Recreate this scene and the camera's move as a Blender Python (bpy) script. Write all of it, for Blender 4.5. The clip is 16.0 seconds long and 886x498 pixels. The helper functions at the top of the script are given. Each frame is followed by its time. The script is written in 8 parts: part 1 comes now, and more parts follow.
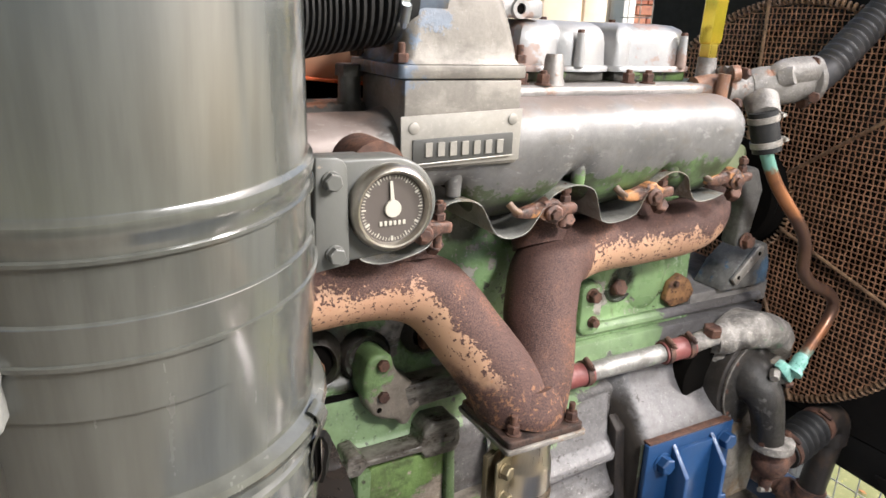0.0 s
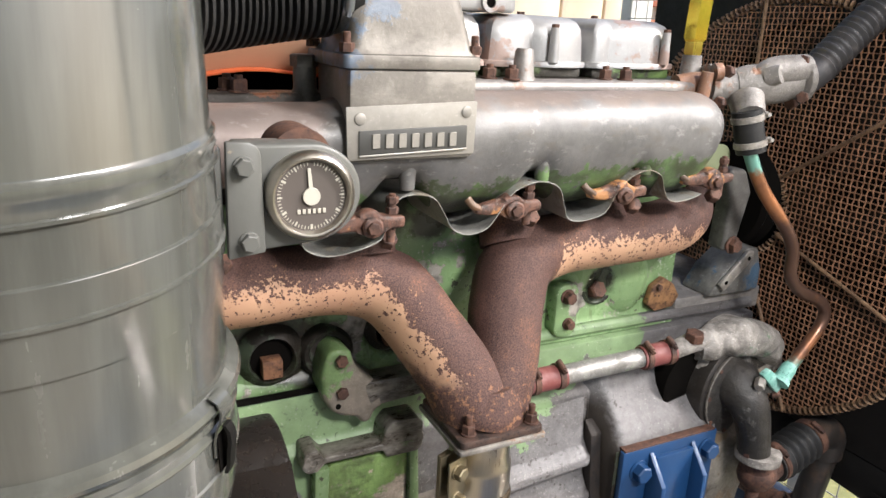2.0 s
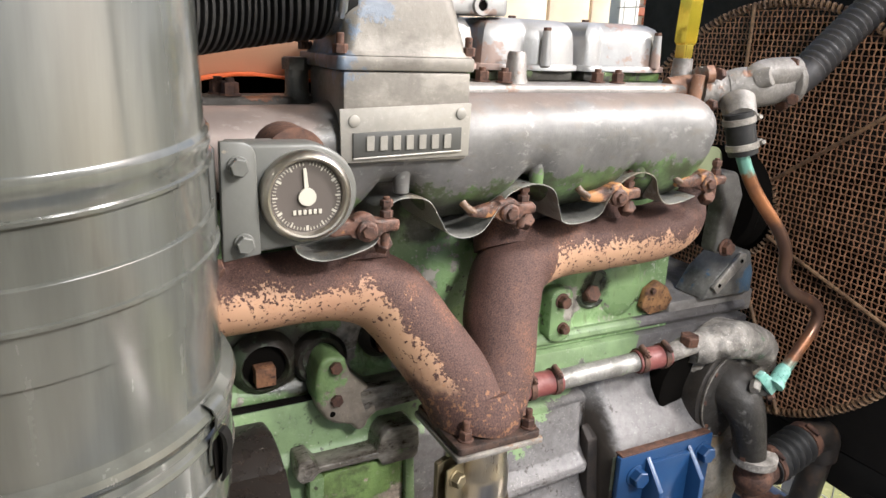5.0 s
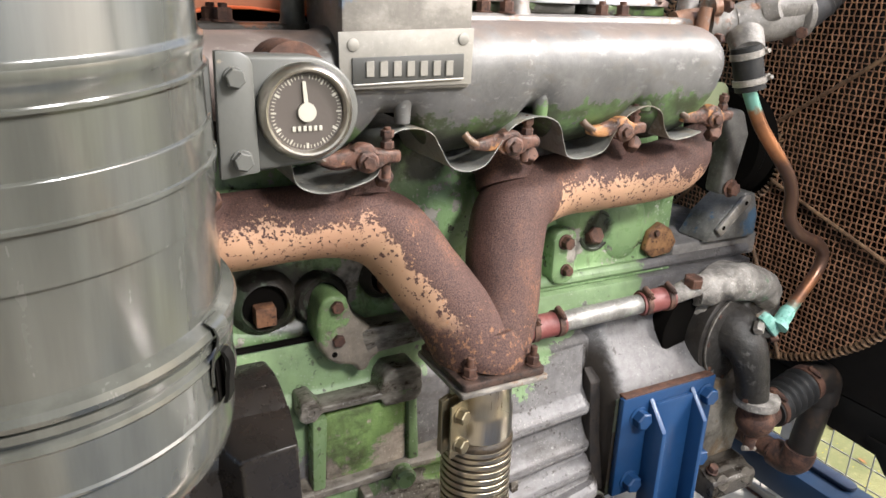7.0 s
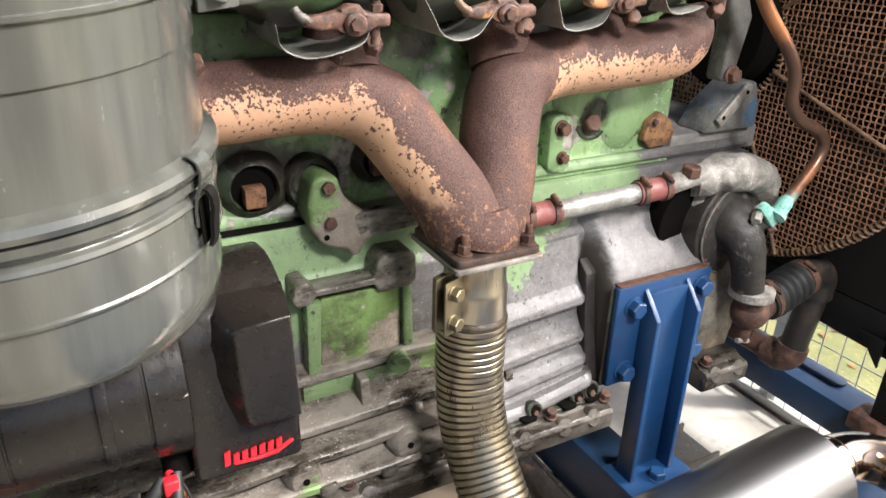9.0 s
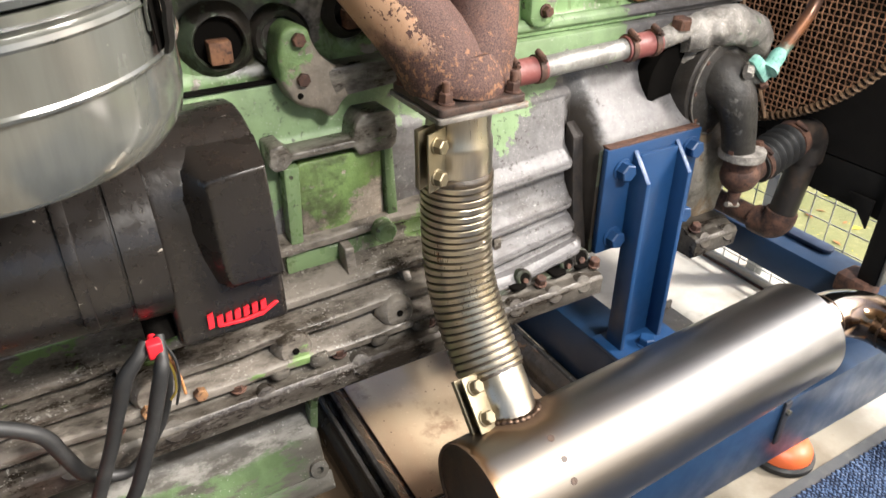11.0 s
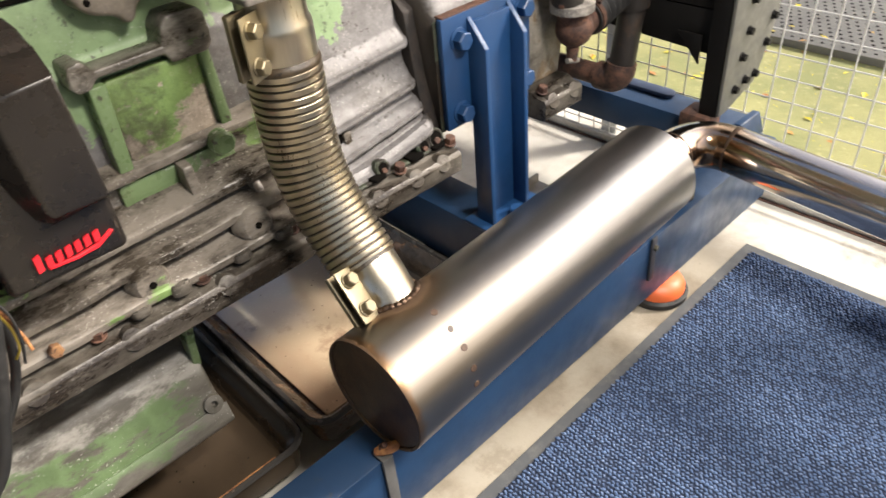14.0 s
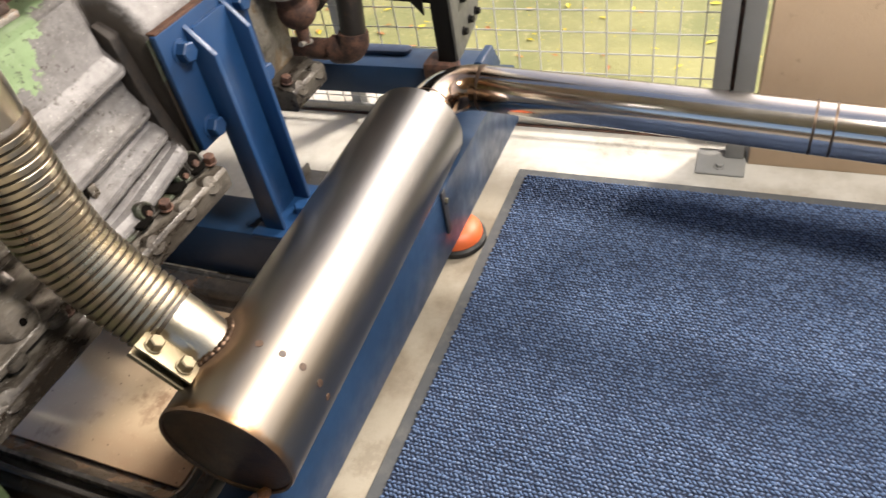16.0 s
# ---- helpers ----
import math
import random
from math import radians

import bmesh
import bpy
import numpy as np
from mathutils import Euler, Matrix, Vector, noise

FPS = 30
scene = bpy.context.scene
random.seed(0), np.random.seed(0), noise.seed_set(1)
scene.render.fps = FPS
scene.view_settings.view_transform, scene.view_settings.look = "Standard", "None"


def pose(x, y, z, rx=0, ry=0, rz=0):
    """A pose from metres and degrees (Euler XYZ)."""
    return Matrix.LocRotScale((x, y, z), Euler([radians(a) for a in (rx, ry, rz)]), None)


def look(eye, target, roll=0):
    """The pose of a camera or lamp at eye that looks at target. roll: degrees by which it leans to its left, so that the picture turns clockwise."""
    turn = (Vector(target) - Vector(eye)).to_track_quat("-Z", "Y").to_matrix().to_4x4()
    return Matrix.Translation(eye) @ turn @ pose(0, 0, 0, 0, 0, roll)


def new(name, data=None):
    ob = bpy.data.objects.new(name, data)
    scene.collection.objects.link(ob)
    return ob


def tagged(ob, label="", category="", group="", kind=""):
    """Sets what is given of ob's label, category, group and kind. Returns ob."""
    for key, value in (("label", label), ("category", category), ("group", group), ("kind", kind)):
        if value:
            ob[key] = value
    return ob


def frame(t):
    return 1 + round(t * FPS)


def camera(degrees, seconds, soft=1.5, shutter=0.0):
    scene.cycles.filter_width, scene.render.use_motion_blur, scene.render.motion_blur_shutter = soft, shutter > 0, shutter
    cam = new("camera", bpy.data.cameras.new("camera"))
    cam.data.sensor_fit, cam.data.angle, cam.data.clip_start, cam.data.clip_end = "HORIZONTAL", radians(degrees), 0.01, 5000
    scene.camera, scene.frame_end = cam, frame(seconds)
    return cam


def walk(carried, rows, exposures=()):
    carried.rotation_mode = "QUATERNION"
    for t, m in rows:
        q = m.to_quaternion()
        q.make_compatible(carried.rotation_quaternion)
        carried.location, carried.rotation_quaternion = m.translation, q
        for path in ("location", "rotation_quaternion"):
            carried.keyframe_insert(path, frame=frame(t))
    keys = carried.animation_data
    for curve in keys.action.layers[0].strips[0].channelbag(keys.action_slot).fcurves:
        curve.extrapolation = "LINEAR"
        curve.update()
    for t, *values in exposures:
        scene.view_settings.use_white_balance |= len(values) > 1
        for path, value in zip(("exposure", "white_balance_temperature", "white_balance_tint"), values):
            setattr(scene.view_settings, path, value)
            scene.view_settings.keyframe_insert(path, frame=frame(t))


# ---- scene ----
cam = camera(64.0, 16.0, soft=1.5, shutter=0.35)
PATH = [
    (0, (0.111, -0.008, 1.601), (1.038, 1.655, 0.988), 2.2),
    (0.5, (0.129, -0.017, 1.593), (0.982, 1.692, 0.998), 1.8),
    (1, (0.161, -0.041, 1.602), (0.982, 1.68, 0.997), 2.2),
    (1.5, (0.201, -0.04, 1.594), (1.04, 1.666, 0.973), 2.8),
    (2, (0.222, -0.05, 1.586), (1.073, 1.656, 0.982), 2.6),
    (2.5, (0.22, -0.047, 1.589), (1.082, 1.66, 1.004), 2.5),
    (3, (0.218, -0.043, 1.598), (1.092, 1.665, 1.033), 2.5),
    (5.5, (0.215, -0.036, 1.562), (1.104, 1.658, 0.979), 2.2),
    (6, (0.214, -0.032, 1.551), (1.104, 1.652, 0.939), 2.1),
    (6.5, (0.214, -0.032, 1.535), (1.1, 1.644, 0.898), 2.0),
    (7, (0.212, -0.028, 1.518), (1.096, 1.639, 0.854), 1.9),
    (7.5, (0.211, -0.028, 1.503), (1.092, 1.624, 0.801), 1.9),
    (8, (0.212, -0.029, 1.477), (1.091, 1.604, 0.729), 2.0),
    (8.5, (0.214, -0.037, 1.449), (1.086, 1.581, 0.66), 1.8),
    (9, (0.213, -0.04, 1.427), (1.079, 1.557, 0.592), 1.6),
    (11.5, (0.212, -0.051, 1.294), (1.067, 1.394, 0.208), -0.8),
    (12, (0.208, -0.061, 1.27), (1.073, 1.349, 0.144), -1.6),
    (12.5, (0.206, -0.068, 1.255), (1.092, 1.305, 0.102), -2.4),
    (13, (0.21, -0.079, 1.253), (1.135, 1.249, 0.077), -3.3),
    (13.5, (0.219, -0.087, 1.246), (1.194, 1.188, 0.053), -4.4),
    (14, (0.24, -0.08, 1.24), (1.273, 1.125, 0.023), -5.7),
    (14.5, (0.258, -0.065, 1.236), (1.389, 1.006, -0.018), -7.6),
    (15, (0.253, -0.045, 1.238), (1.449, 0.919, -0.042), -9.1),
    (15.5, (0.254, -0.034, 1.239), (1.506, 0.818, -0.067), -10.4),
    (16, (0.266, -0.035, 1.235), (1.578, 0.675, -0.097), -11.5),
]
walk(cam, [(t, look(eye, target, roll)) for t, eye, target, roll in PATH],
     exposures=[(0.0, 0.92, 6200, 13), (2.0, 0.83, 6200, 13), (7.0, 0.90, 6200, 12), (9.0, 1.2, 6250, 12), (12.0, 1.22, 6550, 11), (16.0, 0.88, 6900, 13)])

# ---- daylight and an added fill lamp ----
world = bpy.data.worlds.new("sky")
scene.world = world
world.use_nodes = True
wn = world.node_tree.nodes
sky = wn.new("ShaderNodeTexSky")
sky.sky_type, sky.sun_disc = "NISHITA", False
sky.sun_elevation, sky.sun_rotation = radians(36.6), radians(121.5)
sky.dust_density, sky.air_density = 4.0, 1.0
world.node_tree.links.new(sky.outputs[0], wn["Background"].inputs[0])
wn["Background"].inputs[1].default_value = 0.115

sun = new("sun", bpy.data.lights.new("sun", "SUN"))
sun.data.energy, sun.data.angle, sun.data.color = 3.0, radians(9), (1.0, 0.96, 0.9)
sun.matrix_world = look((0.62, -0.38, 0.54), (0, 0, 0))


def fill_lamp(x, y, z, power, length, width):
    """An added, unseen square fill lamp under the roof."""
    lamp = new("fill_light", bpy.data.lights.new("fill_light", "AREA"))
    lamp.data.shape, lamp.data.size, lamp.data.size_y = "RECTANGLE", length, width
    lamp.data.energy, lamp.data.color = power, (1.0, 0.96, 0.89)
    lamp.matrix_world = pose(x, y, z)
    return lamp


# added fill to brighten the upper and left side
LAMPS = [(1.05, -0.72, 2.45, 52, 0.42, 0.42)]
for row in LAMPS:
    fill_lamp(*row)


# ---- materials ----
class Nodes:
    """Short names for building a node material."""

    def __init__(self, name):
        self.m = bpy.data.materials.new(name)
        self.m.use_nodes = True
        self.t = self.m.node_tree
        self.bsdf = self.t.nodes["Principled BSDF"]
        self.pos = self.t.nodes.new("ShaderNodeNewGeometry").outputs["Position"]

    def link(self, a, b):
        if isinstance(a, (int, float)):
            b.default_value = a
        elif isinstance(a, tuple):
            b.default_value = (*a, 1.0) if len(a) == 3 and len(b.default_value) == 4 else a
        else:
            self.t.links.new(a, b)

    def math(self, op, a, b=0.0, c=None, clamp=False):
        n = self.t.nodes.new("ShaderNodeMath")
        n.operation, n.use_clamp = op, clamp
        self.link(a, n.inputs[0]), self.link(b, n.inputs[1])
        if c is not None:
            self.link(c, n.inputs[2])
        return n.outputs[0]

    def scaled(self, sx, sy, sz):
        n = self.t.nodes.new("ShaderNodeVectorMath")
        n.operation = "MULTIPLY"
        self.link(self.pos, n.inputs[0])
        n.inputs[1].default_value = (sx, sy, sz)
        return n.outputs[0]

    def xyz(self):
        n = self.t.nodes.new("ShaderNodeSeparateXYZ")
        self.link(self.pos, n.inputs[0])
        return n.outputs

    def noise(self, scale, detail=4.0, rough=0.55, vector=None, distort=0.0):
        n = self.t.nodes.new("ShaderNodeTexNoise")
        self.link(vector or self.pos, n.inputs["Vector"])
        n.inputs["Scale"].default_value, n.inputs["Detail"].default_value = scale, detail
        n.inputs["Roughness"].default_value, n.inputs["Distortion"].default_value = rough, distort
        return n.outputs[0]

    def voronoi(self, scale, vector=None, feature="F1"):
        n = self.t.nodes.new("ShaderNodeTexVoronoi")
        n.feature = feature
        self.link(vector or self.pos, n.inputs["Vector"])
        n.inputs["Scale"].default_value = scale
        return n.outputs["Distance"]

    def step(self, value, low, high):
        n = self.t.nodes.new("ShaderNodeMapRange")
        n.interpolation_type = "SMOOTHSTEP"
        self.link(value, n.inputs[0])
        n.inputs[1].default_value, n.inputs[2].default_value = low, high
        return n.outputs[0]

    def span(self, value, low, high, a, b):
        n = self.t.nodes.new("ShaderNodeMapRange")
        self.link(value, n.inputs[0])
        for i, v in enumerate((low, high, a, b)):
            n.inputs[1 + i].default_value = v
        return n.outputs[0]

    def mix(self, f, a, b):
        n = self.t.nodes.new("ShaderNodeMix")
        n.data_type = "RGBA"
        self.link(f, n.inputs["Factor"]), self.link(a, n.inputs[6]), self.link(b, n.inputs[7])
        return n.outputs[2]

    def bump(self, height, strength=0.4, distance=0.002, under=None):
        n = self.t.nodes.new("ShaderNodeBump")
        n.inputs["Strength"].default_value, n.inputs["Distance"].default_value = strength, distance
        self.link(height, n.inputs["Height"])
        if under is not None:
            self.link(under, n.inputs["Normal"])
        return n.outputs[0]

    def done(self, colour, rough=0.6, metal=0.0, normal=None, **extra):
        self.link(colour, self.bsdf.inputs["Base Color"])
        self.link(rough, self.bsdf.inputs["Roughness"])
        self.link(metal, self.bsdf.inputs["Metallic"])
        if normal is not None:
            self.link(normal, self.bsdf.inputs["Normal"])
        for key, value in extra.items():
            self.link(value, self.bsdf.inputs[key.replace("_", " ")])
        return self.m


def painted(name, base, chip=(0.12, 0.1, 0.08), chips=0.35, rough=0.45, dirt=0.3, relief=0.25, scale=9.0, metal=0.0, shine=0.5):
    """Paint with soft dirt, small chips and a slightly uneven film."""
    n = Nodes(name)
    dark = tuple(v * 0.55 for v in base)
    a = n.step(n.noise(scale, 6), 0.45, 0.75)
    col = n.mix(n.math("MULTIPLY", a, dirt), base, dark)
    spots = n.step(n.noise(scale * 9, 5, 0.65), 0.75 - 0.25 * chips, 0.79 - 0.25 * chips)
    big = n.step(n.noise(scale * 1.7, 3), 0.45, 0.62)
    f = n.math("MULTIPLY", spots, big)
    col = n.mix(f, col, chip)
    r = n.span(n.noise(scale * 4, 4), 0.3, 0.7, rough - 0.08, rough + 0.14)
    return n.done(col, r, metal, n.bump(n.noise(scale * 16, 4), relief, 0.0015), Specular_IOR_Level=shine)


def worn_casting(name, paint, metal_col, amount=0.0, x_slope=0.0, z_slope=0.0, x0=0.0, z0=0.0, grime=0.5, rough=0.5, metal=0.35, speck=0.0, mottle=0.62, relief=0.6):
    """Cast alloy or iron on which paint is left in patches; amount shifts how much, the slopes where more of it is left."""
    n = Nodes(name)
    xyz = n.xyz()
    bias = n.math("ADD", n.math("MULTIPLY", n.math("SUBTRACT", xyz[0], x0), x_slope), n.math("MULTIPLY", n.math("SUBTRACT", xyz[2], z0), z_slope))
    patch = n.math("ADD", n.math("ADD", n.noise(5.5, 8, 0.62), bias), n.math("MULTIPLY", n.math("SUBTRACT", n.noise(30, 6, 0.7), 0.5), 0.35))
    mask = n.step(n.math("ADD", patch, amount), 0.49, 0.53)
    fine = n.step(n.noise(70, 4, 0.6), 0.28, 0.4)
    mask = n.math("MULTIPLY", mask, fine)
    alloy = n.mix(n.step(n.noise(26, 6, 0.7), 0.35, 0.7), tuple(v * mottle for v in metal_col), metal_col)
    alloy = n.mix(n.step(n.noise(190, 3), 0.6, 0.75), alloy, tuple(min(1, v * (2.05 - mottle)) for v in metal_col))
    green = n.mix(n.step(n.noise(14, 5), 0.4, 0.7), paint, tuple(v * 0.72 for v in paint))
    col = n.mix(mask, alloy, green)
    dirt = n.step(n.noise(7.5, 7, 0.68, n.scaled(1, 1, 1.6)), 0.5, 0.63)
    col = n.mix(n.math("MULTIPLY", dirt, grime), col, (0.018, 0.014, 0.010))
    spark = n.math("MULTIPLY", n.step(n.math("ADD", n.voronoi(150), n.math("MULTIPLY", n.noise(12, 5), 0.3)), 0.30, 0.22), n.step(n.noise(6, 5, 0.6), 0.45, 0.6))
    col = n.mix(n.math("MULTIPLY", spark, speck), col, (0.62, 0.61, 0.58))
    oil = n.step(n.noise(2.6, 8, 0.7, n.scaled(1.3, 1, 0.8)), 0.5, 0.6)
    col = n.mix(n.math("MULTIPLY", oil, grime * 0.85), col, (0.026, 0.018, 0.012))
    r = n.mix(mask, (rough, rough, rough), (rough - 0.1, rough - 0.1, rough - 0.1))
    r = n.math("ADD", n.math("MULTIPLY", dirt, 0.12), n.math("MULTIPLY", r, 1.0))
    met = n.math("MULTIPLY", n.math("SUBTRACT", 1.0, mask), metal)
    h = n.math("ADD", n.noise(120, 5, 0.7), n.math("MULTIPLY", mask, 0.35))
    h = n.math("ADD", h, n.math("MULTIPLY", n.noise(18, 3), 1.2))
    return n.done(col, r, met, n.bump(h, relief, 0.003))


def oily_casting(name, grey=(0.19, 0.172, 0.145), oil=(0.045, 0.036, 0.027), paint=(0.16, 0.25, 0.085), green=0.0, white=0.75):
    """Unpainted casting under old oil: a soft brown film along its length, bare grey, salt-like crust in patches and a few green remains."""
    n = Nodes(name)
    film = n.step(n.math("ADD", n.math("MULTIPLY", n.noise(9, 8, 0.7, n.scaled(0.45, 1, 1.6)), 0.72), n.math("MULTIPLY", n.noise(70, 6, 0.7, n.scaled(0.5, 1, 1)), 0.28)), 0.40, 0.58)
    c = n.mix(film, oil, grey)
    c = n.mix(n.math("MULTIPLY", n.step(n.noise(40, 6, 0.7, n.scaled(0.6, 1, 1)), 0.52, 0.68), 0.3), c, tuple(v * 1.5 for v in grey))
    left = n.step(n.math("ADD", n.noise(6.5, 8, 0.66, n.scaled(0.7, 1, 1.4)), green), 0.585, 0.61)
    c = n.mix(left, c, n.mix(n.step(n.noise(16, 5), 0.4, 0.7), paint, tuple(v * 0.6 for v in paint)))
    zone = n.step(n.noise(7, 6, 0.65), 0.46, 0.62)
    fleck = n.step(n.math("ADD", n.noise(190, 3, 0.6), n.math("MULTIPLY", n.noise(40, 4), 0.25)), 0.72, 0.80)
    c = n.mix(n.math("MULTIPLY", n.math("MULTIPLY", zone, fleck), white), c, (0.52, 0.50, 0.46))
    c = n.mix(n.math("MULTIPLY", n.step(n.noise(75, 5, 0.7), 0.64, 0.70), 0.6), c, tuple(v * 0.5 for v in oil))
    r = n.span(film, 0, 1, 0.25, 0.46)
    h = n.math("ADD", n.math("MULTIPLY", n.noise(130, 5, 0.7), 0.5), n.math("ADD", n.noise(30, 4, 0.6), n.math("MULTIPLY", left, 0.3)))
    return n.done(c, r, 0.1, n.bump(h, 0.45, 0.003))


def sooted_shaded_paint(name, paint, metal_col, spots):
    """Green block paint, flaked to bare iron; dark spots give sooty oil round the plugs and joints, and painted shade
    elsewhere.
    """
    n = Nodes(name)
    c = n.mix(n.step(n.noise(11, 5), 0.35, 0.7), paint, tuple(v * 0.75 for v in paint))
    c = n.mix(n.math("MULTIPLY", n.step(n.noise(3.5, 4), 0.5, 0.7), 0.4), c, tuple(v * 1.35 for v in paint))
    bare = n.step(n.math("ADD", n.noise(6, 8, 0.64), n.math("MULTIPLY", n.noise(45, 5, 0.7), 0.2)), 0.68, 0.70)
    c = n.mix(bare, c, n.mix(n.step(n.noise(40, 5), 0.4, 0.65), metal_col, tuple(v * 0.35 for v in metal_col)))
    fleck = n.math("MULTIPLY", n.step(n.noise(11, 6, 0.65), 0.47, 0.6), n.step(n.noise(130, 4, 0.65), 0.60, 0.66))
    c = n.mix(n.math("MULTIPLY", fleck, 0.75), c, (0.55, 0.56, 0.5))
    flake = n.math("MULTIPLY", n.step(n.noise(42, 5, 0.6), 0.62, 0.64), n.step(n.noise(7, 4), 0.46, 0.58))
    c = n.mix(n.math("MULTIPLY", flake, 0.9), c, (0.045, 0.04, 0.03))
    for spot, reach in spots:
        far = n.t.nodes.new("ShaderNodeVectorMath")
        far.operation = "DISTANCE"
        n.link(n.pos, far.inputs[0])
        far.inputs[1].default_value = spot
        d = n.math("ADD", far.outputs["Value"], n.math("MULTIPLY", n.math("SUBTRACT", n.noise(24, 7, 0.7), 0.5), reach * 0.9))
        c = n.mix(n.math("MULTIPLY", n.step(d, reach, reach * 0.62), 0.94), c, (0.016, 0.013, 0.010))
    drip = n.math("MULTIPLY", n.step(n.noise(9, 6, 0.7, n.scaled(1.6, 1, 0.35)), 0.56, 0.68), 0.6)
    c = n.mix(drip, c, (0.06, 0.05, 0.03))
    h = n.math("ADD", n.noise(90, 5, 0.7), n.math("MULTIPLY", bare, -0.8))
    return n.done(c, n.span(n.noise(24, 5), 0.3, 0.7, 0.2, 0.42), 0.0, n.bump(h, 0.5, 0.003))


def silver_casting(name, spots, base=(0.150, 0.144, 0.144), green=(0.19, 0.28, 0.14)):
    """Silver-painted casting: fine grain, greasy streaks, chips, and chalky green left in ragged areas round the given places."""
    n = Nodes(name)
    c = n.mix(n.step(n.noise(60, 6, 0.7), 0.3, 0.7), tuple(v * 0.78 for v in base), tuple(v * 1.15 for v in base))
    c = n.mix(n.math("MULTIPLY", n.step(n.noise(8, 9, 0.74, n.scaled(0.6, 1, 1.5)), 0.48, 0.64), 0.5), c, (0.055, 0.046, 0.038))
    ragged = n.math("MULTIPLY", n.math("SUBTRACT", n.math("ADD", n.math("MULTIPLY", n.noise(13, 8, 0.68), 0.75), n.math("MULTIPLY", n.noise(60, 5, 0.7), 0.25)), 0.5), 0.30)
    left = 0.0
    for spot, reach in spots:
        far = n.t.nodes.new("ShaderNodeVectorMath")
        far.operation = "DISTANCE"
        n.link(n.pos, far.inputs[0])
        far.inputs[1].default_value = spot
        one = n.step(n.math("ADD", far.outputs["Value"], ragged), reach + 0.004, reach - 0.004)
        left = one if isinstance(left, float) else n.math("MAXIMUM", left, one)
    paint = n.mix(n.step(n.noise(20, 5), 0.35, 0.7), green, tuple(v * 0.72 for v in green))
    c = n.mix(left, c, paint)
    chip = n.math("MULTIPLY", n.step(n.noise(80, 6, 0.7), 0.58, 0.63), n.step(n.noise(8, 4), 0.40, 0.6))
    c = n.mix(n.math("MULTIPLY", chip, 0.8), c, (0.030, 0.024, 0.019))
    fleck = n.math("MULTIPLY", n.step(n.noise(210, 4, 0.65), 0.60, 0.66), n.step(n.noise(13, 6, 0.65), 0.44, 0.58))
    c = n.mix(n.math("MULTIPLY", fleck, 0.4), c, (0.5, 0.49, 0.46))
    x, y, z = n.xyz()
    # ragged dark band round the recess: grease, with its shade in the colour
    recess_dark = n.math("ADD", n.math("ABSOLUTE", n.math("SUBTRACT", x, 1.122)), n.math("MULTIPLY", n.math("SUBTRACT", n.noise(30, 6, 0.65), 0.5), 0.05))
    recess_dark = n.math("MULTIPLY", n.step(recess_dark, 0.034, 0.012), n.step(n.math("ADD", z, n.math("MULTIPLY", n.noise(20, 4), 0.05)), 0.90, 0.84))
    c = n.mix(n.math("MULTIPLY", recess_dark, 0.9), c, (0.030, 0.023, 0.017))
    met = n.math("MULTIPLY", n.math("SUBTRACT", 1.0, left), 0.25)
    h = n.math("ADD", n.math("MULTIPLY", n.noise(130, 5, 0.7), 0.7), n.math("ADD", n.noise(22, 4), n.math("MULTIPLY", left, 0.4)))
    return n.done(c, n.span(n.noise(30, 5), 0.3, 0.7, 0.42, 0.6), met, n.bump(h, 0.35, 0.003))


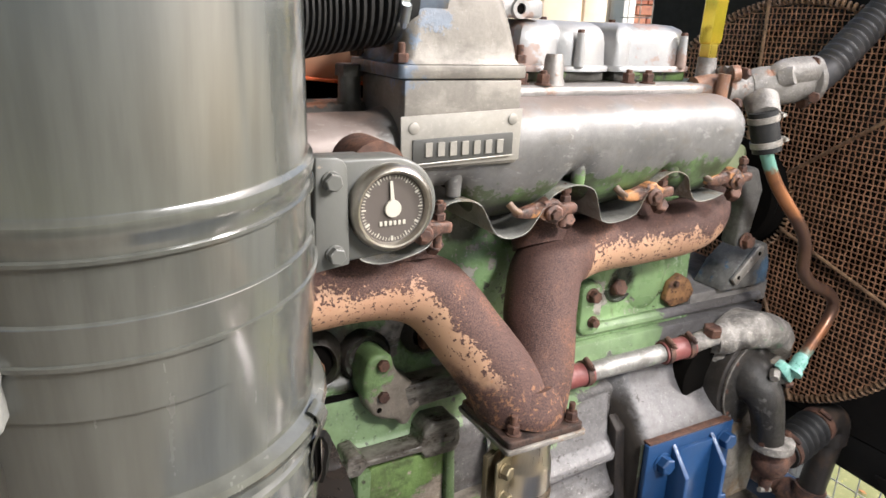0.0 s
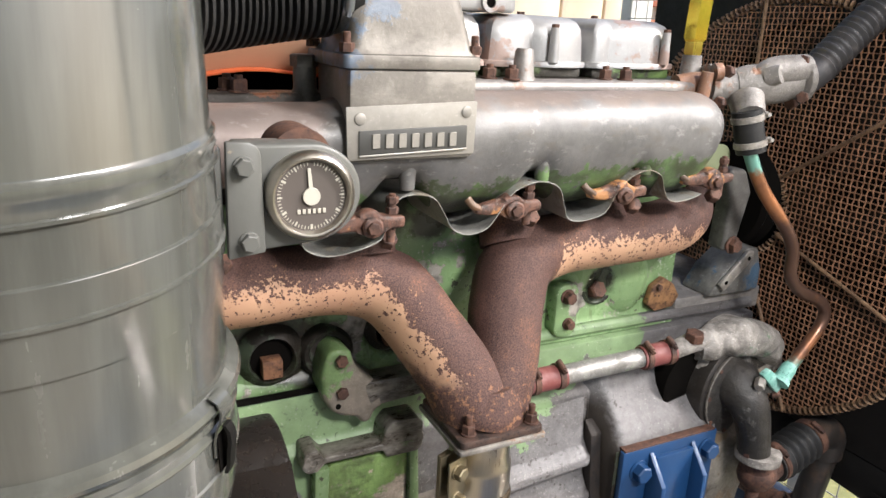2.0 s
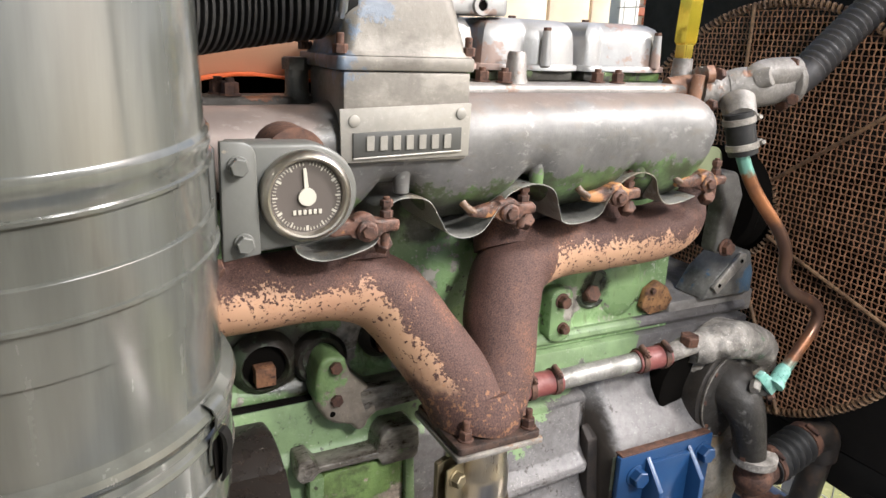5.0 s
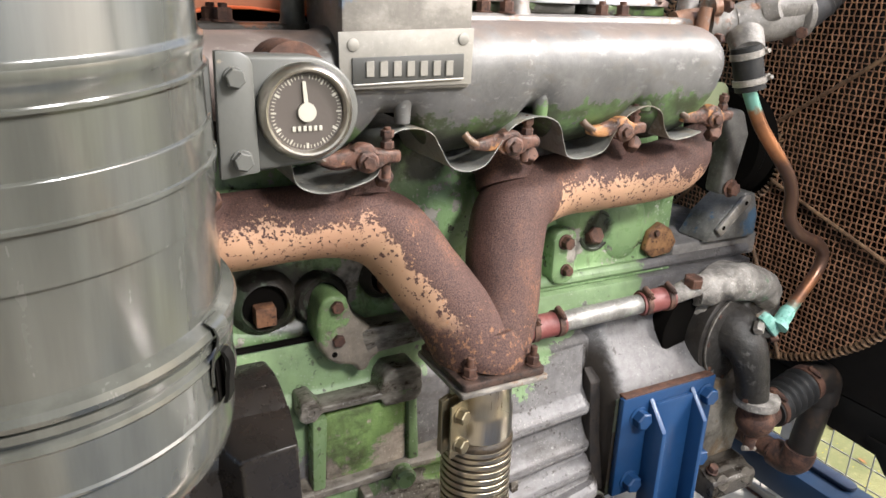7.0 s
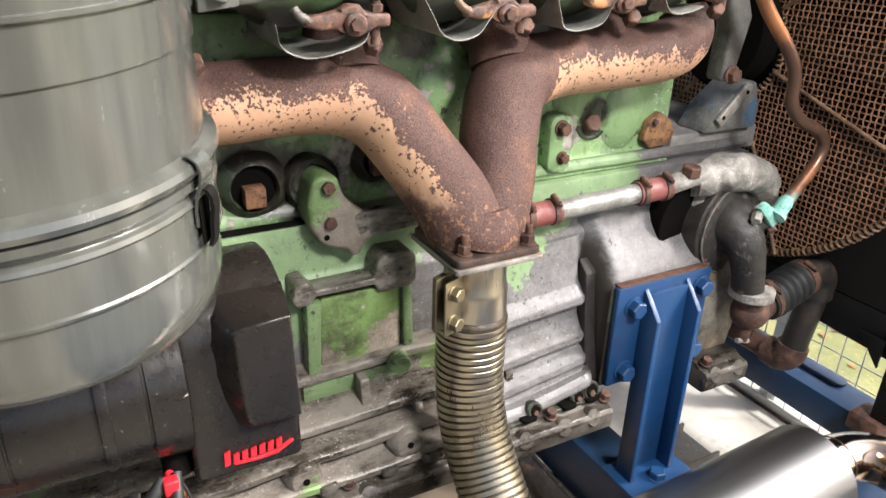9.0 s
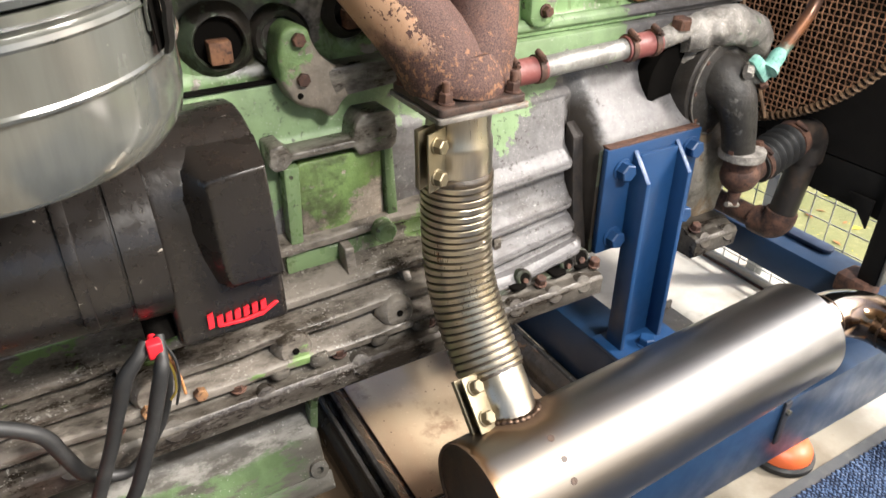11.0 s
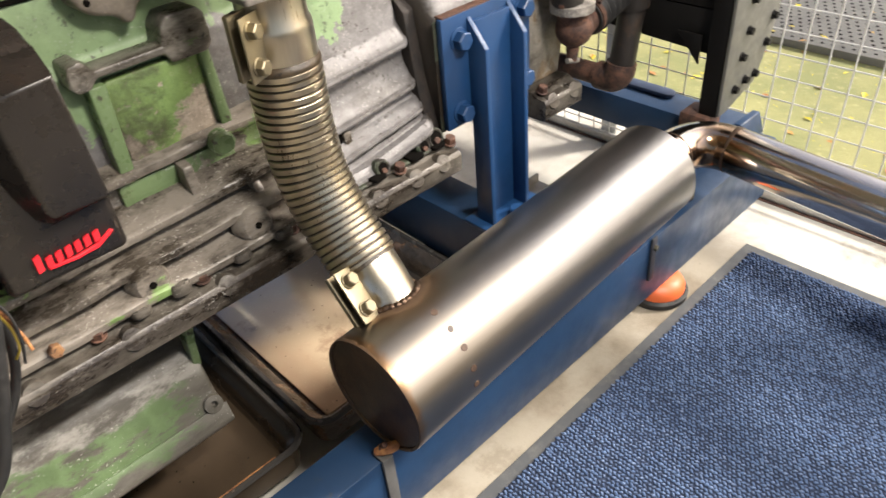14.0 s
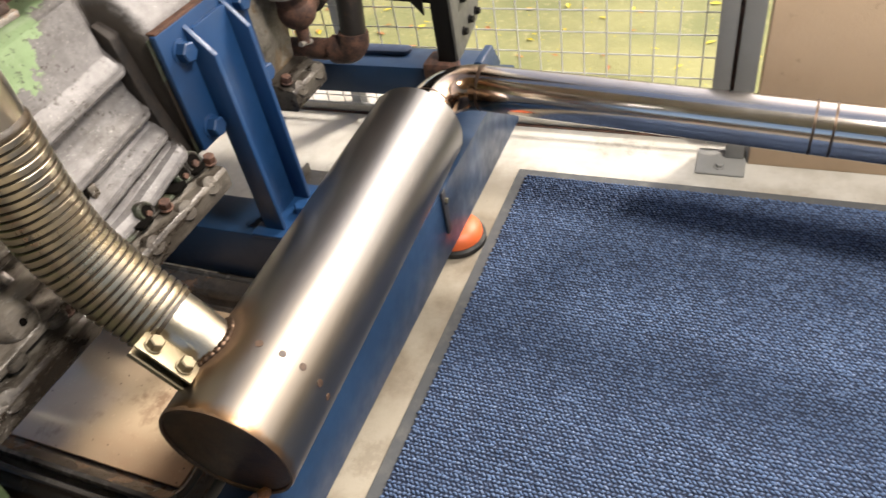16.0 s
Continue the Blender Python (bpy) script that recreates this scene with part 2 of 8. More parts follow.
def rusted(name, edge_x, edge_slope, level):
    """Cast iron pipe: granular brown rust above, tan heat-proof coating left below a ragged edge, with rust spots in it."""
    n = Nodes(name)
    xyz = n.xyz()
    drop = n.math("MULTIPLY", n.math("MAXIMUM", n.math("MULTIPLY", n.math("SUBTRACT", xyz[0], edge_x), 1.0 if edge_slope > 0 else -1.0), 0.0), abs(edge_slope))
    edge = n.math("SUBTRACT", level, drop)
    h = n.math("SUBTRACT", edge, xyz[2])
    ragged = n.math("ADD", h, n.math("ADD", n.math("MULTIPLY", n.math("SUBTRACT", n.noise(26, 5, 0.6), 0.5), 0.10), n.math("MULTIPLY", n.math("SUBTRACT", n.noise(190, 3, 0.6), 0.5), 0.075)))
    tan = n.step(ragged, -0.002, 0.004)
    spots = n.step(n.math("SUBTRACT", n.noise(140, 3, 0.55), n.math("MULTIPLY", h, 1.2)), 0.560, 0.580)
    tan = n.math("MULTIPLY", n.math("MULTIPLY", tan, n.math("SUBTRACT", 1.0, spots)), n.step(n.math("ADD", xyz[2], n.math("MULTIPLY", n.noise(30, 5), 0.1)), 1.07, 1.12))
    rust = n.mix(n.step(n.noise(480, 3, 0.7), 0.36, 0.66), (0.034, 0.0155, 0.0125), (0.124, 0.062, 0.048))
    flake = n.math("MULTIPLY", n.step(n.noise(120, 3, 0.6), 0.64, 0.66), n.step(n.noise(8, 4), 0.50, 0.60))
    rust = n.mix(n.math("MULTIPLY", flake, 0.8), rust, (0.36, 0.20, 0.10))
    rust = n.mix(n.math("MULTIPLY", n.step(n.noise(12, 5), 0.5, 0.75), n.step(n.noise(260, 3, 0.7), 0.40, 0.62)), rust, (0.20, 0.09, 0.05))
    sand = n.mix(n.step(n.noise(9, 5), 0.35, 0.7), (0.42, 0.255, 0.155), (0.37, 0.21, 0.13))
    sand = n.mix(n.step(n.noise(55, 6, 0.7), 0.62, 0.75), sand, (0.36, 0.15, 0.06))
    col = n.mix(tan, rust, sand)
    low = n.step(xyz[2], 1.09, 1.0)
    fl = n.step(n.math("ADD", n.noise(85, 6, 0.7), n.math("MULTIPLY", low, 0.10)), 0.64, 0.70)
    col = n.mix(n.math("MULTIPLY", fl, 0.6), col, (0.34, 0.165, 0.075))
    height = n.math("ADD", n.math("MULTIPLY", n.noise(420, 3, 0.7), n.math("SUBTRACT", 1.2, tan)), n.math("MULTIPLY", tan, -0.25))
    return n.done(col, n.span(tan, 0, 1, 0.72, 0.55), 0.0, n.bump(height, 0.7, 0.0022))


def plain_rust(name, a=(0.058, 0.026, 0.018), b=(0.15, 0.07, 0.042), rough=0.75):
    n = Nodes(name)
    col = n.mix(n.step(n.noise(38, 6, 0.65), 0.35, 0.65), a, b)
    col = n.mix(n.step(n.noise(160, 4), 0.55, 0.7), col, tuple(v * 0.5 for v in a))
    return n.done(col, rough, 0.0, n.bump(n.noise(220, 4, 0.7), 0.6, 0.0015))


def scaled_rust(name, golden):
    """Old forged iron: dark brown scale, golden-orange rust in patches and rubbed grey edges."""
    n = Nodes(name)
    c = n.mix(n.step(n.noise(60, 6, 0.7), 0.36, 0.62), (0.03, 0.016, 0.012), (0.13, 0.062, 0.042))
    c = n.mix(n.step(n.math("ADD", n.noise(24, 6, 0.65), golden), 0.54, 0.62), c, (0.34, 0.16, 0.06))
    c = n.mix(n.math("MULTIPLY", n.step(n.noise(85, 5, 0.7), 0.6, 0.68), 0.6), c, (0.26, 0.23, 0.20))
    return n.done(c, n.span(n.noise(40, 5), 0.3, 0.7, 0.42, 0.75), 0.0, n.bump(n.noise(170, 5, 0.7), 0.8, 0.002))


def bright_metal(name, col=(0.62, 0.6, 0.57), rough=0.28, tint=(0.5, 0.36, 0.2), tinted=0.0, brush=(1, 60, 60), spots=0.2):
    """Bare steel with brushed grain and straw-coloured heat marks."""
    n = Nodes(name)
    grain = n.noise(14, 5, 0.6, n.scaled(*brush))
    c = n.mix(n.step(grain, 0.3, 0.7), tuple(v * 0.9 for v in col), col)
    heat = n.math("MULTIPLY", n.step(n.noise(3.2, 3), 0.35, 0.72), tinted)
    c = n.mix(heat, c, tint)
    c = n.mix(n.math("MULTIPLY", n.step(n.noise(60, 5, 0.7), 0.66, 0.78), spots), c, (0.1, 0.07, 0.05))
    r = n.span(n.math("ADD", n.math("MULTIPLY", grain, 0.5), n.math("MULTIPLY", n.noise(7, 4), 0.5)), 0.3, 0.7, rough - 0.06, rough + 0.08)
    return n.done(c, r, 1.0, n.bump(grain, 0.06, 0.001))


def rubber(name, col=(0.011, 0.011, 0.011), rough=0.6, dust=(0.12, 0.11, 0.10), dusty=0.2):
    n = Nodes(name)
    c = n.mix(n.math("MULTIPLY", n.step(n.noise(22, 6, 0.65), 0.48, 0.75), dusty), col, dust)
    return n.done(c, n.span(n.noise(30, 4), 0.3, 0.7, rough - 0.1, rough + 0.1), 0.0, n.bump(n.noise(150, 4), 0.25, 0.001))


def canister_paint():
    """Grey-green machine paint, glossy, with faint brushed streaks and dust specks."""
    n = Nodes("grey_green_paint")
    streak = n.noise(9, 4, 0.6, n.scaled(5, 5, 0.35))
    col = n.mix(n.step(streak, 0.3, 0.7), (0.054, 0.056, 0.049), (0.073, 0.075, 0.066))
    col = n.mix(n.math("MULTIPLY", n.step(n.noise(95, 4, 0.7), 0.72, 0.78), 0.5), col, (0.35, 0.34, 0.3))
    r = n.span(n.math("ADD", n.math("MULTIPLY", streak, 0.6), n.math("MULTIPLY", n.noise(22, 5, 0.7), 0.4)), 0.3, 0.7, 0.16, 0.3)
    return n.done(col, r, 0.0, n.bump(n.noise(14, 3), 0.04, 0.004), Coat_Weight=1.0, Coat_Roughness=0.13, Coat_IOR=1.6)


# spots above z = 1.2 paint the shade behind the heat shield
M_BLOCK = sooted_shaded_paint("green_block", (0.21, 0.325, 0.15), (0.36, 0.33, 0.29), [((0.455, 1.06, 1.055), 0.085), ((0.675, 1.06, 1.06), 0.065), ((0.535, 1.055, 1.02), 0.085), ((0.60, 1.05, 0.955), 0.05), ((1.145, 1.06, 1.085), 0.045), ((0.90, 1.06, 1.27), 0.09), ((0.65, 1.06, 1.285), 0.085), ((1.08, 1.06, 1.295), 0.08), ((0.75, 1.06, 1.25), 0.05)])
M_CRANK = silver_casting("worn_crankcase", [((0.90, 1.02, 0.88), 0.115), ((0.82, 1.03, 0.95), 0.12), ((1.04, 1.05, 0.975), 0.10), ((1.16, 1.05, 0.975), 0.085), ((0.98, 1.03, 0.93), 0.09), ((0.55, 1.02, 0.92), 0.17), ((0.30, 1.02, 0.90), 0.2)])
M_CRANK_LEFT = oily_casting("oily_crankcase", (0.195, 0.172, 0.145), (0.034, 0.027, 0.020), (0.16, 0.25, 0.085), -0.01, 0.6)


def intake_alloy():
    """Dull silver casting: green paint left on the underside, brown dust along the top and a rusty tinge at one end."""
    n = Nodes("intake_alloy")
    x, y, z = n.xyz()
    col = n.mix(n.step(n.noise(11, 6, 0.65), 0.35, 0.68), (0.118, 0.116, 0.113), (0.185, 0.181, 0.176))
    col = n.mix(n.math("MULTIPLY", n.step(n.noise(34, 6, 0.7, n.scaled(0.5, 1, 1)), 0.54, 0.65), 0.6), col, (0.145, 0.133, 0.118))
    col = n.mix(n.math("MULTIPLY", n.math("MULTIPLY", n.step(n.noise(75, 5, 0.7, n.scaled(0.6, 1, 1)), 0.56, 0.64), n.step(n.noise(7, 4), 0.42, 0.6)), 0.5), col, (0.34, 0.335, 0.325))
    top = n.step(n.math("ADD", z, n.math("MULTIPLY", n.math("SUBTRACT", n.noise(16, 5, 0.65), 0.5), 0.07)), 1.462, 1.482)
    col = n.mix(n.math("MULTIPLY", top, 0.6), col, (0.18, 0.125, 0.095))
    red = n.step(n.math("ADD", x, n.math("MULTIPLY", n.math("SUBTRACT", n.noise(9, 5), 0.5), 0.3)), 0.54, 0.46)
    col = n.mix(n.math("MULTIPLY", red, 0.5), col, (0.17, 0.115, 0.095))
    low = n.math("ADD", z, n.math("MULTIPLY", n.math("SUBTRACT", n.noise(26, 7, 0.7), 0.5), 0.13))
    low = n.math("SUBTRACT", low, n.math("MULTIPLY", n.math("SUBTRACT", x, 0.75), 0.055))
    left = n.math("MULTIPLY", n.step(low, 1.356, 1.348), n.step(n.noise(60, 5, 0.7), 0.36, 0.44))
    paint = n.mix(n.step(n.noise(18, 5), 0.4, 0.65), (0.12, 0.20, 0.075), (0.055, 0.07, 0.035))
    col = n.mix(left, col, paint)
    # black low on the log: shade of its underside put into the colour
    soot_shade = n.step(n.math("ADD", z, n.math("MULTIPLY", n.math("SUBTRACT", n.noise(34, 6, 0.7), 0.5), 0.05)), 1.338, 1.312)
    col = n.mix(n.math("MULTIPLY", soot_shade, 0.92), col, (0.012, 0.010, 0.008))
    met = n.math("MULTIPLY", n.math("SUBTRACT", 1.0, n.math("MAXIMUM", left, top)), 0.3)
    h = n.math("ADD", n.noise(90, 5, 0.7), n.math("MULTIPLY", left, 0.4))
    return n.done(col, n.span(n.noise(20, 5), 0.3, 0.7, 0.42, 0.58), met, n.bump(h, 0.3, 0.002))


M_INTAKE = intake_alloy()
M_ALLOY = worn_casting("grey_alloy", (0.25, 0.16, 0.12), (0.29, 0.272, 0.255), -0.17, 0, 0, 0, 0, 0.3, 0.45, 0.35, 0.0, 0.8, 0.35)
M_ROCKER = worn_casting("rocker_alloy", (0.34, 0.25, 0.215), (0.37, 0.368, 0.366), -0.07, 0, 0, 0, 0, 0.05, 0.42, 0.4, 0.0, 0.9, 0.15)
M_DOME = worn_casting("elbow_alloy", (0.15, 0.19, 0.25), (0.215, 0.198, 0.172), -0.06, -2.2, 0.9, 0.585, 1.6, 0.32, 0.5, 0.2, 0.0, 0.86, 0.2)
M_PLATEFACE = worn_casting("plate_alloy", (0.26, 0.24, 0.205), (0.29, 0.275, 0.245), -0.2, 0, 0, 0, 0, 0.12, 0.45, 0.3, 0.0, 0.9, 0.1)
M_RUST_L = rusted("rusted_branch", 0.60, 1.42, 1.20)
M_RUST_R = rusted("rusted_log", 0.95, -5.0, 1.222)
M_RUST = plain_rust("rust", (0.042, 0.019, 0.013), (0.115, 0.053, 0.032))
M_RUST_DARK = plain_rust("dark_rust", (0.045, 0.025, 0.02), (0.13, 0.062, 0.04))
M_RUST_GOLD = plain_rust("golden_rust", (0.09, 0.042, 0.022), (0.28, 0.145, 0.06))
M_RUST_ORANGE = plain_rust("orange_rust", (0.2, 0.075, 0.03), (0.5, 0.23, 0.08))
M_GREY = canister_paint()
M_WELDPAINT = painted("painted_weld", (0.17, 0.17, 0.155), (0.08, 0.07, 0.06), 0.4, 0.5, 0.4, 0.6, 14.0)
M_GREYBRK = painted("grey_bracket_paint", (0.095, 0.096, 0.088), (0.22, 0.18, 0.14), 0.3, 0.42, 0.3, 0.15, 9.0)
M_BLUE = painted("blue_paint", (0.010, 0.046, 0.130), (0.05, 0.07, 0.1), 0.2, 0.38, 0.35, 0.12, 6.0)
# darker copy of the blue, with the low frame's shade in its colour
M_SHADEDBLUE = painted("shaded_blue_paint", (0.011, 0.034, 0.080), (0.03, 0.04, 0.06), 0.4, 0.36, 0.6, 0.15, 5.0)
M_BLACK = painted("black_paint", (0.007, 0.0066, 0.0062), (0.12, 0.055, 0.03), 0.2, 0.42, 0.2, 0.2, 9.0, 0.0, 0.2)
M_STARTER = painted("brown_black_paint", (0.0125, 0.0105, 0.0092), (0.30, 0.27, 0.23), 0.36, 0.27, 0.3, 0.22, 12.0, 0.0, 0.45)
M_ORANGE = painted("orange_paint", (0.60, 0.115, 0.03), (0.1, 0.05, 0.03), 0.3, 0.45, 0.3, 0.1, 8.0)
M_STEEL = bright_metal("straw_stainless", (0.52, 0.495, 0.435), 0.30, (0.40, 0.30, 0.17), 0.4, (30, 30, 2), 0.15)


def elbow_steel(weld):
    """Polished stainless with a brown heat mark round the elbow's weld."""
    n = Nodes("polished_stainless")
    grain = n.noise(14, 5, 0.6, n.scaled(30, 1, 30))
    c = n.mix(n.step(grain, 0.3, 0.7), (0.56, 0.53, 0.505), (0.62, 0.59, 0.56))
    far = n.t.nodes.new("ShaderNodeVectorMath")
    far.operation = "DISTANCE"
    n.link(n.pos, far.inputs[0])
    far.inputs[1].default_value = weld
    d = n.math("ADD", far.outputs["Value"], n.math("MULTIPLY", n.math("SUBTRACT", n.noise(30, 4), 0.5), 0.04))
    c = n.mix(n.math("MULTIPLY", n.step(d, 0.12, 0.06), 0.9), c, (0.30, 0.16, 0.07))
    c = n.mix(n.math("MULTIPLY", n.step(d, 0.065, 0.045), 0.7), c, (0.07, 0.04, 0.025))
    c = n.mix(n.math("MULTIPLY", n.step(n.noise(4, 3), 0.45, 0.7), 0.3), c, (0.42, 0.27, 0.15))
    return n.done(c, n.span(n.noise(9, 4), 0.3, 0.7, 0.1, 0.19), 1.0, n.bump(grain, 0.04, 0.001))


M_TAIL = elbow_steel((1.645, 0.548, 0.345))
M_ZINC = bright_metal("zinc", (0.21, 0.195, 0.16), 0.5, (0.5, 0.4, 0.2), 0.4, (10, 10, 10), 0.3)
M_BRASS = bright_metal("brass", (0.72, 0.56, 0.12), 0.28, (0.5, 0.35, 0.08), 0.3, (20, 20, 2), 0.1)
M_WELD = bright_metal("weld_bead", (0.10, 0.073, 0.055), 0.45, (0.1, 0.06, 0.04), 0.8, (20, 20, 20), 0.5)
M_RUBBER = rubber("black_rubber")
M_HOSE = rubber("grey_ribbed_hose", (0.032, 0.031, 0.033), 0.55, (0.13, 0.115, 0.11), 0.6)
M_REDHOSE = rubber("red_silicone", (0.19, 0.055, 0.05), 0.55, (0.36, 0.2, 0.18), 0.6)
M_CLAMP = worn_casting("dull_clamp", (0.3, 0.2, 0.14), (0.42, 0.39, 0.35), -0.08, 0, 0, 0, 0, 0.4, 0.4)


def copper():
    n = Nodes("copper")
    z = n.xyz()[2]
    c = n.mix(n.step(n.math("SUBTRACT", n.noise(9, 5), n.math("MULTIPLY", n.math("ABSOLUTE", n.math("SUBTRACT", z, 1.10)), 1.6)), 0.38, 0.12), (0.11, 0.062, 0.045), (0.40, 0.17, 0.075))
    g1 = n.step(n.math("ADD", z, n.math("MULTIPLY", n.noise(45, 5), 0.05)), 1.352, 1.366)
    g2 = n.step(n.math("ADD", z, n.math("MULTIPLY", n.noise(45, 5), 0.05)), 0.955, 0.93)
    c = n.mix(n.math("MAXIMUM", g1, g2), c, (0.22, 0.47, 0.40))
    return n.done(c, n.span(n.noise(20, 4), 0.3, 0.7, 0.3, 0.5), 0.6, n.bump(n.noise(90, 4), 0.2, 0.001))


M_COPPER = copper()
M_VERDIGRIS = plain_rust("verdigris", (0.16, 0.40, 0.33), (0.30, 0.55, 0.48), 0.7)


def flat(name, col, rough=0.5, metal=0.0, spread=0.12):
    n = Nodes(name)
    c = n.mix(n.noise(25, 5), tuple(v * (1 - spread) for v in col), tuple(min(1, v * (1 + spread)) for v in col))
    return n.done(c, rough, metal, n.bump(n.noise(140, 3), 0.15, 0.001))


M_DIAL = flat("dial_brown", (0.085, 0.073, 0.066), 0.3)
M_IVORY = flat("ivory_marks", (0.40, 0.38, 0.325), 0.5)
M_BEZEL = bright_metal("worn_bezel", (0.50, 0.49, 0.45), 0.3, (0.42, 0.27, 0.15), 0.3, (20, 20, 20), 0.4)
M_PLATE = bright_metal("name_plate_alloy", (0.5, 0.49, 0.46), 0.42, (0.4, 0.36, 0.3), 0.2, (20, 1, 20), 0.2)
M_PLATE_DARK = flat("plate_dark", (0.05, 0.05, 0.046), 0.5)
M_RED = flat("red_paint", (0.62, 0.015, 0.025), 0.45)
# lightless black: the dark of holes, gaps and slots put into the colour
M_VOID = Nodes("void_black").done((0.004, 0.0035, 0.003), 1.0, 0.0, None, Specular_IOR_Level=0.05)
M_WIRE = plain_rust("mesh_wire", (0.18, 0.088, 0.048), (0.40, 0.215, 0.125), 0.4)
M_COIL = plain_rust("coil_wire", (0.10, 0.055, 0.03), (0.24, 0.145, 0.08), 0.6)
M_GALV = bright_metal("galvanised", (0.62, 0.63, 0.62), 0.45, (0.5, 0.5, 0.48), 0.3, (8, 8, 8), 0.1)
M_WHITE = painted("white_paint", (0.75, 0.75, 0.72), (0.4, 0.38, 0.35), 0.2, 0.5, 0.15, 0.1)
M_TIN = worn_casting("sheet_steel", (0.28, 0.25, 0.2), (0.42, 0.42, 0.39), -0.06, 0, 0, 0, 0, 0.3, 0.4, 0.5, 0.0, 0.85)


def concrete(name, base, stain, scale=3.0, rough=0.75):
    n = Nodes(name)
    c = n.mix(n.step(n.noise(scale, 7, 0.65), 0.4, 0.7), base, stain)
    c = n.mix(n.math("MULTIPLY", n.step(n.noise(scale * 14, 6, 0.7), 0.62, 0.75), 0.5), c, tuple(v * 0.45 for v in stain))
    h = n.math("ADD", n.noise(120, 5, 0.7), n.noise(scale * 3, 4))
    return n.done(c, rough, 0.0, n.bump(h, 0.35, 0.0025))


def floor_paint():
    """Cream painted slab, dirtier on the walkway; brighter light under the engine and along the fence is put into
    whiter colour.
    """
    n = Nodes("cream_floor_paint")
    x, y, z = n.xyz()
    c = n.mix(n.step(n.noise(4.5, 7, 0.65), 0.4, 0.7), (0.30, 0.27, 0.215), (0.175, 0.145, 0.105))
    # whiter colour stands in for the daylight on these two zones
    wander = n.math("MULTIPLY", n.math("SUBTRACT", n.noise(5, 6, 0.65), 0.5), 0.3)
    lit_zone = n.math("MAXIMUM", n.step(n.math("ADD", y, wander), 0.66, 0.80), n.step(n.math("ADD", x, wander), 1.76, 1.90))
    c = n.mix(lit_zone, c, n.mix(n.step(n.noise(6, 6, 0.65), 0.4, 0.7), (0.50, 0.485, 0.44), (0.38, 0.36, 0.315)))
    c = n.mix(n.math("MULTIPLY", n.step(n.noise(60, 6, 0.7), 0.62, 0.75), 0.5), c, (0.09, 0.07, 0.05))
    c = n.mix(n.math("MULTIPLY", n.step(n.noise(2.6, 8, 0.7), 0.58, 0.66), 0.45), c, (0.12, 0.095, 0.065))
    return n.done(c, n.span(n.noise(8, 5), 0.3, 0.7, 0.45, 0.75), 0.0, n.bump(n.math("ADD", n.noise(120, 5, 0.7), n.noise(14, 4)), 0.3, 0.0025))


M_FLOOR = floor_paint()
M_WALL = concrete("tan_render", (0.45, 0.33, 0.22), (0.38, 0.27, 0.175), 2.0)
M_WALL_DARK = concrete("dark_render", (0.16, 0.13, 0.10), (0.12, 0.10, 0.08), 2.0)
M_ROOF = concrete("pale_roof", (0.4, 0.385, 0.36), (0.33, 0.32, 0.3), 1.0)
def tray_steel(name, a, b, film, rough):
    """Thin steel sheet under a film of oil: broad soft stains, pits and streaks."""
    n = Nodes(name)
    c = n.mix(n.step(n.noise(3.2, 4, 0.55, n.scaled(1, 0.6, 1)), 0.36, 0.66), a, b)
    c = n.mix(n.math("MULTIPLY", n.step(n.noise(6.5, 7, 0.68), 0.55, 0.70), 0.7), c, film)
    c = n.mix(n.step(n.voronoi(34), 0.075, 0.055), c, tuple(v * 0.4 for v in film))
    c = n.mix(n.math("MULTIPLY", n.step(n.noise(120, 4, 0.7), 0.60, 0.70), 0.35), c, tuple(min(1, v * 1.5) for v in a))
    return n.done(c, n.span(n.noise(5, 5), 0.3, 0.7, rough, rough + 0.12), 0.0, n.bump(n.noise(9, 4), 0.12, 0.003), Specular_IOR_Level=0.7)


M_TRAY = tray_steel("tan_tray_steel", (0.56, 0.43, 0.29), (0.50, 0.33, 0.21), (0.20, 0.11, 0.07), 0.07)
M_TRAY_OILY = tray_steel("oily_tray_steel", (0.050, 0.036, 0.024), (0.085, 0.060, 0.038), (0.018, 0.013, 0.009), 0.12)


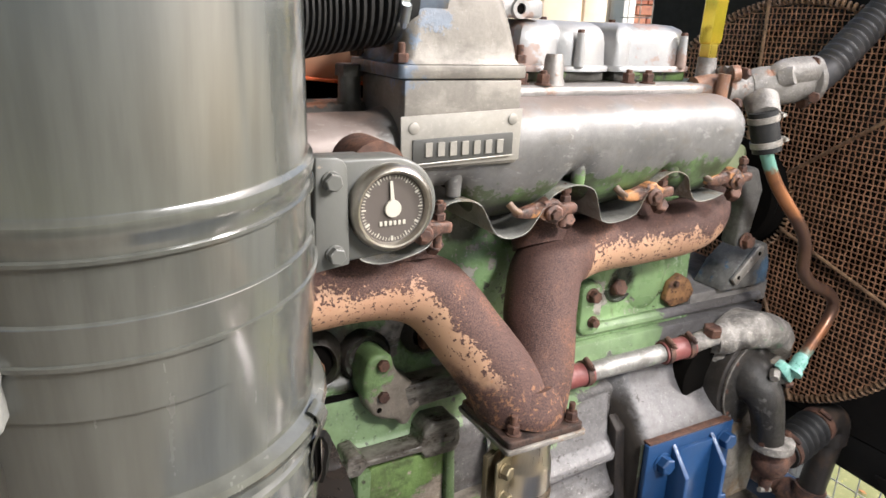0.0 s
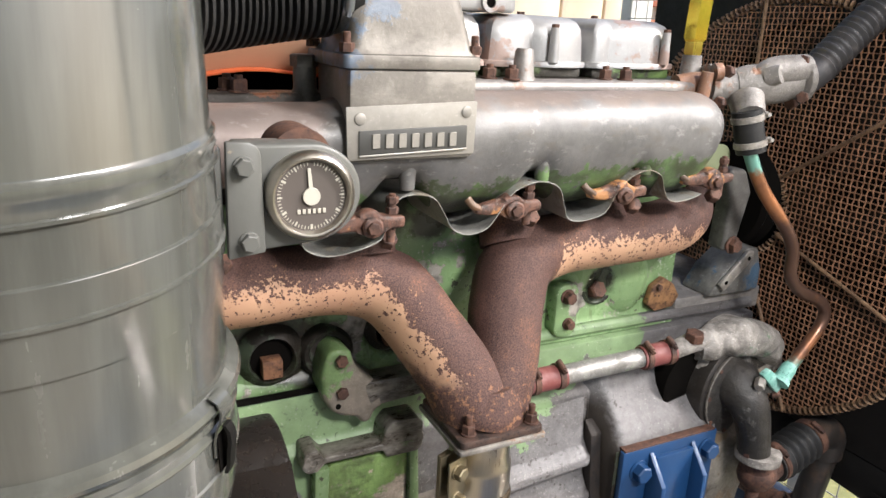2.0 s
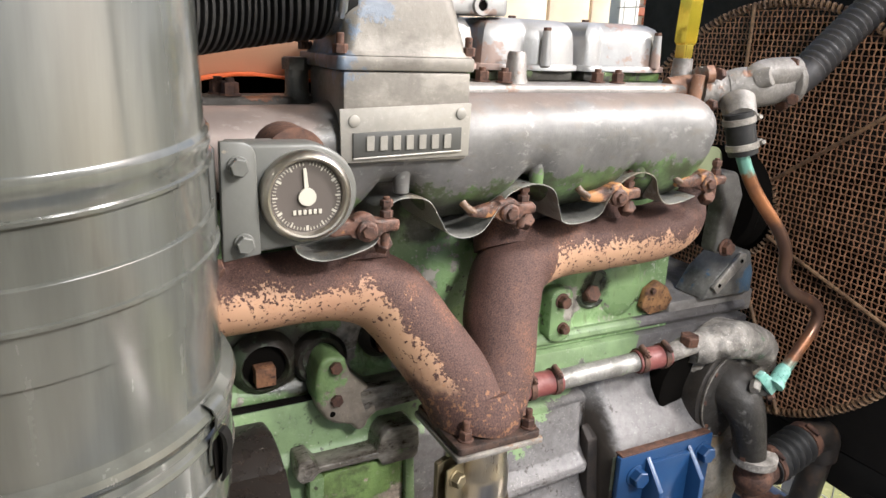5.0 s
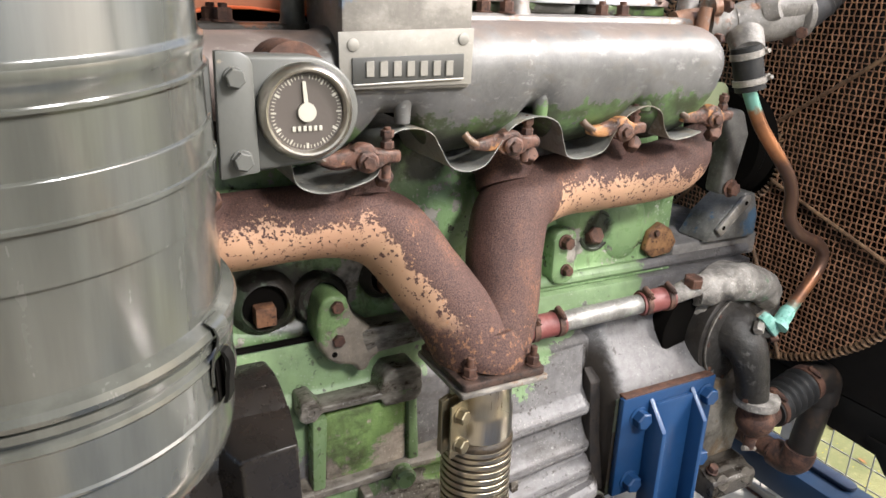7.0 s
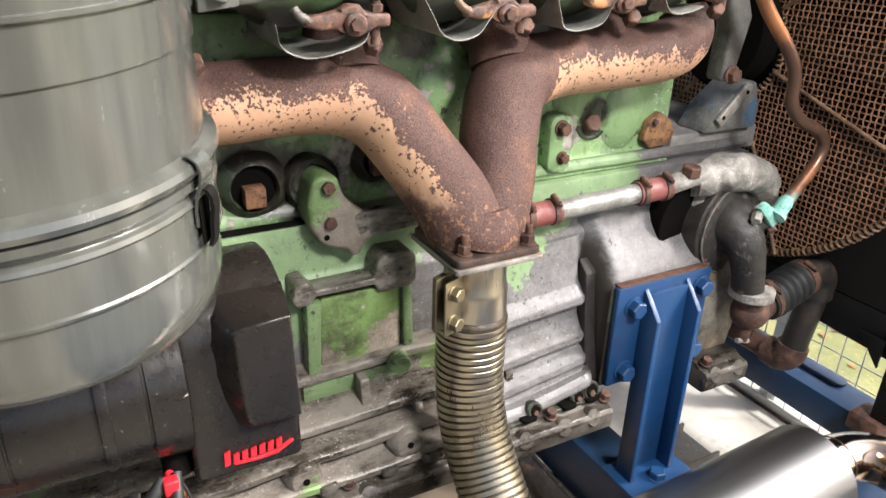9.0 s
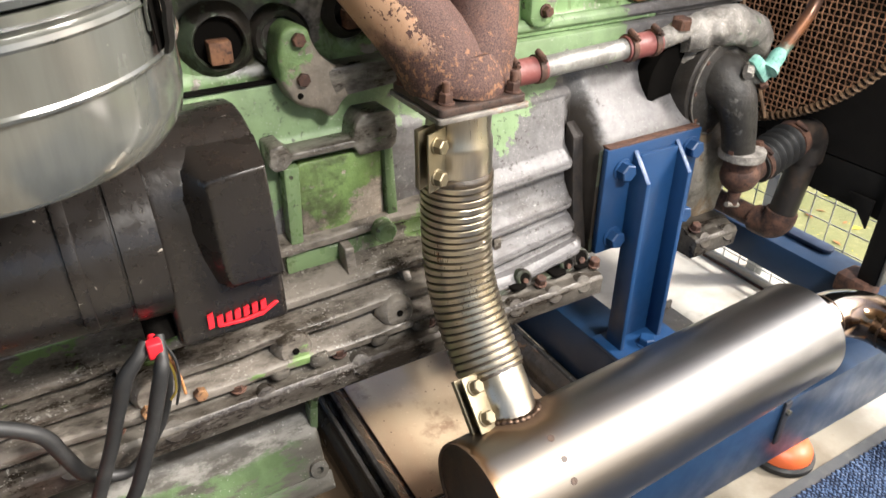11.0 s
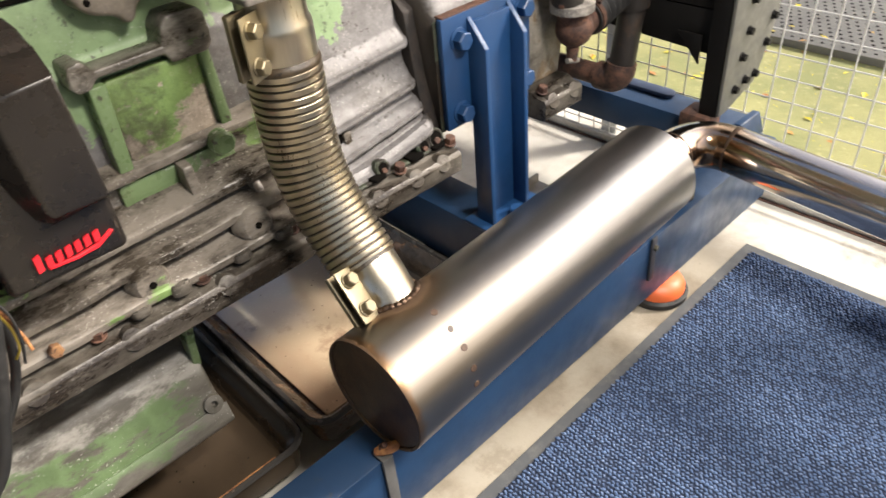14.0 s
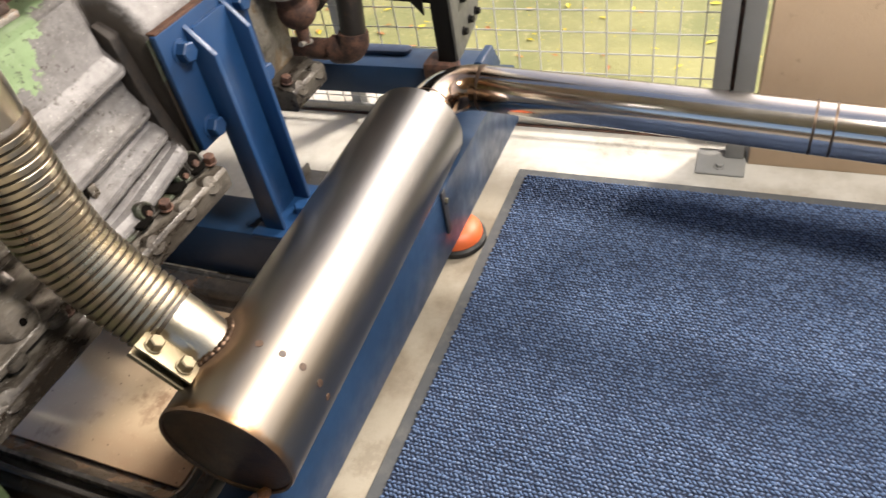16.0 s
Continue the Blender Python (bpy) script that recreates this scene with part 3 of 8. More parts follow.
def sump_paint():
    """Alloy sump: bare grey above, rubbed white along the shoulder, chalky green below it and grey casting at the end and the foot."""
    n = Nodes("sump_casting")
    x, y, z = n.xyz()
    wander = n.math("MULTIPLY", n.math("SUBTRACT", n.noise(7, 7, 0.66, n.scaled(0.5, 1, 1)), 0.5), 0.16)
    low = n.math("ADD", z, wander)
    c = n.mix(n.step(n.noise(12, 6, 0.68, n.scaled(0.4, 1.4, 1.4)), 0.38, 0.64), (0.055, 0.050, 0.040), (0.115, 0.106, 0.088))
    rub = n.math("MULTIPLY", n.step(low, 0.348, 0.330), n.step(low, 0.288, 0.306))
    c = n.mix(n.math("MULTIPLY", rub, n.step(n.noise(22, 6, 0.7, n.scaled(0.5, 1, 1)), 0.40, 0.60)), c, (0.23, 0.22, 0.195))
    green = n.math("MULTIPLY", n.step(low, 0.310, 0.300), n.step(n.math("ADD", low, n.math("MULTIPLY", n.noise(18, 5), 0.04)), 0.225, 0.245))
    green = n.math("MULTIPLY", green, n.step(n.math("ADD", x, n.math("MULTIPLY", wander, 0.9)), 0.465, 0.44))
    green = n.math("MULTIPLY", green, n.step(n.noise(24, 8, 0.72, n.scaled(0.35, 1, 1)), 0.42, 0.52))
    c = n.mix(green, c, n.mix(n.step(n.noise(15, 5), 0.4, 0.65), (0.070, 0.110, 0.045), (0.105, 0.16, 0.070)))
    c = n.mix(n.math("MULTIPLY", n.step(n.noise(70, 6, 0.7), 0.62, 0.68), 0.5), c, (0.05, 0.045, 0.035))
    fleck = n.math("MULTIPLY", n.step(n.noise(190, 3, 0.6), 0.63, 0.68), n.step(n.noise(9, 5), 0.48, 0.6))
    c = n.mix(n.math("MULTIPLY", fleck, 0.5), c, (0.5, 0.49, 0.45))
    return n.done(c, n.span(n.noise(25, 5), 0.3, 0.7, 0.35, 0.55), 0.0, n.bump(n.math("ADD", n.noise(60, 5, 0.7), n.math("MULTIPLY", green, 0.3)), 0.35, 0.003))


M_SUMP = sump_paint()


def grass():
    n = Nodes("mossy_ground")
    c = n.mix(n.step(n.noise(3.0, 6, 0.6), 0.35, 0.65), (0.20, 0.215, 0.085), (0.30, 0.295, 0.125))
    c = n.mix(n.step(n.noise(24, 6, 0.7), 0.55, 0.7), c, (0.37, 0.35, 0.17))
    leaf = n.step(n.voronoi(26), 0.09, 0.07)
    c = n.mix(leaf, c, (0.62, 0.50, 0.03))
    return n.done(c, 0.9, 0.0, n.bump(n.noise(60, 5, 0.7), 0.5, 0.01))


M_GRASS = grass()


def carpet():
    n = Nodes("blue_loop_pile")
    # dark below the tips: shade between the loops painted by height
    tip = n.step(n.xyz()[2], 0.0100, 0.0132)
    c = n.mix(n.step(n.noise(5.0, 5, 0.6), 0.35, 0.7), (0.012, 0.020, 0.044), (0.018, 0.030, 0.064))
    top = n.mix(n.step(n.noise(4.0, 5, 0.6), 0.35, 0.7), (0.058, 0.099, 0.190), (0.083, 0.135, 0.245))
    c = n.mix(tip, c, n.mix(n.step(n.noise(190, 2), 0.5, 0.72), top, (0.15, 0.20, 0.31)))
    c = n.mix(n.step(n.noise(95, 4, 0.8), 0.73, 0.76), c, (0.5, 0.48, 0.42))
    return n.done(c, 0.95, 0.0, n.bump(n.noise(300, 3), 0.5, 0.002))


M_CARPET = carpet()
M_CARPET_EDGE = rubber("mat_edging", (0.075, 0.08, 0.085), 0.75, (0.2, 0.19, 0.17), 0.4)

# ---- building helpers ----
def at_world(ob):
    """Where an object of this file stands (things and parts are only moved, never turned, before they are copied)."""
    p = Vector(ob.location)
    while ob.parent:
        ob = ob.parent
        p += ob.location
    return p


def thing(name, base, label, category, group="", kind=""):
    ob = new(name)
    ob.location, ob.empty_display_size = base, 0.05
    return tagged(ob, label, category, group, kind)


def to_mesh(name, bm, material, origin=(0, 0, 0), sharp=38):
    bmesh.ops.recalc_face_normals(bm, faces=bm.faces)
    bmesh.ops.translate(bm, verts=bm.verts, vec=-Vector(origin))
    me = bpy.data.meshes.new(name)
    bm.to_mesh(me)
    bm.free()
    me.materials.append(material)
    me.shade_smooth()
    me.set_sharp_from_angle(angle=radians(sharp))
    return me


def part(name, bm, material, parent, label="", sharp=38):
    """Links a bmesh, given in world places, as one mesh under a thing or a part."""
    ob = new(name, to_mesh(name, bm, material, at_world(parent), sharp))
    ob.parent = parent
    return tagged(ob, label)


def solid(name, bm, material, label, category, kind="", group="", sharp=38):
    """A top-level thing of one mesh."""
    return tagged(new(name, to_mesh(name, bm, material, (0, 0, 0), sharp)), label, category, group, kind)


def start():
    return bmesh.new()


def add_box(bm, lo, hi, bevel=0.0, segments=2):
    made = bmesh.ops.create_cube(bm, size=1.0, matrix=Matrix.Translation((Vector(lo) + Vector(hi)) / 2) @ Matrix.Diagonal((*(Vector(hi) - Vector(lo)), 1)))
    if bevel:
        edges = {e for v in made["verts"] for e in v.link_edges}
        bmesh.ops.bevel(bm, geom=list(edges), offset=bevel, segments=segments, affect="EDGES", profile=0.5)
    return bm


def box(lo, hi, bevel=0.0, segments=2):
    return add_box(start(), lo, hi, bevel, segments)


def smooth_path(points, sub=8):
    """A smooth line through points."""
    p = [Vector(q) for q in points]
    if len(p) < 3 or sub < 2:
        return p
    p = [2 * p[0] - p[1]] + p + [2 * p[-1] - p[-2]]
    out = []
    for i in range(1, len(p) - 2):
        a, b, c, d = p[i - 1 : i + 3]
        for k in range(sub):
            t = k / sub
            out.append(0.5 * (2 * b + (c - a) * t + (2 * a - 5 * b + 4 * c - d) * t * t + (3 * b - a - 3 * c + d) * t**3))
    out.append(p[-2])
    return out


def even_path(points, step):
    """The same line in even steps."""
    acc, out, rest = 0.0, [points[0]], step
    for a, b in zip(points, points[1:]):
        d = (b - a).length
        while d - acc >= rest:
            acc += rest
            out.append(a.lerp(b, acc / d))
            rest = step
        rest -= d - acc
        acc = 0.0
    return out


def rings(bm, line, radii, seg=24, caps=True, squash=1.0, up=None):
    """Sweeps circles of the given radii along a line."""
    n = len(line)
    tangents = [(line[min(i + 1, n - 1)] - line[max(i - 1, 0)]).normalized() for i in range(n)]
    side = tangents[0].orthogonal().normalized() if up is None else tangents[0].cross(Vector(up)).normalized()
    loops = []
    for i, (p, t) in enumerate(zip(line, tangents)):
        side = (side - t * side.dot(t)).normalized()
        other = t.cross(side)
        r = radii[i] if isinstance(radii, (list, tuple)) else radii
        loops.append([bm.verts.new(p + r * (side * math.cos(a) + squash * other * math.sin(a))) for a in (2 * math.pi * k / seg for k in range(seg))])
    for a, b in zip(loops, loops[1:]):
        for k in range(seg):
            bm.faces.new((a[k], a[(k + 1) % seg], b[(k + 1) % seg], b[k]))
    if caps:
        bm.faces.new(loops[0][::-1]), bm.faces.new(loops[-1])
    return bm


def tube(points, radius, seg=24, sub=8, caps=True, bm=None):
    """A round bar or pipe through points; radius is one number or one for each point."""
    bm = bm or start()
    line = smooth_path(points, sub)
    if isinstance(radius, (list, tuple)):
        sub = 1 if len(points) < 3 else sub
        radius = [r.x for r in smooth_path([(v, 0, 0) for v in radius], sub)]
    return rings(bm, line, radius, seg, caps)


def lathe(origin, axis, profile, seg=32, bm=None):
    """Turns (along, radius) pairs round an axis."""
    bm = bm or start()
    o, a = Vector(origin), Vector(axis).normalized()
    side = a.orthogonal().normalized()
    other = a.cross(side)
    loops = []
    for s, r in profile:
        loops.append([bm.verts.new(o + a * s + max(r, 1e-5) * (side * math.cos(w) + other * math.sin(w))) for w in (2 * math.pi * k / seg for k in range(seg))])
    for p, q in zip(loops, loops[1:]):
        for k in range(seg):
            bm.faces.new((p[k], p[(k + 1) % seg], q[(k + 1) % seg], q[k]))
    bm.faces.new(loops[0][::-1]), bm.faces.new(loops[-1])
    return bm


def prism(outline, axis, low, high, bevel=0.0, bm=None, segments=2):
    """Extrudes an outline along x, y or z. Its pairs are (y, z), (x, z) or (x, y)."""
    bm = bm or start()
    place = {"x": lambda a, b, c: (c, a, b), "y": lambda a, b, c: (a, c, b), "z": lambda a, b, c: (a, b, c)}[axis]
    one = [bm.verts.new(place(a, b, low)) for a, b in outline]
    two = [bm.verts.new(place(a, b, high)) for a, b in outline]
    faces = [bm.faces.new(one), bm.faces.new(two[::-1])]
    for k in range(len(one)):
        j = (k + 1) % len(one)
        faces.append(bm.faces.new((one[k], two[k], two[j], one[j])))
    if bevel:
        bmesh.ops.recalc_face_normals(bm, faces=faces)
        edges = {e for f in faces for e in f.edges}
        bmesh.ops.bevel(bm, geom=list(edges), offset=bevel, segments=segments, affect="EDGES", profile=0.5)
    return bm


def rounded(x0, y0, x1, y1, r, n=6):
    """The outline of a rectangle with round corners."""
    out = []
    for cx, cy, a in ((x1 - r, y0 + r, -90), (x1 - r, y1 - r, 0), (x0 + r, y1 - r, 90), (x0 + r, y0 + r, 180)):
        out += [(cx + r * math.cos(radians(a + 90 * k / n)), cy + r * math.sin(radians(a + 90 * k / n))) for k in range(n + 1)]
    return out


def disc(cx, cy, r, n=28):
    return [(cx + r * math.cos(2 * math.pi * k / n), cy + r * math.sin(2 * math.pi * k / n)) for k in range(n)]


def lumpy(bm, size=0.004, scale=9.0):
    """Makes a casting slightly uneven."""
    for v in bm.verts:
        v.co += size * noise.noise_vector(v.co * scale)
    return bm


def cut_up(bm, times=1):
    bmesh.ops.subdivide_edges(bm, edges=bm.edges, cuts=times, use_grid_fill=True)
    return bm


BOLTS = {}


def bolt_mesh(name, across, high, washer, stud, material):
    key = (name, round(across, 4), round(high, 4), round(washer, 4), round(stud, 4), material.name)
    if key not in BOLTS:
        bm = start()
        r = across / 2 / math.cos(math.pi / 6)
        w = 0.003 if washer else 0.0
        if washer:
            lathe((0, 0, 0), (0, 0, 1), [(0, washer), (w * 0.8, washer), (w, washer * 0.94)], 20, bm)
        for lo, hi, k in ((w, w + high * 0.88, 1.0), (w + high * 0.88, w + high, 0.86)):
            rr = [r, r] if k == 1.0 else [r, r * k]
            rings(bm, [Vector((0, 0, lo)), Vector((0, 0, hi))], rr, 6)
        if stud:
            lathe((0, 0, 0), (0, 0, 1), [(w + high, across * 0.30), (w + high + stud * 0.9, across * 0.30), (w + high + stud, across * 0.24)], 14, bm)
        BOLTS[key] = to_mesh(name, bm, material, (0, 0, 0), 30)
    return BOLTS[key]


def bolt(parent, place, axis, across=0.02, high=0.012, material=None, washer=0.0, stud=0.0, name="bolt", turn=0.0, label=""):
    """A hexagon head, with washer and stud end where given, standing on a face."""
    ob = new(name, bolt_mesh(name, across, high, washer, stud, material or M_RUST))
    q = Vector(axis).normalized().to_track_quat("Z", "Y")
    ob.matrix_local = Matrix.Translation(Vector(place) - at_world(parent)) @ q.to_matrix().to_4x4() @ pose(0, 0, 0, 0, 0, turn)
    ob.parent = parent
    return tagged(ob, label)


def ring_clamp(parent, centre, axis, r, wide=0.014, material=None, screw=(0, 0, 1), name="hose_clamp"):
    """A worm-drive band with its screw housing."""
    a = Vector(axis).normalized()
    o = Vector(centre) - a * wide / 2
    bm = lathe(o, a, [(0, r), (0.001, r + 0.0025), (wide - 0.001, r + 0.0025), (wide, r)], 32)
    s = Vector(screw)
    s = (s - a * s.dot(a)).normalized()
    t = a.cross(s)
    c = Vector(centre) + s * (r + 0.006)
    rings(bm, [c - t * 0.012, c + t * 0.012], 0.0065, 10)
    rings(bm, [c + t * 0.012, c + t * 0.020], 0.0045, 6)
    return part(name, bm, material or M_CLAMP, parent)


def bars(parent, x0, x1, z0, z1, y, count, material, thick=0.0025, name="raised_mark", lean=0.0):
    """Raised lettering that is not spelled out: plain upright bars of its height and spacing."""
    pitch = (x1 - x0) / count
    for k in range(count):
        a = x0 + pitch * (k + 0.18)
        b = a + pitch * 0.58
        bm = prism([(a, z0), (b, z0 + lean), (b, z1 + lean), (a, z1)], "y", y - thick, y + 0.001, 0.0006, None, 1)
        part(name, bm, material, parent)

# ---- the setting ----
FENCE_X, WALL_X = 2.06, 1.97
ground = solid("ground", prism([(-60, -60), (60, -60), (60, 60), (-60, 60)], "z", -0.3, -0.12), M_GRASS, "mossy yellow-green ground with fallen yellow leaves outside the fence", "ground", "structure")
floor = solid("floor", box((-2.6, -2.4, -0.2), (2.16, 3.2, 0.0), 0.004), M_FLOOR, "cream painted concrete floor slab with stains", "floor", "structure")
# its unseen top is kept low so that the sun passes over
wall_east = solid("wall_east", box((WALL_X, -2.4, 0.0), (WALL_X + 0.16, -0.085, 0.50), 0.003), M_WALL, "low tan rendered masonry wall beside the fence", "wall", "structure")
# two added walls, out of view; height and dark render limit the fill
wall_south = solid("wall_south", box((-2.6, -2.56, 0.0), (2.16, -2.405, 0.9), 0.003), M_WALL_DARK, "added unseen low dark wall that limits light from the south", "wall", "structure")
wall_west = solid("wall_west", box((-2.6, -2.24, 0.0), (-2.45, 3.2, 1.0), 0.003), M_WALL_DARK, "added unseen low dark wall that limits light from the west", "wall", "structure")
# added roof and posts, out of view; the edge decides where sun falls
roof = solid("ceiling", box((-2.6, -2.4, 2.6), (1.25, 3.2, 2.7), 0.003), M_ROOF, "added unseen flat grey roof that limits the daylight", "ceiling", "structure")
for x, y in ((1.18, 3.15), (-2.5, -2.32), (-2.4, 3.15)):
    solid("roof_post", box((x - 0.04, y - 0.04, 0.0), (x + 0.04, y + 0.04, 2.6), 0.006), M_GALV, "galvanised steel post that carries the added roof", "post", "structure", "roof posts")


def fill_housing(x, y, z, wide, deep):
    t = thing("fill_lamp_panel", (x, y, z + 0.15), "added white square fill lamp, unseen under the roof lining", "lamp", "panel lights")
    part("housing", box((x - wide / 2, y - deep / 2, z + 0.03), (x + wide / 2, y + deep / 2, z + 0.15), 0.008), M_WHITE, t)
    return t


for lx, ly, lz, _, wide, deep in LAMPS:
    fill_housing(lx, ly, lz, wide, deep)


M_FENCEWIRE = painted("pale_fence_coating", (0.52, 0.52, 0.50), (0.3, 0.28, 0.25), 0.2, 0.45, 0.3, 0.1)


def mesh_fence():
    t = thing("mesh_fence", (FENCE_X, 1.0, 0.03), "galvanised welded mesh fence panel in a steel frame", "fence", "", "")
    step = 0.0625
    z = 0.075
    while z < 1.95:
        part("wire", tube([(FENCE_X, -0.03, z), (FENCE_X, 2.17, z)], 0.0021, 6), M_FENCEWIRE, t)
        z += step
    y = 0.0
    while y < 2.16:
        part("wire", tube([(FENCE_X - 0.004, y, 0.045), (FENCE_X - 0.004, y, 1.95)], 0.0021, 6), M_FENCEWIRE, t)
        y += step
    part("bottom_rail", tube([(FENCE_X, -0.04, 0.045), (FENCE_X, 2.17, 0.045)], 0.006, 10), M_FENCEWIRE, t)
    part("top_rail", box((FENCE_X - 0.02, -0.04, 1.94), (FENCE_X + 0.02, 2.17, 1.98), 0.003), M_FENCEWIRE, t)
    for y in (1.14, 2.20):
        part("fence_post", box((FENCE_X + 0.012, y - 0.03, 0.0301), (FENCE_X + 0.072, y + 0.03, 1.98), 0.004), M_WHITE, t, "white painted fence post")
    return t


mesh_fence()


def gate_post():
    t = thing("fence_post", (2.0, -0.04, 0.0), "grey steel fence post with a foot plate against the wall", "post")
    part("upright", box((1.978, -0.073, 0.008), (2.03, -0.024, 2.2), 0.004), M_GALVGREY, t)
    part("gate_stile", box((1.990, -0.014, 0.04), (2.03, 0.029, 2.2), 0.004), M_GALVGREY, t)
    part("joint_strip", box((2.004, -0.0238, 0.04), (2.026, -0.0142, 2.2), 0.001), M_RUST_DARK, t, "dark gap between post and gate stile")
    part("foot_plate", box((1.905, -0.080, 0.0), (2.02, 0.045, 0.008), 0.003), M_GALVGREY, t)
    bolt(t, (1.935, -0.015, 0.008), (0, 0, 1), 0.019, 0.01, M_GALVGREY, 0.014)
    return t


M_GALVGREY = painted("grey_steel_paint", (0.22, 0.22, 0.21), (0.4, 0.4, 0.38), 0.3, 0.5, 0.3, 0.1)
gate_post()


def kerb():
    """Pale cast edge of the slab under the fence, with a dirty joint towards the floor."""
    bm = lumpy(cut_up(box((2.078, -0.08, 0.0005), (2.158, 3.1, 0.034), 0.006), 6), 0.003, 12)
    solid("kerb", bm, M_KERB, "white painted concrete kerb along the slab edge under the fence", "kerb", "structure")
    solid("joint", box((2.066, -0.08, 0.0005), (2.077, 3.1, 0.004), 0.001), M_RUST_DARK, "dirty brown joint between floor and kerb", "joint", "structure")


M_KERB = concrete("white_kerb", (0.62, 0.60, 0.55), (0.5, 0.46, 0.4), 5.0)
kerb()


def floor_channel():
    t = thing("floor_channel", (1.4, 1.1, 0.0), "dark oily steel channel lying on the floor under the engine", "steel channel")
    part("channel", prism([(1.02, 0.0), (1.17, 0.0), (1.17, 0.034), (1.162, 0.034), (1.162, 0.008), (1.028, 0.008), (1.028, 0.034), (1.02, 0.034)], "x", 1.19, 1.735, 0.001), M_STRAPDARK, t)
    return t


M_STRAPDARK = painted("oily_dark_steel", (0.055, 0.047, 0.038), (0.3, 0.26, 0.2), 0.5, 0.35, 0.5, 0.3, 7.0)
floor_channel()


def floor_mat():
    """Blue entrance mat: rubber edging and rows of pile loops."""
    x0, x1, y0, y1 = 0.35, 1.845, -0.95, 0.52
    t = thing("floor_mat", (1.1, -0.2, 0.0), "blue ribbed loop-pile entrance mat with dark rubber edging", "mat")
    part("edging", box((x0, y0, 0.0), (x1, y1, 0.006), 0.002), M_CARPET_EDGE, t, "dark grey rubber edging")
    rnd = random.Random(4)
    a0, a1, b0, b1 = x0 + 0.03, x1 - 0.03, y0 + 0.03, y1 - 0.03
    step = 0.0098
    pile = start()
    add_box(pile, (a0, b0, 0.0062), (a1, b1, 0.009))
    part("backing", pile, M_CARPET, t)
    verts, faces = [], []
    x = a0
    row = 0
    while x < a1:
        y = b0 + (row % 2) * step * 0.55
        while y < b1:
            cx, cy = x + rnd.uniform(-0.001, 0.001), y + rnd.uniform(-0.0012, 0.0012)
            s, h = step * rnd.uniform(0.5, 0.66), 0.0135 + rnd.uniform(-0.0016, 0.0016)
            k = len(verts)
            lean = rnd.uniform(-0.001, 0.001)
            tw = s * (0.35 if row % 2 else -0.35) + rnd.uniform(-0.0006, 0.0006)
            verts += [(cx - s * 0.8, cy, 0.0088), (cx + tw, cy - s * 1.15, 0.0088), (cx + s * 0.8, cy, 0.0088), (cx - tw, cy + s * 1.15, 0.0088),
                      (cx - s * 0.42 + lean, cy, h), (cx + tw + lean, cy - s * 0.85, h - 0.0012), (cx + s * 0.42 + lean, cy, h), (cx - tw + lean, cy + s * 0.85, h - 0.0012)]
            faces += [(k, k + 1, k + 5, k + 4), (k + 1, k + 2, k + 6, k + 5), (k + 2, k + 3, k + 7, k + 6), (k + 3, k, k + 4, k + 7), (k + 4, k + 5, k + 6, k + 7)]
            y += step
        x += step * 0.9
        row += 1
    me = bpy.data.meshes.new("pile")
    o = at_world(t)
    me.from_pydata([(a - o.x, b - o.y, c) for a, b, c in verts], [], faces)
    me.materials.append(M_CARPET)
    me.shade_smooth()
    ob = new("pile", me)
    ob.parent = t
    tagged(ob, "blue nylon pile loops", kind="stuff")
    return t


floor_mat()


def outbuilding():
    """Brick wall and pale boards of a building beyond the fence."""
    t = thing("outbuilding", (3.6, 4.1, -0.12), "brick outbuilding with pale boards beyond the fence", "building")
    part("back_wall", box((2.3, 4.12, -0.12), (6.5, 4.2, 2.9), 0.003), M_MORTAR, t)
    for k, (a, b) in enumerate(((2.42, 2.66), (2.68, 3.05), (3.07, 3.40), (3.42, 3.62))):
        part("board", box((a, 4.06, -0.12), (b, 4.118, 2.9), 0.006), M_BOARD, t, "pale timber board")
    part("corner_post", box((3.70, 4.02, -0.12), (3.80, 4.118, 2.9), 0.006), M_WHITE, t, "white painted corner post")
    brick = to_mesh("brick", box((-0.105, -0.02, -0.0325), (0.105, 0.02, 0.0325), 0.004, 1), M_BRICK)
    for row in range(16):
        for col in range(5):
            ob = new("brick", brick)
            ob.parent = t
            ob.location = Vector((3.92 + 0.22 * col + (0.11 if row % 2 else 0.0), 4.11, 1.2 + 0.075 * row)) - at_world(t)
    return t


def brick_red():
    n = Nodes("red_brick")
    i = n.t.nodes.new("ShaderNodeObjectInfo").outputs["Random"]
    c = n.mix(i, (0.36, 0.12, 0.07), (0.45, 0.2, 0.12))
    c = n.mix(n.step(n.noise(60, 5), 0.5, 0.7), c, (0.25, 0.1, 0.07))
    return n.done(c, 0.85, 0.0, n.bump(n.noise(120, 4), 0.4, 0.003))


M_BRICK = brick_red()
M_MORTAR = concrete("mortar", (0.5, 0.46, 0.4), (0.4, 0.36, 0.3))
M_BOARD = concrete("pale_board", (0.84, 0.72, 0.55), (0.74, 0.6, 0.44))
outbuilding()


M_DECK = painted("deck_grey", (0.13, 0.13, 0.12), (0.3, 0.26, 0.15), 0.5, 0.7, 0.5, 0.3)


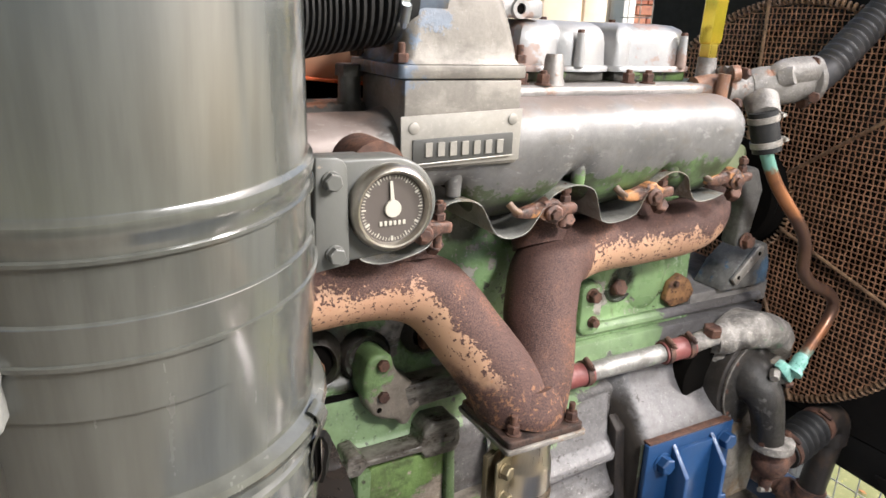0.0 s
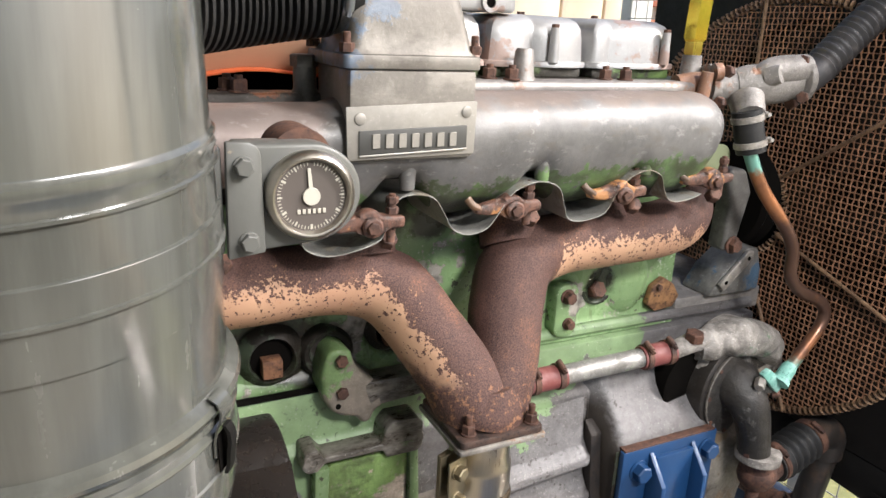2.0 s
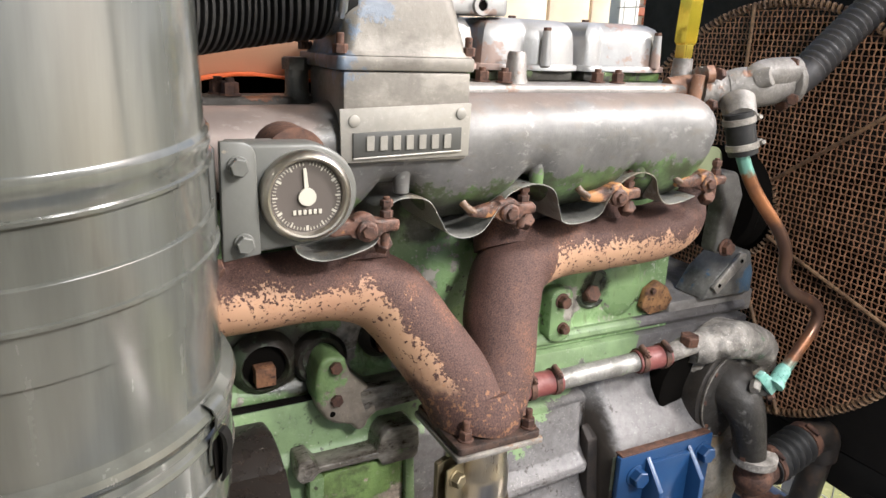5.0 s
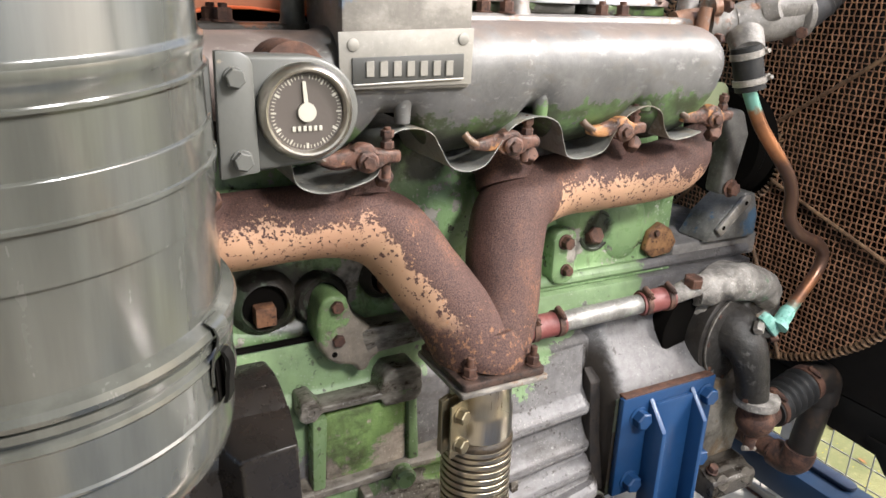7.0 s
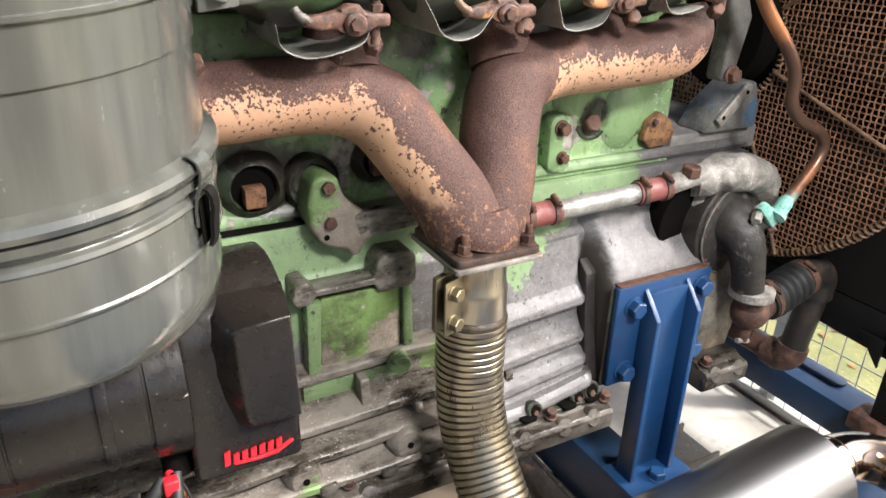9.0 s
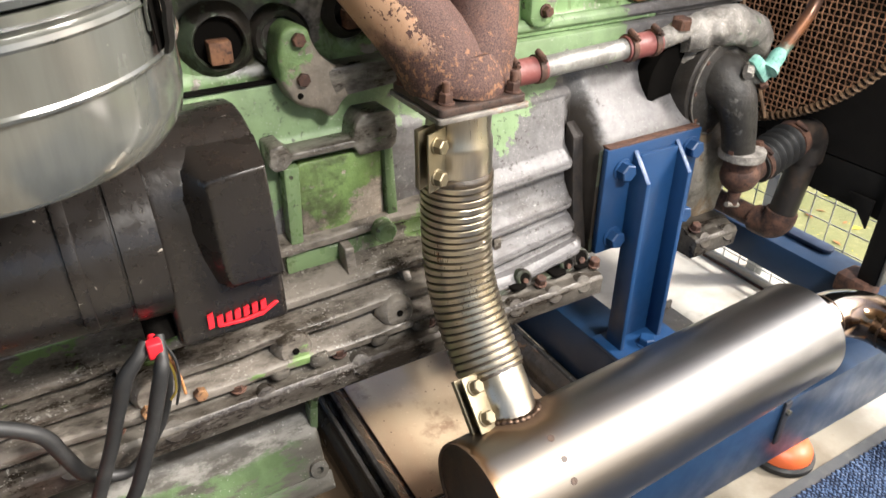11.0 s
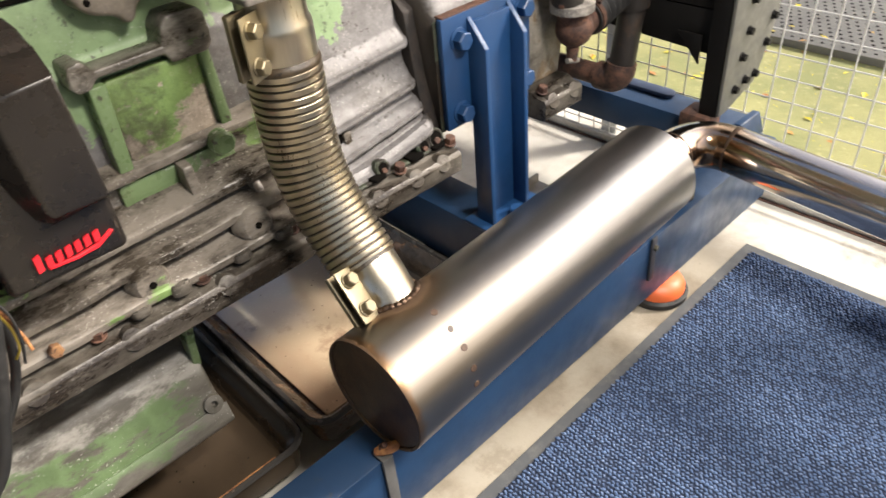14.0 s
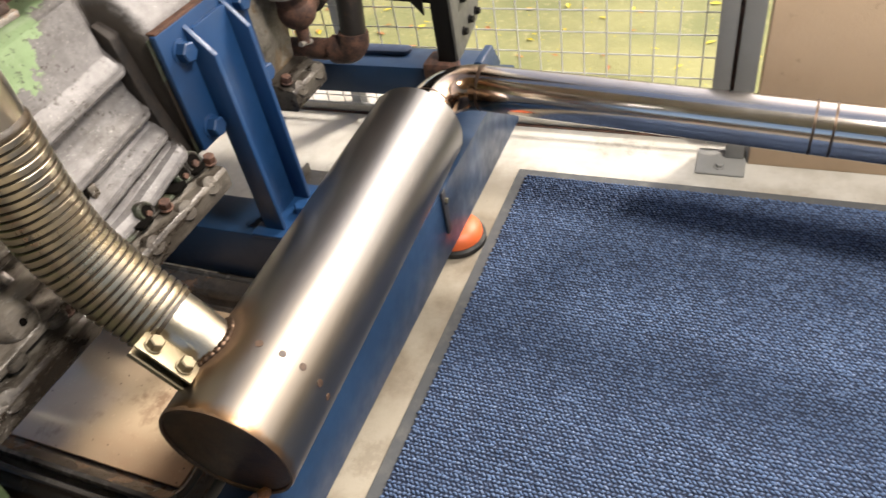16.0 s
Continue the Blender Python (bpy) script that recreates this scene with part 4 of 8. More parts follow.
def perforated_deck():
    """Grey perforated steel sheet lying on the ground beyond the fence."""
    t = thing("perforated_deck", (4.2, 1.2, -0.12), "grey perforated steel deck strewn with leaves on the ground", "deck")
    part("sheet", box((3.46, -2.0, -0.12), (5.4, 4.0, -0.085), 0.003), M_DECK, t)
    bm = start()
    row = 0
    x = 3.50
    while x < 4.6:
        y = 0.2 + (row % 2) * 0.022
        while y < 2.4:
            lathe((x, y, -0.0862), (0, 0, 1), [(0, 0.0085), (0.002, 0.0085)], 8, bm)
            y += 0.045
        x += 0.045
        row += 1
    tagged(part("punched_pattern", bm, M_VOID, t, "dark punched holes"), kind="stuff")
    return t


perforated_deck()


def fallen_leaves():
    rnd = random.Random(11)
    verts, faces = [], []
    for k in range(230):
        x, y = rnd.uniform(2.2, 4.6), rnd.uniform(-0.4, 3.0)
        z = -0.117 if x < 3.45 else -0.082
        a, s = rnd.uniform(0, 6.28), rnd.uniform(0.012, 0.03)
        n = len(verts)
        for u, v, h in ((-1, 0, 0), (0, -0.45, 0.3), (1, 0, 0), (0, 0.45, 0.25)):
            verts.append((x + s * (u * math.cos(a) - v * math.sin(a)), y + s * (u * math.sin(a) + v * math.cos(a)), z + s * h * rnd.uniform(0, 1)))
        faces += [(n, n + 1, n + 2), (n, n + 2, n + 3)]
    me = bpy.data.meshes.new("fallen_leaves")
    me.from_pydata(verts, [], faces)
    me.materials.append(M_LEAF)
    return tagged(new("fallen_leaves", me), "yellow and brown fallen leaves on the ground", "leaves", "", "stuff")


def leaf_colours():
    n = Nodes("dry_leaf")
    i = n.t.nodes.new("ShaderNodeNewGeometry").outputs["Random Per Island"]
    c = n.mix(n.step(i, 0.3, 0.7), (0.62, 0.52, 0.04), (0.42, 0.17, 0.05))
    return n.done(c, 0.7)


M_LEAF = leaf_colours()
fallen_leaves()

# ---- the engine ----
def beaded_flank(x0, x1, steps, lip_lines, top):
    """A cast flank of nearly upright panels, each ending in a thin beaded lip over a shallow step."""
    bm = start()
    loops = []
    for k in range(steps + 1):
        x = x0 + (x1 - x0) * k / steps
        rise = max(0.0, 1 - (x1 - x) / 0.026)
        lips = lip_lines(x)
        row = [(1.006, lips[0][1] + top), (lips[0][0] + 0.040, lips[0][1] + top * 0.7), (lips[0][0] + 0.0285, lips[0][1] + 0.034), (lips[0][0] + 0.026, lips[0][1] + 0.030)]
        for i, (y, z) in enumerate(lips):
            z += 0.005 * rise * rise
            row += [(y + 0.0165, z + 0.0165), (y + 0.0085, z + 0.0082), (y + 0.0065, z + 0.0072), (y + 0.0015, z + 0.0052), (y, z), (y + 0.0015, z - 0.0045), (y + 0.006, z - 0.0062)]
            if i < 3:
                gap = lips[i + 1][1] - z
                ny = lips[i + 1][0]
                row += [(y + 0.022, z - 0.0068), (y + 0.026, z - 0.0090), (ny + 0.0315, z + gap * 0.48), (ny + 0.030, z + gap * 0.54)]
            else:
                row += [(0.93, z - 0.011), (0.93, 0.506), (1.006, 0.506)]
        back = 0.026 * rise * rise
        loops.append([bm.verts.new((x, y if y > 1.0 else y + back + 0.0012 * noise.noise(Vector((x * 18, z * 40, 3))), z + 0.0012 * noise.noise(Vector((x * 35, y * 30, z * 20))))) for y, z in row])
    n = len(loops[0])
    for a, b in zip(loops, loops[1:]):
        for k in range(n):
            j = (k + 1) % n
            bm.faces.new((a[k], a[j], b[j], b[k]))
    bm.faces.new(loops[0][::-1]), bm.faces.new(loops[-1])
    return bm


def ribbed(x0, x1, steps, lip_lines, top):
    """A cast flank of sloping sheets, each ending in a beaded lip over a deep groove; lip_lines gives the lips' places at x."""
    bm = start()
    loops = []
    for k in range(steps + 1):
        x = x0 + (x1 - x0) * k / steps
        lips = lip_lines(x)
        row = [(1.006, lips[0][1] + top), (min(0.992, lips[0][0] + 0.038), lips[0][1] + top * 0.72)]
        for i, (y, z) in enumerate(lips):
            gap = (lips[i + 1][1] if i < 3 else 0.505) - z
            row += [(y + 0.012, z + 0.013), (y + 0.005, z + 0.0105), (y + 0.001, z + 0.007), (y, z), (y + 0.002, z - 0.006), (y + 0.008, z - 0.0095)]
            if i < 3:
                row += [(min(y + 0.034, 0.994), z - 0.010), (min(y + 0.038, 0.999), z - 0.014), (min(y + 0.030, 0.998), z + gap * 0.42), (y + 0.020, z + gap * 0.58)]
            else:
                row += [(0.93, z - 0.011), (0.93, 0.506), (1.006, 0.506)]
        wave = 0.0010 * math.sin(x * 31)
        loops.append([bm.verts.new((x, y if y > 1.0 else y + 0.0022 * noise.noise(Vector((x * 22, z * 40, 3))), z + wave * (y < 1.0) + 0.0012 * noise.noise(Vector((x * 35, y * 30, z * 20))))) for y, z in row])
    n = len(loops[0])
    for a, b in zip(loops, loops[1:]):
        for k in range(n):
            j = (k + 1) % n
            bm.faces.new((a[k], a[j], b[j], b[k]))
    bm.faces.new(loops[0][::-1]), bm.faces.new(loops[-1])
    return bm


def engine():
    t = thing("engine", (0.6, 1.3, 0.42), "old green and bare-alloy diesel engine with worn paint and oil stains", "engine")
    # main castings: cylinder block above, crankcase below
    part("cylinder_block", cut_up(prism([(1.065, 1.30), (1.065, 1.0), (1.05, 0.985), (1.045, 0.965), (1.7, 0.965), (1.7, 1.30)], "x", -0.5, 1.36, 0.008)), M_BLOCK, t)
    # head is coloured dark for the shade behind the manifolds
    part("cylinder_head", prism([(1.06, 1.4695), (1.06, 1.33), (1.068, 1.3005), (1.7, 1.3005), (1.7, 1.4995), (1.08, 1.4995), (1.08, 1.4695)], "x", 0.76, 1.36, 0.003), M_SOOT_SHADE, t, "cylinder head with its shade put into a dark colour")
    part("cylinder_head", prism([(1.06, 1.4395), (1.06, 1.33), (1.068, 1.3005), (1.7, 1.3005), (1.7, 1.4395)], "x", -0.5, 0.7595, 0.003), M_SOOT_SHADE, t, "cylinder head under the guard with its shade put into a dark colour")
    prof = [(1.03, 0.9645), (1.03, 0.87), (1.015, 0.855), (1.008, 0.80), (1.005, 0.72), (1.005, 0.47), (1.7, 0.47), (1.7, 0.9645)]
    part("crankcase", prism(prof, "x", -0.5, 1.60, 0.006), M_CRANK, t)
    part("joint_ledge", prism([(1.042, 0.990), (1.040, 0.980), (1.045, 0.974), (1.064, 0.972), (1.064, 0.996), (1.05, 0.997)], "x", 0.93, 1.60, 0.002), M_CRANK, t)
    for x0, x1, m in ((-0.5, 0.79, M_FLANGE), (0.791, 1.125, M_FLANGE), (1.40, 1.535, M_FLANGE)):
        part("base_flange", prism([(0.862, 0.492), (0.864, 0.456), (0.872, 0.449), (1.0, 0.449), (1.0, 0.51), (0.905, 0.513), (0.888, 0.503), (0.868, 0.501)], "x", x0, x1, 0.002), m, t)
    part("front_case", prism([(1.05, 1.02), (1.05, 0.966), (1.6, 0.966), (1.6, 1.02)], "x", 1.361, 1.63, 0.006), M_ALLOY, t)
    # flank with rounded stiffening ledges; the two halves differ
    part("right_flank", beaded_flank(0.79, 1.108, 64, lambda x: [(0.955, 0.704 + 0.076 * (x - 0.87)), (0.945, 0.613 + 0.107 * (x - 0.87)), (0.930, 0.556 + 0.141 * (x - 0.87)), (0.902, max(0.518, 0.508 + 0.187 * (x - 0.87)))], 0.13), M_CRANK, t, "", 24)
    part("left_flank", ribbed(-0.5, 0.789, 110, lambda x: [(0.972, 0.692 + 0.03 * (x - 0.6)), (0.932, 0.615 + 0.04 * (x - 0.6)), (0.904, 0.571 + 0.029 * (x - 0.5)), (0.880, 0.5265 + 0.0015 * math.sin(x * 19))], 0.022), M_CRANK_LEFT, t)
    part("painted_strip", prism(rounded(0.495, 0.636, 0.700, 0.676, 0.006), "y", 0.984, 1.004, 0.002), M_TRIM, t, "strip of green paint between the ribs")
    for x, z in ((0.70, 0.590), (0.20, 0.588)):
        part("small_web", prism([(0.915, z - 0.017), (0.965, z - 0.017), (0.965, z + 0.017), (0.938, z + 0.017)], "x", x - 0.008, x + 0.008, 0.003), M_CRANK_LEFT, t)
    for x, z in ((0.915, 0.580), (0.60, 0.652), (0.30, 0.652)):
        part("rib_web", prism([(0.945, z - 0.025), (1.0, z - 0.03), (1.0, z + 0.03), (0.955, z + 0.025)], "x", x - 0.009, x + 0.009, 0.003), M_CRANK_LEFT, t)
    for x, z, y in ((0.463, 0.545, 0.885), (0.66, 0.552, 0.885), (0.235, 0.548, 0.885)):
        part("boss", lumpy(lathe((x, y + 0.03, z), (0, -1, 0.2), [(0, 0.036), (0.022, 0.031), (0.028, 0.025), (0.028, 0.0)], 24), 0.002, 40), M_CRANK_LEFT, t)
        part("boss_hole", lathe((x, y + 0.0018, z + 0.0060), (0, -1, 0.2), [(0, 0.006), (0.0016, 0.006)], 16), M_VOID, t)
    # framed window on the left flank, with its eared ledge
    ledge = [(0.485, 0.848), (0.495, 0.836), (0.514, 0.837), (0.526, 0.850), (0.632, 0.851), (0.641, 0.834), (0.700, 0.834), (0.712, 0.845), (0.712, 0.893), (0.700, 0.905), (0.652, 0.905), (0.638, 0.890), (0.632, 0.864), (0.526, 0.863), (0.512, 0.882), (0.490, 0.878)]
    part("eared_ledge", lumpy(cut_up(prism(ledge, "y", 0.978, 1.035, 0.004)), 0.001, 40), M_BARE, t)
    part("window_frame", prism([(0.505, 0.69), (0.528, 0.69), (0.535, 0.84), (0.508, 0.84)], "y", 0.978, 1.02, 0.004), M_TRIM, t)
    part("window_frame", prism([(0.69, 0.69), (0.712, 0.69), (0.705, 0.845), (0.688, 0.845)], "y", 0.982, 1.02, 0.004), M_TRIM, t)
    part("inspection_panel", prism(rounded(0.532, 0.702, 0.686, 0.838, 0.012), "y", 0.989, 1.01, 0.003), M_PANEL, t, "dull green inspection panel")
    for x, y, z in ((0.506, 0.977, 0.858), (0.694, 0.977, 0.864)):
        part("ear", lumpy(lathe((x, y + 0.02, z), (0, -1, 0), [(0, 0.022), (0.015, 0.020), (0.020, 0.017), (0.021, 0.0065), (0.012, 0.006)], 20), 0.001, 50), M_BARE, t)
        part("ear_hole", lathe((x, y + 0.004, z), (0, -1, 0), [(0, 0.0064), (0.001, 0.0064)], 14), M_VOID, t)
    part("core_plug", lathe((0.672, 0.975, 0.689), (0, -1, 0), [(0, 0.021), (0.022, 0.0205), (0.026, 0.016), (0.024, 0.0)], 24), M_TRIM, t)
    # square plugs; black discs put the shade of their sooty pockets into colour
    for x, z, s in ((0.452, 1.022, 0.034), (0.668, 1.045, 0.028)):
        part("pocket_rim", lumpy(lathe((x + 0.002, 1.057, z + 0.012), (0, -1, 0), [(-0.002, s * 1.75), (0.008, s * 1.5), (0.018, s * 1.27), (0.020, s * 1.18), (0.015, s * 1.1), (0.0, s * 1.06)], 40), 0.003, 25), M_SOOT_SHADE, t)
        part("pocket", lathe((x + 0.002, 1.052, z + 0.012), (0, -1, 0), [(-0.001, s * 1.12), (0.002, s * 1.1), (0.002, 0.0)], 32), M_VOID, t, "black disc for the shade of the sooty pocket")
        part("square_plug", box((x - s / 2, 1.026, z - s * 0.5), (x + s / 2, 1.068, z + s * 0.5), 0.003), M_RUST_PLUG, t)
    # swellings of the water jacket
    for x, z, r in ((0.45, 0.972, 0.062), (0.70, 0.992, 0.045), (0.60, 1.10, 0.05), (1.225, 1.075, 0.05), (1.10, 1.13, 0.05), (0.80, 1.15, 0.05)):
        bm = start()
        bmesh.ops.create_uvsphere(bm, u_segments=28, v_segments=16, radius=1.0, matrix=Matrix.Translation((x, 1.080, z)) @ Matrix.Diagonal((r * 1.35, 0.030, r * 1.7, 1)))
        part("jacket_boss", bm, M_BLOCK, t)
    # lug with two bolts and its arm
    lug = [(0.535, 1.046), (0.553, 1.058), (0.577, 1.050), (0.592, 1.012), (0.612, 0.990), (0.640, 0.976), (0.640, 0.936), (0.622, 0.926), (0.617, 0.906), (0.602, 0.903), (0.592, 0.917), (0.565, 0.925), (0.540, 0.942), (0.528, 0.968), (0.524, 1.0)]
    part("bolted_lug", lumpy(cut_up(prism(lug, "y", 0.995, 1.06, 0.009, None, 3)), 0.0025, 30), M_LUG, t)
    part("lug_boss", lumpy(lathe((0.552, 1.066, 1.028), (0, -1, 0), [(0, 0.050), (0.018, 0.047), (0.024, 0.042), (0.022, 0.034), (0.014, 0.03), (0.014, 0.0)], 32), 0.002, 30), M_SOOT_SHADE, t, "sooty boss behind the lug")
    part("arm", prism([(0.60, 0.932), (0.78, 0.945), (0.78, 0.985), (0.60, 0.984)], "y", 0.995, 1.045, 0.006), M_BARE, t)
    bars(t, 0.655, 0.71, 0.960, 0.970, 0.995, 5, M_BARE, 0.0012)
    bolt(t, (0.560, 0.995, 1.036), (0, -1, 0), 0.019, 0.011, M_RUST)
    bolt(t, (0.562, 0.995, 0.974), (0, -1, 0), 0.019, 0.008, M_RUST)
    part("drain_hole", lathe((0.555, 0.9955, 0.948), (0, -1, 0), [(0, 0.0055), (0.001, 0.005), (0.001, 0.0)], 16), M_VOID, t)
    # right flank
    bolt(t, (1.138, 1.075, 1.060), (0, -0.9, 0.4), 0.034, 0.03, M_RUST_DARK, 0.024)
    part("pocket", lumpy(lathe((1.148, 1.066, 1.075), (0, -1, 0), [(-0.002, 0.044), (0.004, 0.043), (0.005, 0.039), (0.002, 0.036), (0.002, 0.01)], 32), 0.003, 25), M_SOOT_SHADE, t)
    part("side_pad", prism(rounded(1.02, 0.985, 1.075, 1.10, 0.02), "y", 1.03, 1.07, 0.006), M_BLOCK, t)
    bolt(t, (1.045, 1.03, 1.075), (0, -1, 0), 0.022, 0.016, M_RUST_DARK, 0.016)
    bolt(t, (1.052, 1.03, 1.015), (0, -1, 0), 0.018, 0.012, M_RUST, 0.013)
    plate = [(1.275, 1.02), (1.30, 1.0), (1.35, 1.005), (1.365, 1.03), (1.345, 1.06), (1.315, 1.078), (1.285, 1.06)]
    part("rusty_cover", prism(plate, "y", 1.046, 1.064, 0.004), M_RUST_GOLD, t, "small rusted cover plate")
    bolt(t, (1.30, 1.046, 1.058), (0, -1, 0), 0.012, 0.008, M_RUST_DARK)
    # shoulder above the blue mounting plate
    bm = start()
    loops = []
    for k in range(49):
        x = 1.092 + 0.335 * k / 48
        e = min(1.0, max(0.0, (x - 1.092) / 0.062), 1.0) * min(1.0, (1.432 - x) / 0.03)
        w = e * e * (3 - 2 * e)
        row = []
        for y, z, flat in ((1.034, 0.962, 0), (1.030, 0.935, 0), (1.020, 0.905, 0), (1.004, 0.876, 0), (0.984, 0.846, 0), (0.962, 0.815, 0), (0.943, 0.792, 0), (0.930, 0.776, 0), (0.9245, 0.762, 1), (0.9225, 0.70, 1), (0.9225, 0.52, 1), (1.034, 0.50, 1)):
            f = w if not flat else min(1.0, max(0.0, (x - 1.118) / 0.016)) ** 0.5 * min(1.0, (1.432 - x) / 0.02)
            row.append(bm.verts.new((x, 1.034 + (y - 1.034) * f + 0.0015 * noise.noise(Vector((x * 25, z * 25, 7))), z)))
        loops.append(row)
    for p, q in zip(loops, loops[1:]):
        for k in range(len(p)):
            j = (k + 1) % len(p)
            bm.faces.new((p[k], p[j], q[j], q[k]))
    bm.faces.new(loops[0][::-1]), bm.faces.new(loops[-1])
    part("mounting_shoulder", bm, M_CRANK, t, "", 60)
    # black blocks just proud of the panels paint the shade of two slots
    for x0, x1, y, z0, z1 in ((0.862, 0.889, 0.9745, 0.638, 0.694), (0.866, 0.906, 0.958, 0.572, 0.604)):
        part("slot_shade", box((x0, y, z0), (x1, y + 0.03, z1), 0.002), M_VOID, t, "black block standing for the shade in a core slot between the ribs")
    # black filler carries both the oil and the shade of this recess
    part("oily_shaded_recess", prism([(1.0, 0.80), (0.972, 0.775), (0.955, 0.64), (0.932, 0.53), (1.0, 0.52)], "x", 1.100, 1.1335, 0.004), M_OIL_SHADE, t, "black block for the oily, shaded recess beside the mounting shoulder")
    part("packing_plate", box((1.128, 0.9215, 0.52), (1.40, 0.9235, 0.758), 0.001), M_SOOT_SHADE, t, "black oily packing plate")
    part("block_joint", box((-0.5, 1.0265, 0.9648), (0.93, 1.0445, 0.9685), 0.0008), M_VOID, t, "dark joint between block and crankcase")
    # one black strip for the channel's oil and its shade
    part("dark_channel", prism([(0.892, 0.5135), (0.94, 0.5105), (0.94, 0.5155), (0.894, 0.5185)], "x", -0.5, 1.12, 0.001), M_SOOT_SHADE, t, "black strip for the oily, shaded channel beside the flange bolts")
    part("packing_strip", box((1.14, 0.908, 0.757), (1.39, 0.93, 0.766), 0.002), M_RUST, t)
    part("front_casting", lumpy(cut_up(prism([(1.411, 0.87), (1.585, 0.87), (1.562, 0.70), (1.545, 0.56), (1.535, 0.508), (1.411, 0.508)], "y", 0.932, 1.1, 0.012, None, 3)), 0.0025, 18), M_STAINED, t)
    # bolted feet of the base flange
    for x in (0.10, 0.25, 0.40, 0.57, 0.84, 0.905, 1.0, 1.075, 1.43, 1.505):
        part("flange_ear", lumpy(lathe((x, 0.890, 0.482), (0, -0.9, 0.42), [(-0.02, 0.024), (0.022, 0.0205), (0.028, 0.018), (0.029, 0.0065), (0.018, 0.006)], 20), 0.0016, 45), M_FLANGE, t)
        part("ear_hole", lathe((x, 0.890 - 0.9 * 0.0225, 0.482 + 0.42 * 0.0225), (0, -0.9, 0.42), [(0, 0.0066), (0.001, 0.0066)], 14), M_VOID, t)
    for x in (0.17, 0.36, 0.54, 0.72, 0.98, 1.12, 1.42):
        bolt(t, (x, 0.892, 0.512), (0, -0.3, 1), 0.02, 0.014, M_RUST, 0.014)
    for x in (0.22, 0.30):
        bolt(t, (x, 0.885, 0.535), (0, -1, 0.2), 0.019, 0.014, M_RUST_GOLD)
    # raised black pads paint the dark of the oily pockets
    for x in (0.43, 0.50, 0.615, 0.70, 0.755):
        part("flange_lug", prism(rounded(x - 0.017, 0.872, x + 0.017, 0.93, 0.012), "z", 0.512, 0.532 + 0.004 * math.sin(x * 40), 0.005), M_FLANGE, t)
        part("pocket_shade", prism(rounded(x + 0.019, 0.89, x + 0.040, 0.925, 0.008), "z", 0.514, 0.5225, 0.002), M_VOID, t, "black pad for a shaded, oily pocket")
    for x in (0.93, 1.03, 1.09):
        part("pocket_shade", prism(rounded(x - 0.02, 0.886, x + 0.018, 0.925, 0.01), "z", 0.514, 0.5225, 0.002), M_VOID, t, "black pad for a shaded, oily pocket")
    for x, z, r in ((1.092, 0.530, 0.015), (1.058, 0.526, 0.012), (0.948, 0.526, 0.012)):
        part("scallop", lathe((x, 0.907, z), (0, -1, 0.35), [(-0.02, r + 0.008), (0.004, r + 0.007), (0.008, r + 0.003), (0.007, r), (-0.012, r * 0.9)], 20), M_SOOT_SHADE, t)
        part("scallop_hole", lathe((x, 0.9065, z), (0, -1, 0.35), [(0.0, r), (0.006, r), (0.006, 0.0)], 18), M_VOID, t)
        bolt(t, (x, 0.901, z - 0.003), (0, -1, 0.35), r * 0.9, 0.006, M_RUST)
    # sump, only under the flywheel end
    sump = [(1.03, 0.448), (1.03, 0.352), (0.972, 0.345), (0.955, 0.334), (0.938, 0.300), (0.915, 0.245), (0.893, 0.188), (0.90, 0.168), (0.92, 0.155), (1.6, 0.155), (1.6, 0.448)]
    part("sump", cut_up(prism(sump, "x", -0.5, 0.50, 0.012, None, 3)), M_SUMP, t)
    part("sump_rim", prism([(0.9075, 0.222), (0.893, 0.188), (0.887, 0.186), (0.888, 0.196), (0.902, 0.226)], "x", -0.5, 0.505, 0.002), M_SUMP, t)
    part("sump_web", prism([(0.885, 0.448), (0.965, 0.448), (0.962, 0.36), (0.972, 0.30), (0.946, 0.30), (0.930, 0.37), (0.912, 0.41)], "x", 0.486, 0.502, 0.003), M_TRIM, t)
    part("sump_ear", lathe((0.482, 0.913, 0.232), (0, -1, 0.4), [(-0.02, 0.02), (0.012, 0.018), (0.014, 0.007), (0.0, 0.006)], 18), M_SUMP, t)
    return t


M_FLANGE = oily_casting("oily_flange", (0.100, 0.089, 0.074), (0.022, 0.017, 0.013), (0.15, 0.23, 0.085), -0.10, 0.6)
M_PANEL = worn_casting("dull_green_paint", (0.20, 0.31, 0.10), (0.44, 0.37, 0.30), 0.07, -0.5, 1.7, 0.6, 0.755, 0.6, 0.4, 0.0)
M_OLIVE = painted("olive_paint", (0.25, 0.28, 0.165), (0.3, 0.28, 0.2), 0.4, 0.45, 0.5, 0.2)
M_TRIM = sooted_shaded_paint("green_trim_paint", (0.145, 0.215, 0.10), (0.22, 0.20, 0.17), [])
M_BARE = oily_casting("bare_speckled_casting", (0.20, 0.185, 0.16), (0.040, 0.032, 0.024), (0.13, 0.20, 0.08), -0.01, 0.5)
M_LUG = worn_casting("lug_paint", (0.16, 0.25, 0.10), (0.25, 0.215, 0.175), 0.02, -2.2, 2.0, 0.560, 0.985, 0.3, 0.42, 0.2, 0.4, 0.75)
M_DARKGREEN = worn_casting("dark_green_remains", (0.10, 0.16, 0.05), (0.07, 0.065, 0.055), 0.0, 0, 0, 0, 0, 0.7, 0.5, 0.0)
M_RUST_PLUG = plain_rust("orange_brown_rust", (0.07, 0.03, 0.016), (0.21, 0.10, 0.05))
